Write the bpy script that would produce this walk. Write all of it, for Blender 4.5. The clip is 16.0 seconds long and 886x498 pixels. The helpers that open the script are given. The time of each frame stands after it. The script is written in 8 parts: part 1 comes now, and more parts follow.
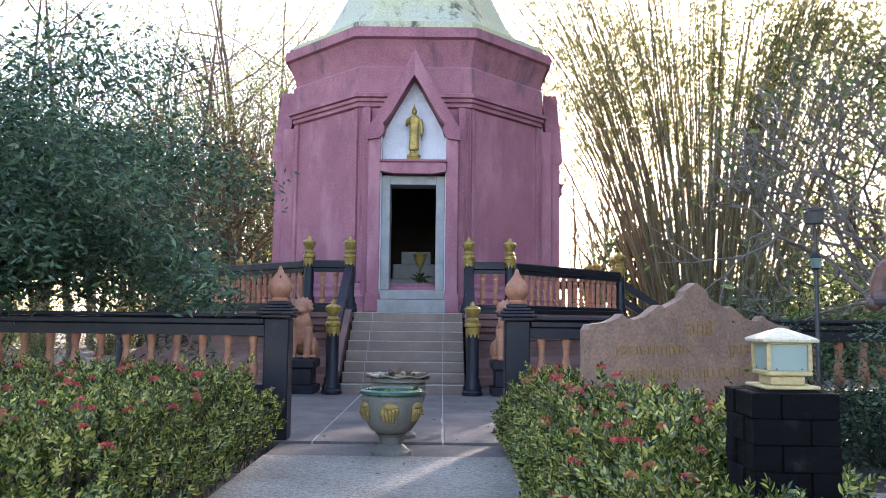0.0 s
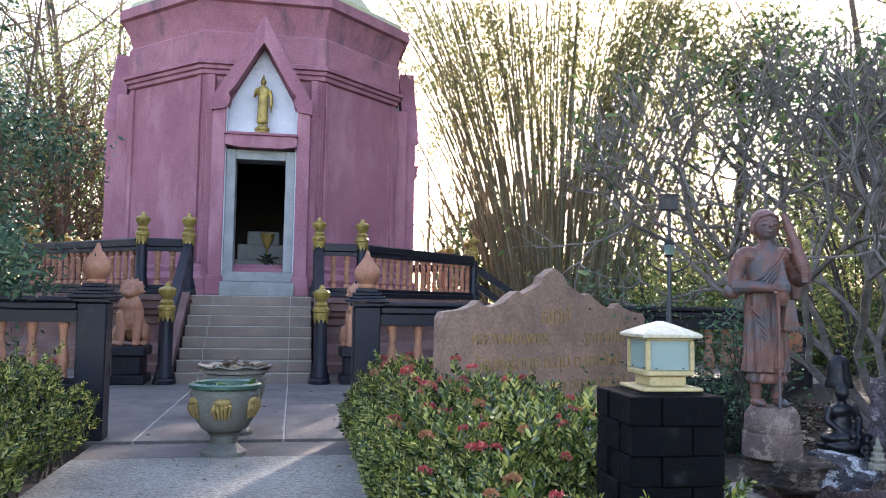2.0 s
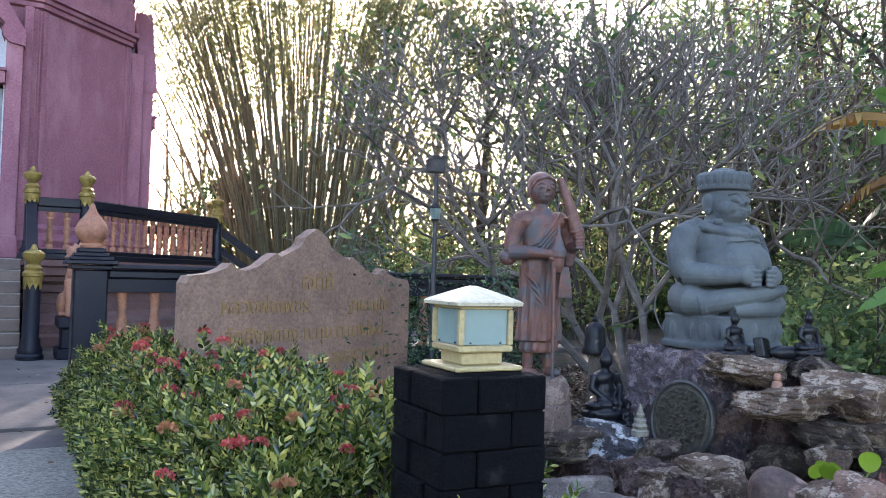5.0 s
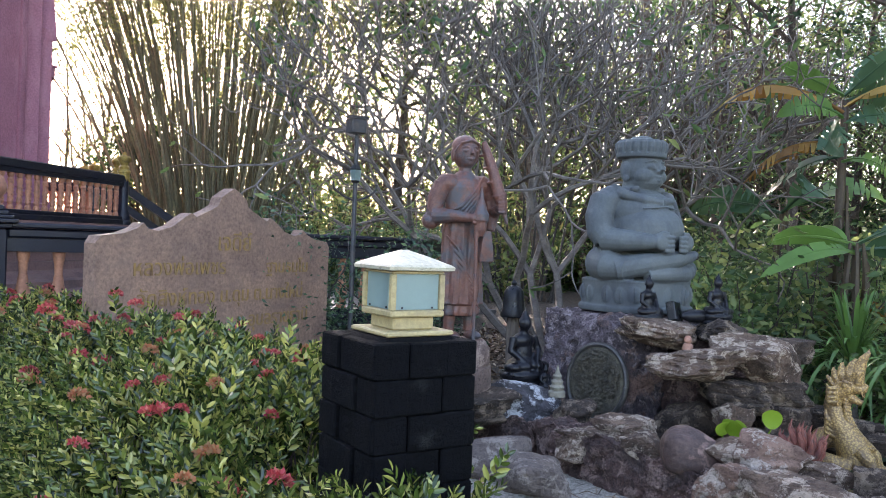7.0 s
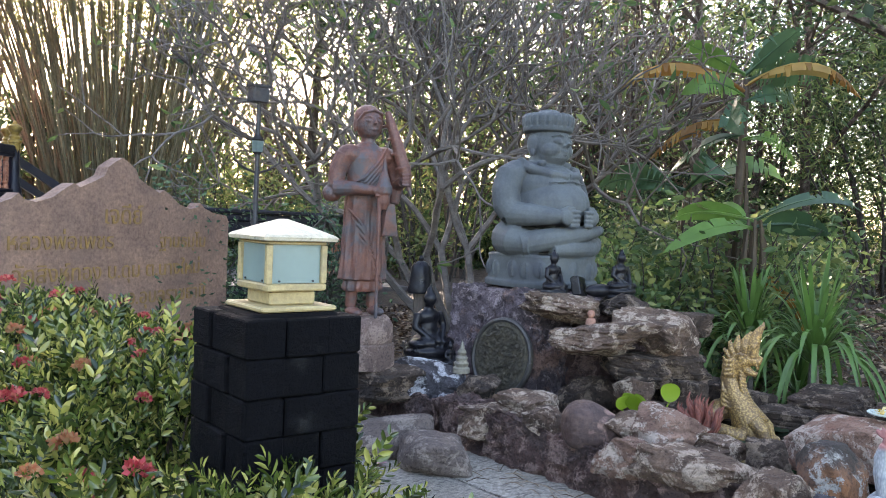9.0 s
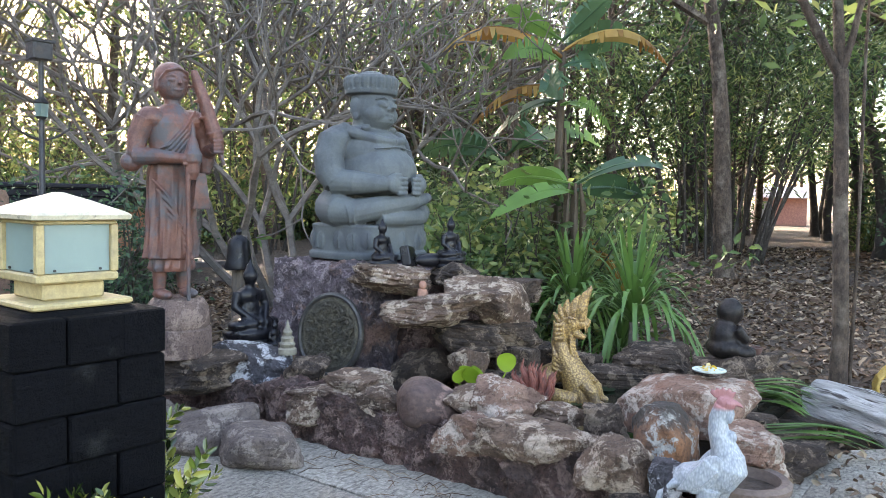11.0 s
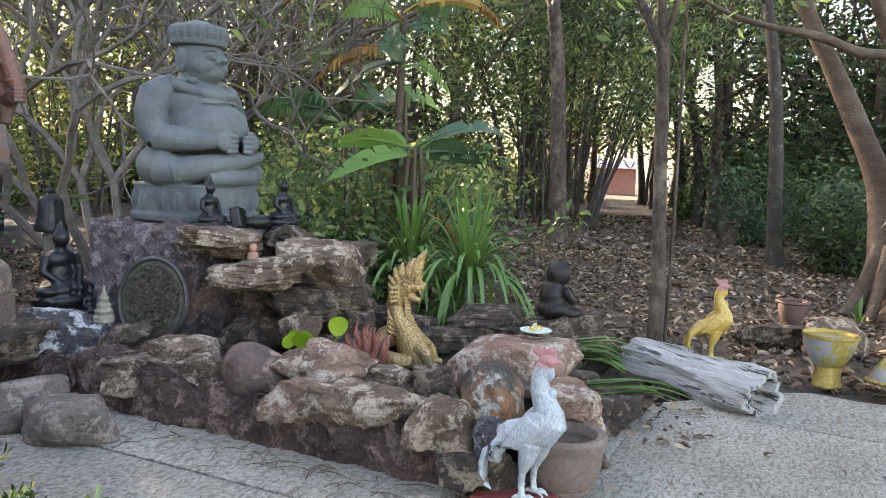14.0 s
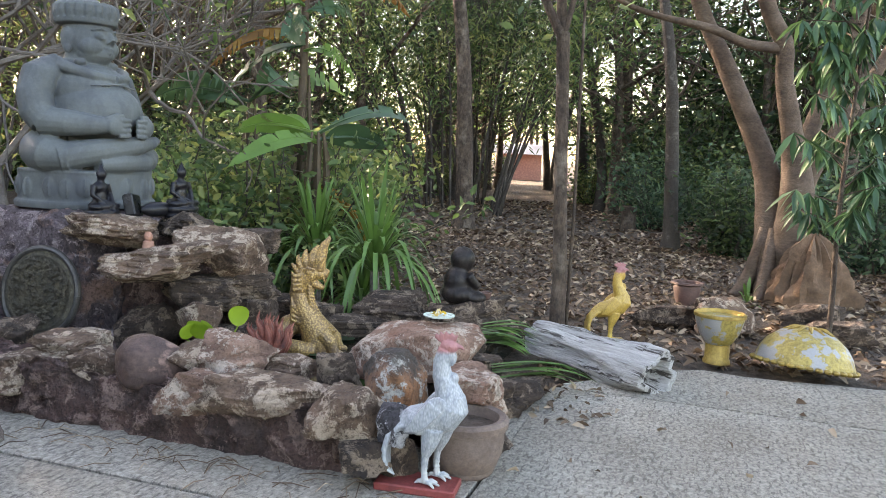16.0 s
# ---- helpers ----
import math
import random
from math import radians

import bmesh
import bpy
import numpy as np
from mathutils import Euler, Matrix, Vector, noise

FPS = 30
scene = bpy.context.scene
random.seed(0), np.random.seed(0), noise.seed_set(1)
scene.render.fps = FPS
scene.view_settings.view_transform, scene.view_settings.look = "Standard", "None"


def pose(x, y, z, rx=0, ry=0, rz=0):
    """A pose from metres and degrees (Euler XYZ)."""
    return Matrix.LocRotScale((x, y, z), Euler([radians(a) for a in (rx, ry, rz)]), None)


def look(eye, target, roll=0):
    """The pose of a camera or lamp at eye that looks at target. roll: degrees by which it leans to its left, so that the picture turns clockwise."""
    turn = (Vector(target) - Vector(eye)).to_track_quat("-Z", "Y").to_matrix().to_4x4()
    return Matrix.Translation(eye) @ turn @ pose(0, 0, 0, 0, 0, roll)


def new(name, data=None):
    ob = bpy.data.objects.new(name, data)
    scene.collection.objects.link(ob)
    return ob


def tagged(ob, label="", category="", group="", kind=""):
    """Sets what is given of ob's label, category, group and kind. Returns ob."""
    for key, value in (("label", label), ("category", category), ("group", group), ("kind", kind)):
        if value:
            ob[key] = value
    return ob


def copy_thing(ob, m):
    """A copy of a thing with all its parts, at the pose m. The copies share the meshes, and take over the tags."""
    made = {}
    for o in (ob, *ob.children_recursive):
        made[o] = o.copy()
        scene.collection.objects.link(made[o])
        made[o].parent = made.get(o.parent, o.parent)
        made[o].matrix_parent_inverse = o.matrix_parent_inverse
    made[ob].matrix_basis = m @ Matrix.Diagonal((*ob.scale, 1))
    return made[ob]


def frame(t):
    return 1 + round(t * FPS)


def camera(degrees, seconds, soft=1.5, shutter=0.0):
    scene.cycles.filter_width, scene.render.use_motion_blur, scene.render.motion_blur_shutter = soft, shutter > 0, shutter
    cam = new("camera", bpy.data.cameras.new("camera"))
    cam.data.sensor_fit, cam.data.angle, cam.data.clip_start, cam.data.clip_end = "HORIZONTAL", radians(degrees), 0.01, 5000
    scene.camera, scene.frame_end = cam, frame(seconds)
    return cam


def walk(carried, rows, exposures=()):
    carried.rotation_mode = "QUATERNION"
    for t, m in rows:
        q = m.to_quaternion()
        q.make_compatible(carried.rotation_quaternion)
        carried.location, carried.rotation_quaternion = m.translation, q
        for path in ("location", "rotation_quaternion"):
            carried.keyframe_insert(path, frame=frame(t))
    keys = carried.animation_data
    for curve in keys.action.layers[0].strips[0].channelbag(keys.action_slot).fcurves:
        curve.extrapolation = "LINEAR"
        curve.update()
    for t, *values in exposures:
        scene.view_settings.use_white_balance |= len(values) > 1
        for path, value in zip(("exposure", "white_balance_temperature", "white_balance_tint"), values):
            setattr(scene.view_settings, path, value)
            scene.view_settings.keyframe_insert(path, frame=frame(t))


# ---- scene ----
import itertools

# ---- the camera and its walk ----
cam = camera(58.18, 16.0, soft=0.75)
ROWS = [
    (0.0, 0.024, 0.017, 1.285, -0.09, 4.94, -0.67),
    (0.5, 0.004, 0.178, 1.308, -2.60, 4.38, -1.65),
    (1.0, -0.038, 0.320, 1.314, -6.27, 3.91, -0.37),
    (1.5, 0.035, 0.486, 1.295, -8.99, 3.75, -0.08),
    (2.0, 0.110, 0.601, 1.314, -10.60, 3.85, -0.97),
    (2.5, 0.114, 0.684, 1.301, -14.79, 4.23, -1.34),
    (3.0, 0.088, 0.845, 1.316, -20.59, 4.35, -0.71),
    (3.5, 0.127, 0.947, 1.308, -23.41, 4.18, -0.48),
    (4.0, 0.185, 1.051, 1.313, -24.21, 4.13, -1.11),
    (4.5, 0.202, 1.136, 1.306, -25.63, 3.30, -2.12),
    (5.0, 0.183, 1.258, 1.287, -28.92, 1.95, -1.59),
    (7.5, 0.157, 1.325, 1.291, -36.52, -0.94, -2.49),
    (8.0, 0.193, 1.346, 1.283, -38.61, -1.32, -2.44),
    (10.5, 0.466, 1.501, 1.268, -48.45, -3.54, -1.91),
    (11.0, 0.500, 1.588, 1.271, -53.85, -3.80, -1.25),
    (11.5, 0.550, 1.613, 1.260, -56.21, -3.99, -1.48),
    (12.0, 0.555, 1.593, 1.267, -57.17, -4.05, -1.84),
    (12.5, 0.562, 1.581, 1.268, -58.56, -4.07, -1.95),
    (13.0, 0.560, 1.575, 1.267, -60.80, -4.35, -2.20),
    (13.5, 0.586, 1.570, 1.258, -62.87, -5.05, -2.40),
    (14.0, 0.600, 1.565, 1.250, -64.77, -5.92, -2.47),
    (14.5, 0.611, 1.558, 1.249, -66.61, -6.62, -2.59),
    (15.0, 0.614, 1.553, 1.250, -68.28, -6.91, -2.61),
    (15.5, 0.616, 1.547, 1.252, -69.79, -6.89, -2.61),
    (16.0, 0.617, 1.538, 1.253, -71.30, -6.65, -2.62),]
walk(cam, [(t, pose(x, y, z, 90 + pitch, roll, yaw)) for t, x, y, z, yaw, pitch, roll in ROWS],
     [(0.0, 2.91, 6750, 22), (5.0, 2.99, 6600, 21), (8.0, 3.02, 7100, 22), (11.0, 3.41, 7550, 19), (16.0, 3.27, 8250, 20)])

# ---- sky, sun ----
SUN_AZ, SUN_EL = radians(22), radians(19)
world = bpy.data.worlds.new("sky")
scene.world = world
world.use_nodes = True
wn = world.node_tree
sky = wn.nodes.new("ShaderNodeTexSky")
sky.sky_type = "NISHITA"
sky.sun_disc = False
sky.sun_elevation, sky.sun_rotation = SUN_EL, SUN_AZ
sky.dust_density, sky.air_density = 1.4, 1.0
bg = wn.nodes["Background"]
bg.inputs["Strength"].default_value = 0.15
wn.links.new(sky.outputs[0], bg.inputs["Color"])
sun_data = bpy.data.lights.new("sun", "SUN")
sun_data.energy, sun_data.angle, sun_data.color = 5.0, radians(1.0), (1.0, 0.91, 0.79)
sun_lamp = new("sun", sun_data)
SUN_DIR = Vector((math.sin(SUN_AZ) * math.cos(SUN_EL), math.cos(SUN_AZ) * math.cos(SUN_EL), math.sin(SUN_EL)))
sun_lamp.matrix_world = look(SUN_DIR * 60, (0, 0, 0))


# ---- materials ----
def principled(name):
    m = bpy.data.materials.new(name)
    m.use_nodes = True
    nt = m.node_tree
    return m, nt, nt.nodes["Principled BSDF"]


def node(nt, kind, **values):
    n = nt.nodes.new(kind)
    for k, v in values.items():
        n.inputs[k].default_value = v
    return n


def coords(nt, offset=True):
    """Object coordinates, shifted for each copy."""
    tc = nt.nodes.new("ShaderNodeTexCoord")
    if not offset:
        return tc.outputs["Object"]
    info = nt.nodes.new("ShaderNodeObjectInfo")
    mul = nt.nodes.new("ShaderNodeMath")
    mul.operation = "MULTIPLY"
    mul.inputs[1].default_value = 37.0
    add = nt.nodes.new("ShaderNodeVectorMath")
    nt.links.new(info.outputs["Random"], mul.inputs[0])
    nt.links.new(tc.outputs["Object"], add.inputs[0])
    nt.links.new(mul.outputs[0], add.inputs[1])
    return add.outputs[0]


def mixed(nt, fac, a, b):
    n = nt.nodes.new("ShaderNodeMix")
    n.data_type = "RGBA"
    for key, v in ((0, fac), (6, a), (7, b)):
        if isinstance(v, (tuple, list)):
            n.inputs[key].default_value = (*v[:3], 1)
        elif isinstance(v, (int, float)):
            n.inputs[key].default_value = v
        else:
            nt.links.new(v, n.inputs[key])
    return n.outputs[2]


def noise_of(nt, vec, scale, detail=5.0, rough=0.6, lo=0.35, hi=0.65, stretch=None):
    if stretch:
        mp = nt.nodes.new("ShaderNodeMapping")
        mp.inputs["Scale"].default_value = stretch
        nt.links.new(vec, mp.inputs["Vector"])
        vec = mp.outputs[0]
    n = node(nt, "ShaderNodeTexNoise", Scale=scale, Detail=detail, Roughness=rough)
    nt.links.new(vec, n.inputs["Vector"])
    r = nt.nodes.new("ShaderNodeMapRange")
    r.inputs["From Min"].default_value, r.inputs["From Max"].default_value = lo, hi
    nt.links.new(n.outputs[0], r.inputs["Value"])
    return r.outputs[0]


def surface(name, a, b, rough=0.7, scale=3.0, fine=40.0, stain=None, stain_amount=0.5, stain_scale=1.2, bump=0.3, bump_scale=None,
            metallic=0.0, grain=0.35, stretch=None, depth=0.01, spec=0.4, stain_lo=0.5, stain_hi=0.68, stain_stretch=None):
    """A worn surface: two base colours in patches, fine grain, stains of their own shape and relief."""
    m, nt, p = principled(name)
    vec = coords(nt)
    big = noise_of(nt, vec, scale, stretch=stretch)
    small = noise_of(nt, vec, fine, 8, 0.75, 0.37, 0.63, stretch)
    col = mixed(nt, big, a, b)
    dark = nt.nodes.new("ShaderNodeMix")
    dark.data_type, dark.blend_type = "RGBA", "MULTIPLY"
    dark.inputs[0].default_value = grain
    nt.links.new(col, dark.inputs[6])
    nt.links.new(small, dark.inputs[7])
    col = dark.outputs[2]
    if stain:
        s = noise_of(nt, vec, stain_scale, 8, 0.65, stain_lo, stain_hi, stain_stretch)
        k = nt.nodes.new("ShaderNodeMath")
        k.operation = "MULTIPLY"
        k.inputs[1].default_value = stain_amount
        nt.links.new(s, k.inputs[0])
        col = mixed(nt, k.outputs[0], col, stain)
    nt.links.new(col, p.inputs["Base Color"])
    p.inputs["Metallic"].default_value = metallic
    p.inputs["Specular IOR Level"].default_value = spec
    rr = nt.nodes.new("ShaderNodeMapRange")
    rr.inputs["To Min"].default_value, rr.inputs["To Max"].default_value = max(rough - 0.12, 0.05), min(rough + 0.12, 1)
    nt.links.new(big, rr.inputs["Value"])
    nt.links.new(rr.outputs[0], p.inputs["Roughness"])
    if bump:
        bn = noise_of(nt, vec, bump_scale or fine * 0.5, 8, 0.7, 0.2, 0.8, stretch)
        bp = node(nt, "ShaderNodeBump", Strength=bump, Distance=depth)
        nt.links.new(bn, bp.inputs["Height"])
        nt.links.new(bp.outputs[0], p.inputs["Normal"])
    return m


def stone(name, a, b, pale, crack_scale=7.0, strata=0.0, lumps=0.0, bump=0.9, depth=0.04, rough=0.85, moss=None, crack=0.75, relief=22.0):
    """Broken stone or trowelled render: mottled colour, pale crusts, dark cracks, layered or lumpy relief."""
    m, nt, p = principled(name)
    vec = coords(nt)
    warp = node(nt, "ShaderNodeTexNoise", Scale=5.0, Detail=6.0, Roughness=0.65)
    nt.links.new(vec, warp.inputs["Vector"])
    half = nt.nodes.new("ShaderNodeVectorMath")
    half.operation = "SCALE"
    half.inputs["Scale"].default_value = 0.22
    nt.links.new(warp.outputs["Color"], half.inputs[0])
    bent = nt.nodes.new("ShaderNodeVectorMath")
    nt.links.new(vec, bent.inputs[0])
    nt.links.new(half.outputs[0], bent.inputs[1])
    layer = (1, 1, strata) if strata else None
    col = mixed(nt, noise_of(nt, bent.outputs[0], 4.0, 10, 0.7, 0.36, 0.64, layer), a, b)
    col = mixed(nt, noise_of(nt, bent.outputs[0], 9.0, 12, 0.75, 0.515, 0.555, layer), col, pale)
    if moss:
        col = mixed(nt, noise_of(nt, vec, 3.0, 10, 0.7, 0.54, 0.62), col, moss)
    speck = noise_of(nt, vec, 70.0, 6, 0.8, 0.36, 0.50)
    dark = nt.nodes.new("ShaderNodeMix")
    dark.data_type, dark.blend_type = "RGBA", "MULTIPLY"
    dark.inputs[0].default_value = 0.6
    nt.links.new(col, dark.inputs[6])
    nt.links.new(speck, dark.inputs[7])
    col = dark.outputs[2]
    vor = node(nt, "ShaderNodeTexVoronoi", Scale=crack_scale)
    vor.feature = "DISTANCE_TO_EDGE"
    src = bent.outputs[0]
    if layer:
        mp = nt.nodes.new("ShaderNodeMapping")
        mp.inputs["Scale"].default_value = layer
        nt.links.new(src, mp.inputs["Vector"])
        src = mp.outputs[0]
    nt.links.new(src, vor.inputs["Vector"])
    gap = nt.nodes.new("ShaderNodeMapRange")
    gap.inputs["From Min"].default_value, gap.inputs["From Max"].default_value = 0.0, 0.075
    gap.inputs["To Min"].default_value, gap.inputs["To Max"].default_value = crack, 0.0
    nt.links.new(vor.outputs["Distance"], gap.inputs["Value"])
    col = mixed(nt, gap.outputs[0], col, tuple(v * 0.25 for v in b))
    nt.links.new(col, p.inputs["Base Color"])
    p.inputs["Roughness"].default_value = rough
    p.inputs["Specular IOR Level"].default_value = 0.35
    h = noise_of(nt, bent.outputs[0], relief, 12, 0.75, 0.2, 0.8, layer)
    if lumps:
        lv = node(nt, "ShaderNodeTexVoronoi", Scale=lumps)
        nt.links.new(bent.outputs[0], lv.inputs["Vector"])
        mul = nt.nodes.new("ShaderNodeMath")
        mul.operation = "SUBTRACT"
        nt.links.new(h, mul.inputs[0])
        nt.links.new(lv.outputs["Distance"], mul.inputs[1])
        h = mul.outputs[0]
    take = nt.nodes.new("ShaderNodeMath")
    take.operation = "MULTIPLY_ADD"
    take.inputs[1].default_value = -0.35
    nt.links.new(gap.outputs[0], take.inputs[0])
    nt.links.new(h, take.inputs[2])
    bp = node(nt, "ShaderNodeBump", Strength=bump, Distance=depth)
    nt.links.new(take.outputs[0], bp.inputs["Height"])
    nt.links.new(bp.outputs[0], p.inputs["Normal"])
    return m


def leafy(name, a, b, c, rough=0.45, lets=0.35, spec=0.35):
    """Leaves: three colours mixed leaf by leaf, some light let through."""
    m, nt, p = principled(name)
    geo = nt.nodes.new("ShaderNodeNewGeometry")
    ramp = nt.nodes.new("ShaderNodeValToRGB")
    el = ramp.color_ramp.elements
    el[0].color, el[1].color = (*a, 1), (*c, 1)
    el[0].position, el[1].position = 0.1, 0.95
    mid = el.new(0.6)
    mid.color = (*b, 1)
    nt.links.new(geo.outputs["Random Per Island"], ramp.inputs[0])
    vec = coords(nt)
    patch = noise_of(nt, vec, 1.5)
    col = nt.nodes.new("ShaderNodeMix")
    col.data_type, col.blend_type = "RGBA", "MULTIPLY"
    col.inputs[0].default_value = 0.4
    nt.links.new(ramp.outputs[0], col.inputs[6])
    nt.links.new(patch, col.inputs[7])
    p.inputs["Roughness"].default_value = rough
    p.inputs["Specular IOR Level"].default_value = spec
    nt.links.new(col.outputs[2], p.inputs["Base Color"])
    tr = nt.nodes.new("ShaderNodeBsdfTranslucent")
    nt.links.new(col.outputs[2], tr.inputs["Color"])
    mx = nt.nodes.new("ShaderNodeMixShader")
    mx.inputs[0].default_value = lets
    nt.links.new(p.outputs[0], mx.inputs[1])
    nt.links.new(tr.outputs[0], mx.inputs[2])
    nt.links.new(mx.outputs[0], nt.nodes["Material Output"].inputs["Surface"])
    return m


PINK = surface("mauve_limewash", (0.345, 0.138, 0.170), (0.275, 0.109, 0.139), 0.75, 0.8, 30, (0.46, 0.24, 0.265), 0.45, 1.3, 0.25, 25, stain_stretch=(1, 1, 0.35), spec=0.25)
PINK_OLD = surface("weathered_mauve_paint", (0.37, 0.145, 0.175), (0.30, 0.118, 0.146), 0.8, 1.6, 30, (0.06, 0.045, 0.05), 0.75, 2.0, 0.35, 25, stain_lo=0.52, stain_hi=0.68, stain_stretch=(1, 1, 0.3))
STONE_PINK = surface("brown_sandstone_paint", (0.23, 0.125, 0.105), (0.17, 0.095, 0.085), 0.8, 1.5, 35, (0.08, 0.06, 0.055), 0.5, 2.2, 0.35, 30)
DARK_PAINT = surface("blue_black_gloss_paint", (0.006, 0.0065, 0.013), (0.010, 0.0105, 0.019), 0.42, 3, 60, (0.06, 0.058, 0.06), 0.3, 5, 0.2, 40, spec=0.28, stain_lo=0.6, stain_hi=0.75)
BLACK_BRICK = surface("black_painted_brick", (0.0020, 0.0022, 0.0032), (0.0038, 0.004, 0.0055), 0.7, 6, 70, (0.045, 0.046, 0.044), 0.5, 9, 1.0, 30, spec=0.10, stain_lo=0.62, stain_hi=0.78, depth=0.012)
TERRA = surface("terracotta_paint", (0.46, 0.205, 0.115), (0.35, 0.15, 0.09), 0.65, 5, 45, (0.12, 0.07, 0.05), 0.5, 7, 0.3, 40)
GOLD = surface("gold_paint", (0.42, 0.29, 0.075), (0.29, 0.195, 0.05), 0.42, 7, 50, (0.10, 0.07, 0.03), 0.65, 9, 0.35, 40, metallic=0.4, spec=0.4, stain_lo=0.5, stain_hi=0.64)
OLD_GOLD = surface("dull_gold_paint", (0.42, 0.28, 0.08), (0.26, 0.17, 0.07), 0.5, 9, 60, (0.10, 0.07, 0.05), 0.6, 14, 0.4, 70, metallic=0.3)
YELLOW_BOWL = surface("yellow_gold_enamel", (0.46, 0.35, 0.10), (0.34, 0.255, 0.07), 0.4, 8, 40, (0.27, 0.28, 0.30), 0.9, 7, 0.6, 40, metallic=0.2, grain=0.5, stain_lo=0.50, stain_hi=0.525)
WHITE_PAINT = surface("white_plaster", (0.62, 0.62, 0.66), (0.54, 0.54, 0.58), 0.7, 2, 40, (0.30, 0.29, 0.30), 0.3, 4, 0.15)
GREY_FRAME = surface("grey_stone_frame", (0.31, 0.31, 0.305), (0.25, 0.25, 0.248), 0.55, 3, 60, (0.15, 0.15, 0.15), 0.4, 5, 0.2)
DOME = surface("faded_yellow_green_dome", (0.48, 0.46, 0.27), (0.42, 0.44, 0.35), 0.7, 0.9, 20, (0.05, 0.048, 0.04), 0.9, 2.4, 0.3, 15, stain_lo=0.57, stain_hi=0.68, stain_stretch=(1, 1, 0.5))
STAIR_TILE = surface("brown_stair_tile", (0.22, 0.155, 0.125), (0.17, 0.12, 0.10), 0.5, 2, 50, (0.09, 0.07, 0.06), 0.4, 3, 0.15)
GROUT = surface("white_grout", (0.44, 0.41, 0.37), (0.34, 0.315, 0.285), 0.8, 5, 50, None, bump=0.1)
CONCRETE = surface("worn_pale_concrete", (0.54, 0.492, 0.415), (0.37, 0.328, 0.268), 0.85, 0.8, 45, (0.13, 0.115, 0.098), 0.8, 26.0, 1.0, 24, grain=0.6, depth=0.025, stain_lo=0.53, stain_hi=0.60, stain_stretch=(0.8, 2.4, 1))
TERRACE = surface("grey_terrace_screed", (0.175, 0.150, 0.132), (0.128, 0.110, 0.098), 0.7, 1.2, 30, (0.06, 0.055, 0.055), 0.6, 1.6, 0.3, 25, stain_lo=0.48, stain_hi=0.62)
SOIL = surface("dry_leaf_strewn_soil", (0.110, 0.078, 0.056), (0.170, 0.126, 0.094), 0.95, 0.35, 14, (0.05, 0.038, 0.03), 0.85, 5, 1.0, 12, grain=0.75, depth=0.05)
ROCK = stone("brown_grey_fieldstone", (0.295, 0.188, 0.13), (0.078, 0.049, 0.035), (0.58, 0.45, 0.345), 3.0, depth=0.03, bump=1.0, crack=0.35)
ROCK_RED = stone("reddish_laterite_stone", (0.45, 0.27, 0.195), (0.18, 0.10, 0.072), (0.62, 0.50, 0.41), 3, depth=0.03, bump=1.0, moss=(0.34, 0.17, 0.115), crack=0.35)
ROCK_ORANGE = stone("orange_and_lichen_stone", (0.50, 0.22, 0.10), (0.10, 0.08, 0.07), (0.60, 0.58, 0.54), 5, moss=(0.09, 0.075, 0.065), crack=0.4)
ROCK_SPECK = stone("speckled_grey_white_stone", (0.12, 0.11, 0.12), (0.05, 0.046, 0.05), (0.62, 0.61, 0.62), 6, depth=0.04, crack=0.4)
# ROCK's colours at about two fifths, deepening the shade under and between stones
ROCK_DARK = stone("weathered_stone_shade_dark", (0.115, 0.077, 0.056), (0.033, 0.023, 0.018), (0.285, 0.21, 0.152), 3.0, depth=0.03, bump=1.0, crack=0.35)
ROCK_ROUND = surface("smooth_brown_boulder", (0.115, 0.064, 0.05), (0.066, 0.04, 0.034), 0.6, 4, 40, (0.33, 0.20, 0.155), 0.7, 5, 0.5, 30, grain=0.5, stain_lo=0.54, stain_hi=0.62)
BOULDER = stone("flat_grey_boulder", (0.20, 0.155, 0.13), (0.115, 0.088, 0.075), (0.30, 0.245, 0.205), 2.5, bump=0.7, depth=0.03, crack=0.3)
RUBBLE = stone("purple_grey_rough_render", (0.30, 0.235, 0.26), (0.09, 0.068, 0.073), (0.48, 0.39, 0.40), 9, lumps=26, bump=1.0, depth=0.06, moss=(0.40, 0.25, 0.21), crack=0.25)
WALL_RED = stone("red_brown_rough_render", (0.22, 0.125, 0.105), (0.058, 0.037, 0.033), (0.40, 0.265, 0.225), 8, lumps=26, bump=1.0, depth=0.06, moss=(0.16, 0.11, 0.10), crack=0.25)
GREY_STATUE = surface("blue_grey_stone_paint", (0.108, 0.121, 0.122), (0.080, 0.090, 0.093), 0.72, 3, 60, (0.050, 0.055, 0.064), 0.8, 3.0, 0.15, 60, grain=0.14, stain_stretch=(1, 1, 0.5), spec=0.25, stain_lo=0.5, stain_hi=0.64)
RUST_STATUE = surface("rust_brown_bronze_paint", (0.180, 0.074, 0.052), (0.110, 0.051, 0.040), 0.5, 7, 50, (0.06, 0.06, 0.066), 0.9, 4.0, 0.25, 40, stain_lo=0.48, stain_hi=0.58)
BLACK_STATUE = surface("black_statue_paint", (0.005, 0.005, 0.007), (0.009, 0.009, 0.012), 0.36, 8, 60, (0.03, 0.03, 0.033), 0.4, 14, 0.2, spec=0.3)
CHILD_STATUE = surface("dark_bronze_statue_paint", (0.011, 0.009, 0.009), (0.020, 0.016, 0.015), 0.45, 9, 60, (0.055, 0.044, 0.037), 0.5, 16, 0.3, spec=0.2)
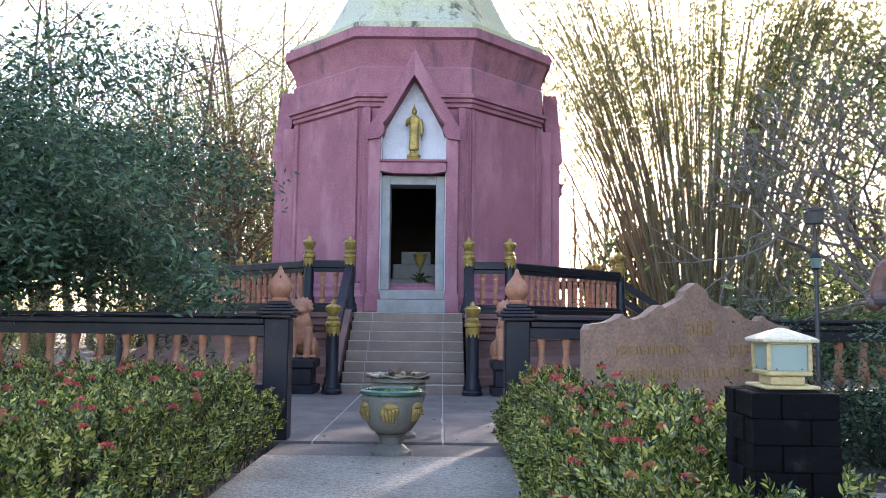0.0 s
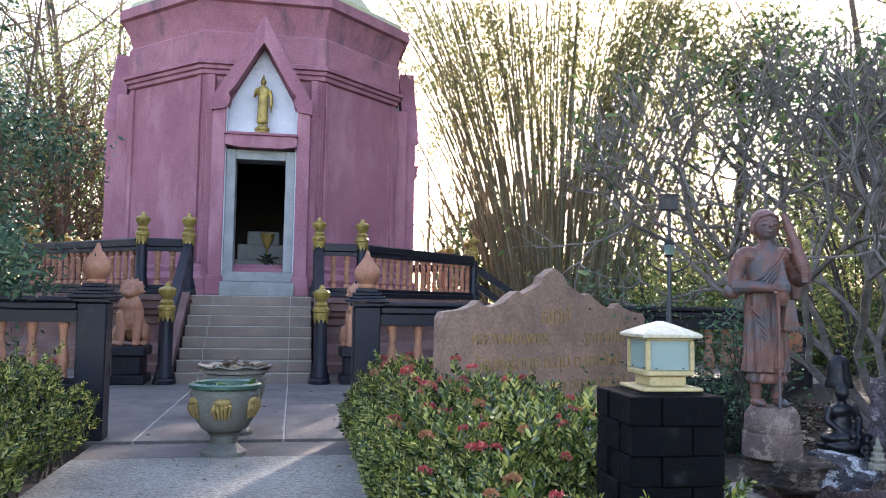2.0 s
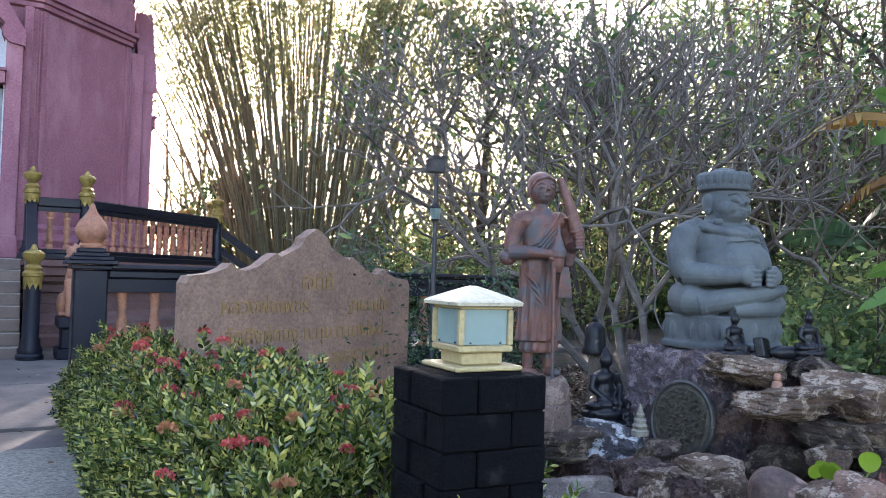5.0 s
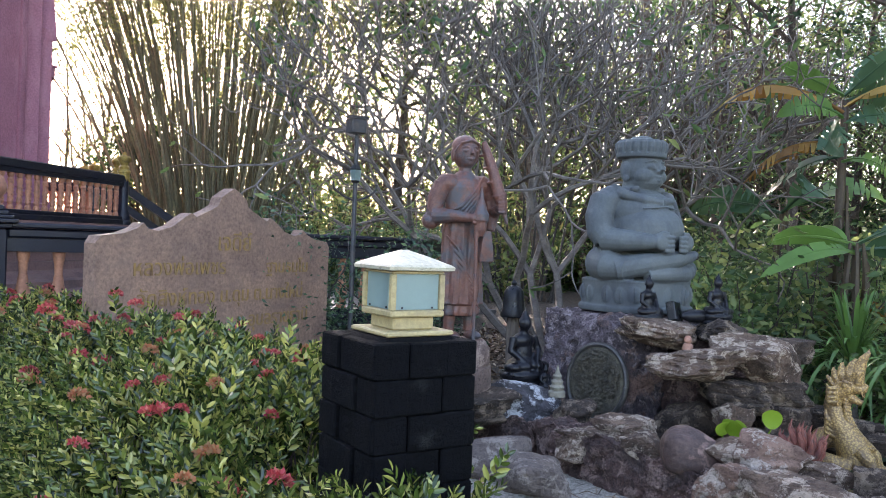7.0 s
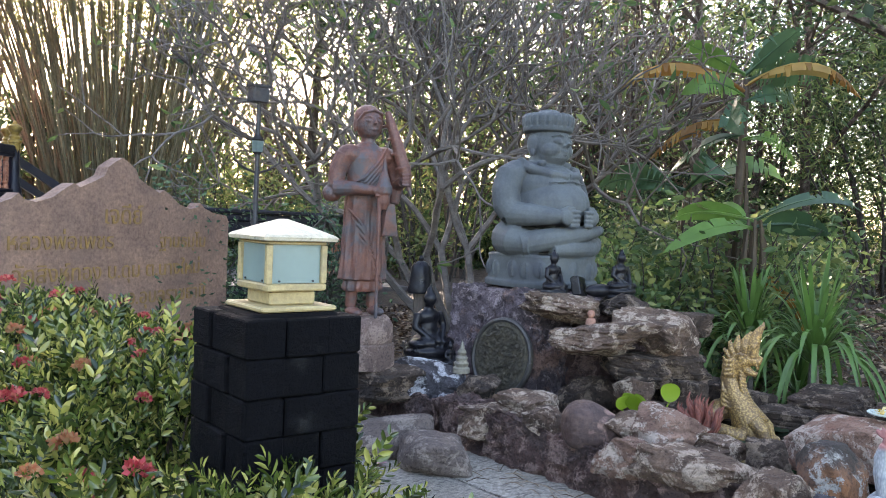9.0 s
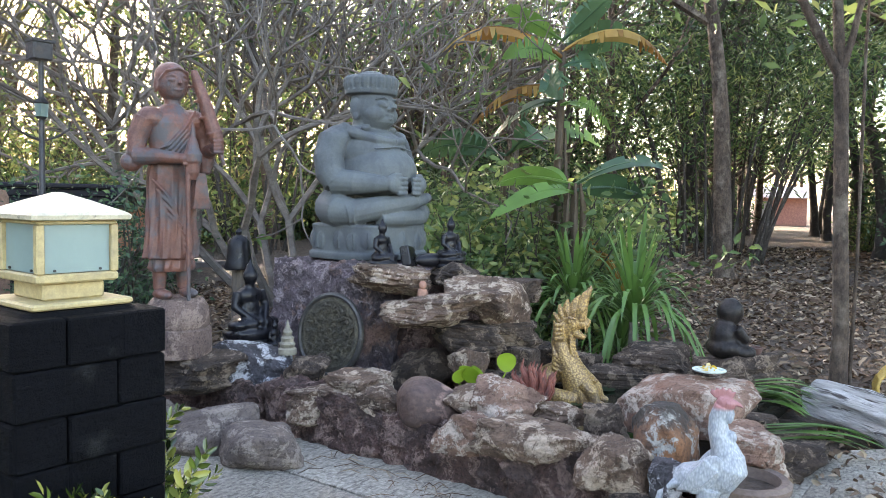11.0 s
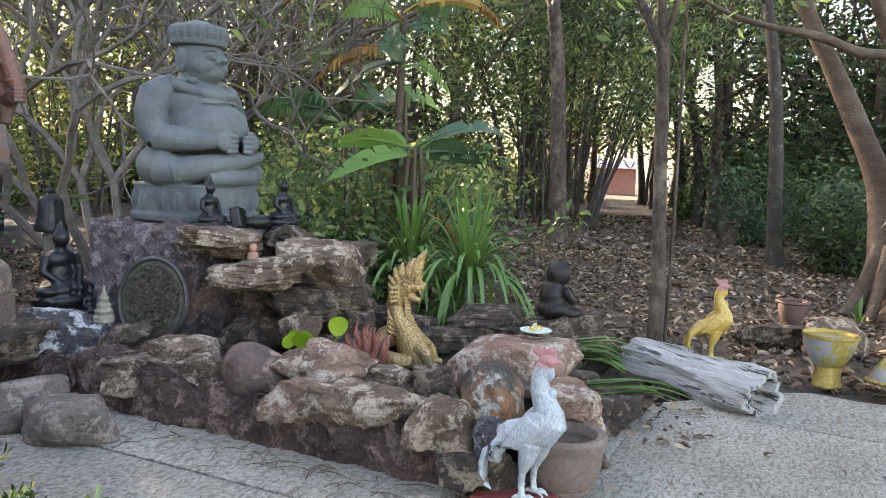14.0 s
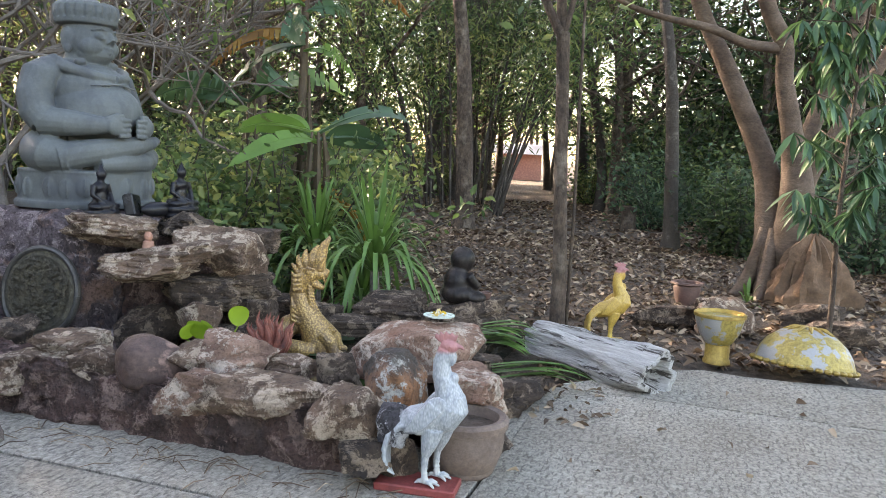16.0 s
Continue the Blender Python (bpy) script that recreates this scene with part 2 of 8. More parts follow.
SIGN_STONE = surface("brown_sandstone_slab", (0.335, 0.20, 0.14), (0.24, 0.145, 0.105), 0.7, 3, 40, (0.14, 0.09, 0.07), 0.55, 4, 0.4, 45, grain=0.5)
SIGN_GOLD = surface("faded_gold_lettering", (0.34, 0.20, 0.06), (0.21, 0.125, 0.06), 0.6, 20, 80, None, bump=0.1)
CREAM = surface("cream_powder_coat", (0.47, 0.37, 0.18), (0.39, 0.30, 0.145), 0.45, 6, 60, (0.28, 0.24, 0.17), 0.3, 12, 0.1)
CREAM_TOP = surface("weathered_white_cap", (0.58, 0.52, 0.37), (0.50, 0.44, 0.31), 0.5, 8, 60, (0.13, 0.12, 0.10), 0.9, 22, 0.1, stain_lo=0.64, stain_hi=0.68)
BARK = surface("grey_brown_bark", (0.12, 0.083, 0.06), (0.062, 0.044, 0.033), 0.9, 5, 26, (0.27, 0.225, 0.175), 0.5, 5, 1.0, 12, grain=0.65, stretch=(1, 1, 0.5), depth=0.03)
BARK_PALE = surface("pale_tan_bark", (0.165, 0.114, 0.082), (0.100, 0.067, 0.049), 0.8, 3, 30, (0.055, 0.038, 0.03), 0.75, 4, 0.6, 16, grain=0.45, stretch=(1, 1, 1.8), depth=0.015, stain_lo=0.52, stain_hi=0.66)
BARK_GREY = surface("pale_grey_frangipani_bark", (0.19, 0.162, 0.142), (0.105, 0.090, 0.079), 0.8, 6, 40, (0.09, 0.08, 0.07), 0.5, 6, 0.5, 20, stretch=(1, 1, 2))
BARK_DARK = surface("dark_mottled_bark", (0.042, 0.034, 0.028), (0.075, 0.062, 0.051), 0.9, 5, 30, (0.26, 0.24, 0.22), 0.45, 5, 0.9, 14, depth=0.02, stain_lo=0.58, stain_hi=0.7)
DRIFTWOOD = surface("silver_weathered_log", (0.74, 0.73, 0.71), (0.44, 0.42, 0.39), 0.9, 6, 26, (0.06, 0.052, 0.047), 0.95, 4, 1.0, 10, grain=0.3, stretch=(0.3, 3, 3), depth=0.05, stain_lo=0.52, stain_hi=0.58, stain_stretch=(0.35, 5, 5))
CULM = surface("bamboo_culm", (0.17, 0.145, 0.085), (0.10, 0.092, 0.056), 0.5, 0.6, 12, (0.33, 0.28, 0.16), 0.5, 0.9, 0.1)
CLAY = surface("grey_brown_clay_pot", (0.175, 0.125, 0.10), (0.125, 0.09, 0.075), 0.75, 4, 50, (0.14, 0.11, 0.10), 0.4, 5, 0.25)
CLAY_RED = surface("red_brown_clay_pot", (0.14, 0.075, 0.06), (0.10, 0.056, 0.046), 0.7, 4, 50, (0.07, 0.05, 0.042), 0.4, 5, 0.25)
URN = surface("grey_green_stone_urn", (0.19, 0.172, 0.138), (0.125, 0.115, 0.095), 0.7, 4, 45, (0.10, 0.10, 0.09), 0.5, 6, 0.35)
GREEN_RIM = surface("green_enamel_rim", (0.035, 0.10, 0.065), (0.028, 0.075, 0.05), 0.35, 6, 50, None, bump=0.1)
IRON = surface("dark_iron", (0.03, 0.03, 0.032), (0.045, 0.043, 0.042), 0.5, 8, 60, (0.10, 0.06, 0.04), 0.4, 9, 0.2)
METAL_RING = surface("dull_metal_rim", (0.10, 0.095, 0.09), (0.07, 0.065, 0.06), 0.45, 9, 60, None, bump=0.2, metallic=0.6)
PEBBLE = surface("carved_dark_relief", (0.07, 0.062, 0.048), (0.12, 0.105, 0.075), 0.8, 14, 60, (0.20, 0.17, 0.11), 0.5, 18, 1.0, 30, depth=0.03)
RED_PLINTH = surface("red_painted_plinth", (0.26, 0.05, 0.045), (0.20, 0.04, 0.035), 0.6, 7, 60, (0.10, 0.03, 0.03), 0.4, 9, 0.2)
CORAL = surface("coral_red_paint", (0.36, 0.115, 0.075), (0.21, 0.062, 0.045), 0.5, 16, 80, (0.07, 0.035, 0.03), 0.85, 22, 0.4)
JADE = surface("jade_green_paint", (0.02, 0.20, 0.15), (0.03, 0.14, 0.11), 0.35, 9, 60, None, bump=0.2)
ORANGE_ROBE = surface("faded_orange_paint", (0.40, 0.23, 0.165), (0.34, 0.15, 0.10), 0.6, 15, 80, None, bump=0.1)
PALE_STONE = surface("pale_mossy_stone", (0.32, 0.29, 0.22), (0.20, 0.18, 0.14), 0.8, 20, 80, (0.08, 0.07, 0.05), 0.6, 24, 0.5, 60)
PINK_WALL = surface("pink_house_wall", (0.62, 0.30, 0.24), (0.55, 0.26, 0.21), 0.8, 0.5, 10, None, bump=0.1)
TIN = surface("grey_tin_roof", (0.30, 0.30, 0.31), (0.22, 0.21, 0.21), 0.5, 0.6, 10, None, bump=0.1)
# The shrine room's dimness is painted in as a dark plaster colour
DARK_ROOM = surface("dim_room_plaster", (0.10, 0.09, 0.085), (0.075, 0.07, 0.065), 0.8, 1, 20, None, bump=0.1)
WOOD_POST = surface("old_grey_wood", (0.15, 0.12, 0.095), (0.10, 0.08, 0.065), 0.9, 4, 40, None, bump=0.5, stretch=(1, 1, 0.2))
PEDESTAL = stone("pink_brown_pedestal_stone", (0.27, 0.18, 0.15), (0.14, 0.098, 0.085), (0.36, 0.26, 0.215), 5, depth=0.03, crack=0.2)

LEAF_DARK = leafy("dark_tree_leaf", (0.020, 0.042, 0.018), (0.046, 0.090, 0.034), (0.12, 0.17, 0.062), lets=0.42)
LEAF_MID = leafy("tree_leaf", (0.055, 0.108, 0.040), (0.120, 0.195, 0.066), (0.26, 0.30, 0.105), lets=0.5)
LEAF_YELLOW = leafy("yellow_green_leaf", (0.098, 0.149, 0.046), (0.175, 0.218, 0.075), (0.31, 0.285, 0.115), lets=0.5)
LEAF_BAMBOO = leafy("bamboo_leaf", (0.13, 0.15, 0.055), (0.23, 0.23, 0.09), (0.38, 0.33, 0.14), lets=0.6)
LEAF_BLUE = leafy("blue_green_bush_leaf", (0.028, 0.066, 0.036), (0.064, 0.128, 0.068), (0.135, 0.215, 0.105), lets=0.36)
LEAF_HEDGE = leafy("glossy_hedge_leaf", (0.020, 0.040, 0.010), (0.130, 0.185, 0.032), (0.54, 0.50, 0.13), 0.25, 0.30, 0.7)
LEAF_STRAP = leafy("glossy_strap_leaf", (0.068, 0.149, 0.034), (0.115, 0.230, 0.054), (0.230, 0.324, 0.095), 0.35, 0.3, 0.5)
LEAF_BANANA = leafy("banana_leaf", (0.075, 0.163, 0.037), (0.138, 0.263, 0.056), (0.225, 0.338, 0.088), 0.4, 0.4)
# Darker, bluer copy of banana_leaf, with the leaves' shade put into the colour
LEAF_BANANA_SHADED = leafy("shaded_banana_leaf", (0.032, 0.085, 0.045), (0.06, 0.13, 0.062), (0.10, 0.19, 0.075), 0.4, 0.3, 0.4)
LEAF_DRY = leafy("dry_orange_leaf", (0.26, 0.13, 0.035), (0.42, 0.22, 0.05), (0.50, 0.33, 0.10), 0.7, 0.4)
LEAF_LITTER = leafy("fallen_leaf", (0.080, 0.048, 0.030), (0.195, 0.127, 0.080), (0.46, 0.355, 0.25), 0.8, 0.1)
LEAF_LIME = leafy("bright_lime_leaf", (0.20, 0.34, 0.03), (0.27, 0.42, 0.04), (0.36, 0.48, 0.06), 0.35, 0.45)
FLOWER = leafy("coral_red_flower", (0.42, 0.040, 0.048), (0.56, 0.085, 0.085), (0.66, 0.20, 0.15), 0.5, 0.25)
FLOWER_OLD = leafy("faded_orange_flower", (0.45, 0.14, 0.06), (0.50, 0.22, 0.10), (0.42, 0.26, 0.13), 0.6, 0.2)


def glass_material(name, colour, rough, trans):
    m, nt, p = principled(name)
    vec = coords(nt)
    n = noise_of(nt, vec, 8)
    nt.links.new(mixed(nt, n, colour, tuple(v * 0.85 for v in colour)), p.inputs["Base Color"])
    p.inputs["Roughness"].default_value = rough
    p.inputs["Transmission Weight"].default_value = trans
    return m


FROST = glass_material("frosted_aqua_glass", (0.25, 0.345, 0.315), 0.3, 0.25)
WATER = glass_material("dark_pond_water", (0.012, 0.014, 0.010), 0.06, 0.0)


def rooster_material(name, body_a, body_b, leg):
    """Feathered paint: scalloped relief, red head and comb above the neck, dark streaks."""
    m, nt, p = principled(name)
    tc = nt.nodes.new("ShaderNodeTexCoord")
    sep = nt.nodes.new("ShaderNodeSeparateXYZ")
    nt.links.new(tc.outputs["Object"], sep.inputs[0])
    vor = node(nt, "ShaderNodeTexVoronoi", Scale=150.0)
    mp = nt.nodes.new("ShaderNodeMapping")
    mp.inputs["Scale"].default_value = (1.0, 1.0, 0.4)
    nt.links.new(tc.outputs["Object"], mp.inputs["Vector"])
    nt.links.new(mp.outputs[0], vor.inputs["Vector"])
    ramp = nt.nodes.new("ShaderNodeMapRange")
    ramp.inputs["From Min"].default_value, ramp.inputs["From Max"].default_value = 0.15, 0.95
    nt.links.new(vor.outputs["Distance"], ramp.inputs["Value"])
    col = mixed(nt, ramp.outputs[0], body_a, body_b)
    wear = noise_of(nt, tc.outputs["Object"], 9, 6, 0.7, 0.5, 0.7)
    col = mixed(nt, wear, col, tuple(v * 0.8 for v in body_b))
    head = nt.nodes.new("ShaderNodeMapRange")
    head.inputs["From Min"].default_value, head.inputs["From Max"].default_value = 0.530, 0.545
    nt.links.new(sep.outputs["Z"], head.inputs["Value"])
    col = mixed(nt, head.outputs[0], col, (0.30, 0.125, 0.12))
    legs = nt.nodes.new("ShaderNodeMapRange")
    legs.inputs["From Min"].default_value, legs.inputs["From Max"].default_value = 0.11, 0.08
    nt.links.new(sep.outputs["Z"], legs.inputs["Value"])
    col = mixed(nt, legs.outputs[0], col, leg)
    nt.links.new(col, p.inputs["Base Color"])
    p.inputs["Roughness"].default_value = 0.45
    bp = node(nt, "ShaderNodeBump", Strength=0.45, Distance=0.004)
    nt.links.new(vor.outputs["Distance"], bp.inputs["Height"])
    nt.links.new(bp.outputs[0], p.inputs["Normal"])
    return m


ROOSTER_WHITE = rooster_material("white_blue_feather_paint", (0.33, 0.352, 0.366), (0.175, 0.195, 0.22), (0.36, 0.38, 0.38))
ROOSTER_GOLD = rooster_material("golden_feather_paint", (0.47, 0.305, 0.065), (0.28, 0.175, 0.04), (0.50, 0.36, 0.08))


# ---- mesh helpers ----
class Build:
    """Collects vertices and faces of one mesh."""

    def __init__(self):
        self.v, self.f = [], []

    def add(self, verts, faces, m=None):
        k = len(self.v)
        self.v += [tuple(m @ Vector(p)) for p in verts] if m else [tuple(p) for p in verts]
        self.f += [tuple(i + k for i in f) for f in faces]
        return self

    def box(self, x0, x1, y0, y1, z0, z1, m=None, c=0.0):
        """A box with its edges chamfered by c."""
        if c <= 0:
            v = [(x, y, z) for z in (z0, z1) for y in (y0, y1) for x in (x0, x1)]
            return self.add(v, [(0, 2, 3, 1), (4, 5, 7, 6), (0, 1, 5, 4), (2, 6, 7, 3), (0, 4, 6, 2), (1, 3, 7, 5)], m)
        rings = []
        for z, k in ((z0, c), (z0 + c, 0), (z1 - c, 0), (z1, c)):
            d = c
            rings.append([(x0 + k + d, y0 + k, z), (x1 - k - d, y0 + k, z), (x1 - k, y0 + k + d, z), (x1 - k, y1 - k - d, z),
                          (x1 - k - d, y1 - k, z), (x0 + k + d, y1 - k, z), (x0 + k, y1 - k - d, z), (x0 + k, y0 + k + d, z)])
        return self.loft(rings, m)

    def loft(self, rings, m=None, closed=True, cap=True):
        n = len(rings[0])
        v = [p for r in rings for p in r]
        f = []
        for i in range(len(rings) - 1):
            for j in range(n if closed else n - 1):
                a, b = i * n + j, i * n + (j + 1) % n
                f.append((a, b, b + n, a + n))
        if cap and closed:
            f.append(tuple(reversed(range(n))))
            f.append(tuple(range((len(rings) - 1) * n, len(rings) * n)))
        return self.add(v, f, m)

    def lathe(self, profile, seg=20, m=None, phase=0.0, cap=True):
        rings = [[(r * math.cos(2 * math.pi * (j + phase) / seg), r * math.sin(2 * math.pi * (j + phase) / seg), z) for j in range(seg)] for r, z in profile]
        return self.loft(rings, m, cap=cap)

    def tube(self, pts, radii, seg=6, m=None, cap=True):
        pts = [Vector(p) for p in pts]
        if not isinstance(radii, (list, tuple)):
            radii = [radii] * len(pts)
        rings, side = [], None
        for i, p in enumerate(pts):
            d = (pts[min(i + 1, len(pts) - 1)] - pts[max(i - 1, 0)]).normalized()
            if side is None:
                side = d.orthogonal().normalized()
            side = (side - d * side.dot(d)).normalized()
            up = d.cross(side)
            rings.append([tuple(p + (side * math.cos(a) + up * math.sin(a)) * radii[i]) for a in (2 * math.pi * j / seg for j in range(seg))])
        return self.loft(rings, m, cap=cap)

    def prism(self, outline, y0, y1, m=None):
        """An outline in x and z pushed from y0 to y1."""
        n = len(outline)
        v = [(x, y0, z) for x, z in outline] + [(x, y1, z) for x, z in outline]
        f = [tuple(range(n)), tuple(reversed(range(n, 2 * n)))] + [(j, j + n, (j + 1) % n + n, (j + 1) % n) for j in range(n)]
        return self.add(v, f, m)

    def blob(self, x, y, z, sx, sy, sz, m=None, seg=14):
        """An ellipsoid."""
        rings = []
        for i in range(1, seg // 2 + 2):
            a = math.pi * i / (seg // 2 + 2) - math.pi / 2
            rings.append([(x + sx * math.cos(a) * math.cos(2 * math.pi * j / seg), y + sy * math.cos(a) * math.sin(2 * math.pi * j / seg), z + sz * math.sin(a)) for j in range(seg)])
        return self.loft(rings, m)

    def mesh(self, name, smooth=0.0):
        me = bpy.data.meshes.new(name)
        me.from_pydata(self.v, [], self.f)
        me.update()
        if smooth:
            me.shade_smooth()
            if smooth < 3:
                me.set_sharp_from_angle(angle=smooth)
        return me


def mesh_arrays(name, verts, faces):
    """A mesh from number arrays, all faces with as many corners."""
    me = bpy.data.meshes.new(name)
    n, k = faces.shape
    me.vertices.add(len(verts))
    me.vertices.foreach_set("co", np.ascontiguousarray(verts, dtype=np.float32).ravel())
    me.loops.add(n * k)
    me.loops.foreach_set("vertex_index", np.ascontiguousarray(faces, dtype=np.int32).ravel())
    me.polygons.add(n)
    me.polygons.foreach_set("loop_start", np.arange(0, n * k, k, dtype=np.int32))
    me.update(calc_edges=True)
    return me


def thing(name, label, category, at=None, group="", kind=""):
    ob = new(name)
    ob.empty_display_size = 0.1
    if at is not None:
        ob.matrix_world = at
    return tagged(ob, label, category, group, kind)


def part(name, shape, material, parent=None, label="", smooth=0.6, at=None):
    """Links a shape as one mesh object under a thing or a part."""
    me = shape.mesh(name, smooth) if isinstance(shape, Build) else shape
    if not me.materials:
        me.materials.append(material)
    ob = new(name, me)
    if parent:
        ob.parent = parent
    if at is not None:
        ob.matrix_basis = at
    if label:
        ob["label"] = label
    return ob


def single(name, shape, material, label, category, at=None, group="", kind="", smooth=0.6):
    return tagged(part(name, shape, material, None, "", smooth, at), label, category, group, kind)


def sculpt(ob, voxel, soft=4):
    """Melts overlapping volumes into one carved surface."""
    r = ob.modifiers.new("melt", "REMESH")
    r.mode, r.voxel_size, r.use_smooth_shade = "VOXEL", voxel, True
    s = ob.modifiers.new("soft", "SMOOTH")
    s.iterations, s.factor = soft, 0.5
    return ob


rnd = random.Random(7)
rng = np.random.default_rng(11)


def leaf_shape(length, width, fold=0.25, droop=0.15):
    """A pointed leaf of four faces, along +x, folded at its midrib."""
    w, f = width / 2, fold * width
    v = np.array([(0, 0, 0), (0.35 * length, w, f), (0.35 * length, 0, 0), (0.35 * length, -w, f), (0.7 * length, 0.75 * w, f * 0.6 - droop * length * 0.4),
                  (0.7 * length, 0, -droop * length * 0.4), (0.7 * length, -0.75 * w, f * 0.6 - droop * length * 0.4), (length, 0, -droop * length)], float)
    t = np.array([(0, 2, 1), (0, 3, 2), (1, 2, 5), (1, 5, 4), (2, 3, 6), (2, 6, 5), (4, 5, 7), (5, 6, 7)])
    return v, t


def small_leaf(length, width):
    """A leaf of one bent quad, for foliage seen from afar."""
    w = width / 2
    return np.array([(0, 0, 0), (0.45 * length, w, 0.1 * w), (length, 0, -0.1 * length), (0.45 * length, -w, 0.1 * w)], float), np.array([(0, 3, 2, 1)])


def frames_along(d, spin):
    """Rotation matrices whose x axis is d, turned about it by spin."""
    d = d / np.linalg.norm(d, axis=1, keepdims=True)
    ref = np.where(np.abs(d[:, 2:3]) < 0.9, np.array([[0, 0, 1.0]]), np.array([[1.0, 0, 0]]))
    y = np.cross(ref, d)
    y /= np.linalg.norm(y, axis=1, keepdims=True)
    z = np.cross(d, y)
    c, s = np.cos(spin)[:, None], np.sin(spin)[:, None]
    return np.stack([d, c * y + s * z, -s * y + c * z], axis=2)


def scatter(template, pos, dirs, scale, spin):
    """Copies of a template (vertices, faces) at places, along directions."""
    v, f = template
    r = frames_along(dirs, spin)
    out = np.einsum("nij,mj->nmi", r, v) * scale[:, None, None] + pos[:, None, :]
    faces = f[None] + (np.arange(len(pos)) * len(v))[:, None, None]
    return out.reshape(-1, 3), faces.reshape(-1, f.shape[1])


def joined(*sets):
    vs, fs, k = [], [], 0
    for v, f in sets:
        vs.append(v)
        fs.append(f + k)
        k += len(v)
    return np.concatenate(vs), np.concatenate(fs)


def unit(n):
    d = rng.normal(size=(n, 3))
    return d / np.linalg.norm(d, axis=1, keepdims=True)


# ---- ground and paving ----
def ground_sheet():
    """Soil to the horizon, uneven near the walk."""
    xs = np.concatenate([[-900, -300, -120, -60, -35], np.arange(-24, 40.1, 1.0), [50, 70, 120, 300, 900]])
    ys = np.concatenate([[-900, -300, -120, -60, -30], np.arange(-14, 40.1, 1.0), [50, 70, 120, 300, 900]])
    gx, gy = np.meshgrid(xs, ys)
    gz = np.array([noise.noise(Vector((x * 0.35, y * 0.35, 0.0))) * 0.05 for x, y in zip(gx.ravel(), gy.ravel())]).reshape(gx.shape)
    gz = gz - 0.075
    w = len(xs)
    v = np.stack([gx, gy, gz], -1).reshape(-1, 3)
    a = (np.arange(len(ys) - 1)[:, None] * w + np.arange(w - 1)[None]).ravel()
    me = mesh_arrays("ground", v, np.stack([a, a + 1, a + 1 + w, a + w], 1))
    me.shade_smooth()
    return me


ground = single("ground", ground_sheet(), SOIL, "brown soil strewn with dry fallen leaves", "ground", kind="structure")


def slab(name, x0, x1, y0, y1, top, material, label, m=None):
    return single(name, Build().box(x0, x1, y0, y1, top - 0.14, top, m, 0.004), material, label, "paving", kind="structure")


slab("pavement_path", -1.62, 0.72, -7.0, 7.55, 0.0, CONCRETE, "worn pale concrete path between the hedges")
slab("pavement_court", 0.735, 2.965, -7.0, 2.30, 0.0, CONCRETE, "worn pale concrete court slab with scuffed surface")
slab("pavement_court_side", 1.75, 2.965, 2.315, 6.2, 0.0, CONCRETE, "worn pale concrete court slab beside the pond wall")
slab("pavement_court_edge", 2.985, 3.75, 2.315, 6.2, 0.0, CONCRETE, "narrow pale concrete strip along the pond wall")
slab("pavement_court_east", 2.985, 4.95, -7.0, 2.30, 0.0, CONCRETE, "worn pale concrete court slab with fallen leaves")
slab("pavement_court_corner", 3.755, 4.80, 2.303, 2.64, 0.0, CONCRETE, "worn pale concrete corner behind the planter")
slab("pavement_apron", -1.62, 0.72, 7.565, 8.27, -0.008, TERRACE, "darker grey concrete apron at the gateway")


def ragged_edge():
    """The court's outer strip, with an uneven edge towards the trees."""
    b = Build()
    ys = [-7.0 + 0.25 * i for i in range(38)]
    edge = [5.78 + 0.16 * noise.noise(Vector((y * 1.3, 3.1, 0))) + (0.22 if y < 0.3 else 0) - max(0, y - 1.6) * 1.1 for y in ys]
    lo = [(4.962, y, -0.15) for y in ys]
    top0 = [(4.962, y, 0.0) for y in ys]
    top1 = [(max(e, 4.97), y, -0.002) for y, e in zip(ys, edge)]
    low1 = [(max(e, 4.97) + 0.03, y, -0.15) for y, e in zip(ys, edge)]
    return b.loft([lo, top0, top1, low1], closed=False)


single("pavement_court_rim", ragged_edge(), CONCRETE, "pale concrete with a crumbled edge against leaf litter", "paving", kind="structure", smooth=0)

AX, CY = -0.62, 20.3       # the shrine's axis and centre
for i, (a, b) in enumerate(((-8.0, -1.30), (-1.275, 0.04), (0.065, 4.4))):
    for j, (c, d) in enumerate(((8.3, 10.85), (10.87, 13.42))):
        slab("pavement_terrace", a, b, c, d, 0.015 + 0.001 * ((i + j) % 2), TERRACE, "dark grey screed terrace slab with pale joints")
for x in (-1.2875, 0.0525):
    single("pavement_joint", Build().box(x - 0.009, x + 0.009, 8.3, 13.42, -0.05, 0.012), GROUT, "pale grout joint in the terrace", "joint", kind="structure")
slab("pavement_yard", -12.0, 10.0, 13.43, 30.0, -0.01, TERRACE, "grey screed around the shrine's base")


# ---- the shrine and its platform ----
def octagon(profile, skip=(), m=None):
    """An eight-sided ring by (apothem, height), with faces left out of the front where skip says."""
    b = Build()
    k = 1 / math.cos(math.pi / 8)
    n = 8
    rings = [[(r * k * math.cos(math.pi * (2 * j + 1) / 8), r * k * math.sin(math.pi * (2 * j + 1) / 8), z) for j in range(n)] for r, z in profile]
    v = [p for r in rings for p in r]
    f = [(i * n + j, i * n + (j + 1) % n, (i + 1) * n + (j + 1) % n, (i + 1) * n + j) for i in range(len(profile) - 1) for j in range(n) if (i, j) not in skip]
    return b.add(v, f, m)


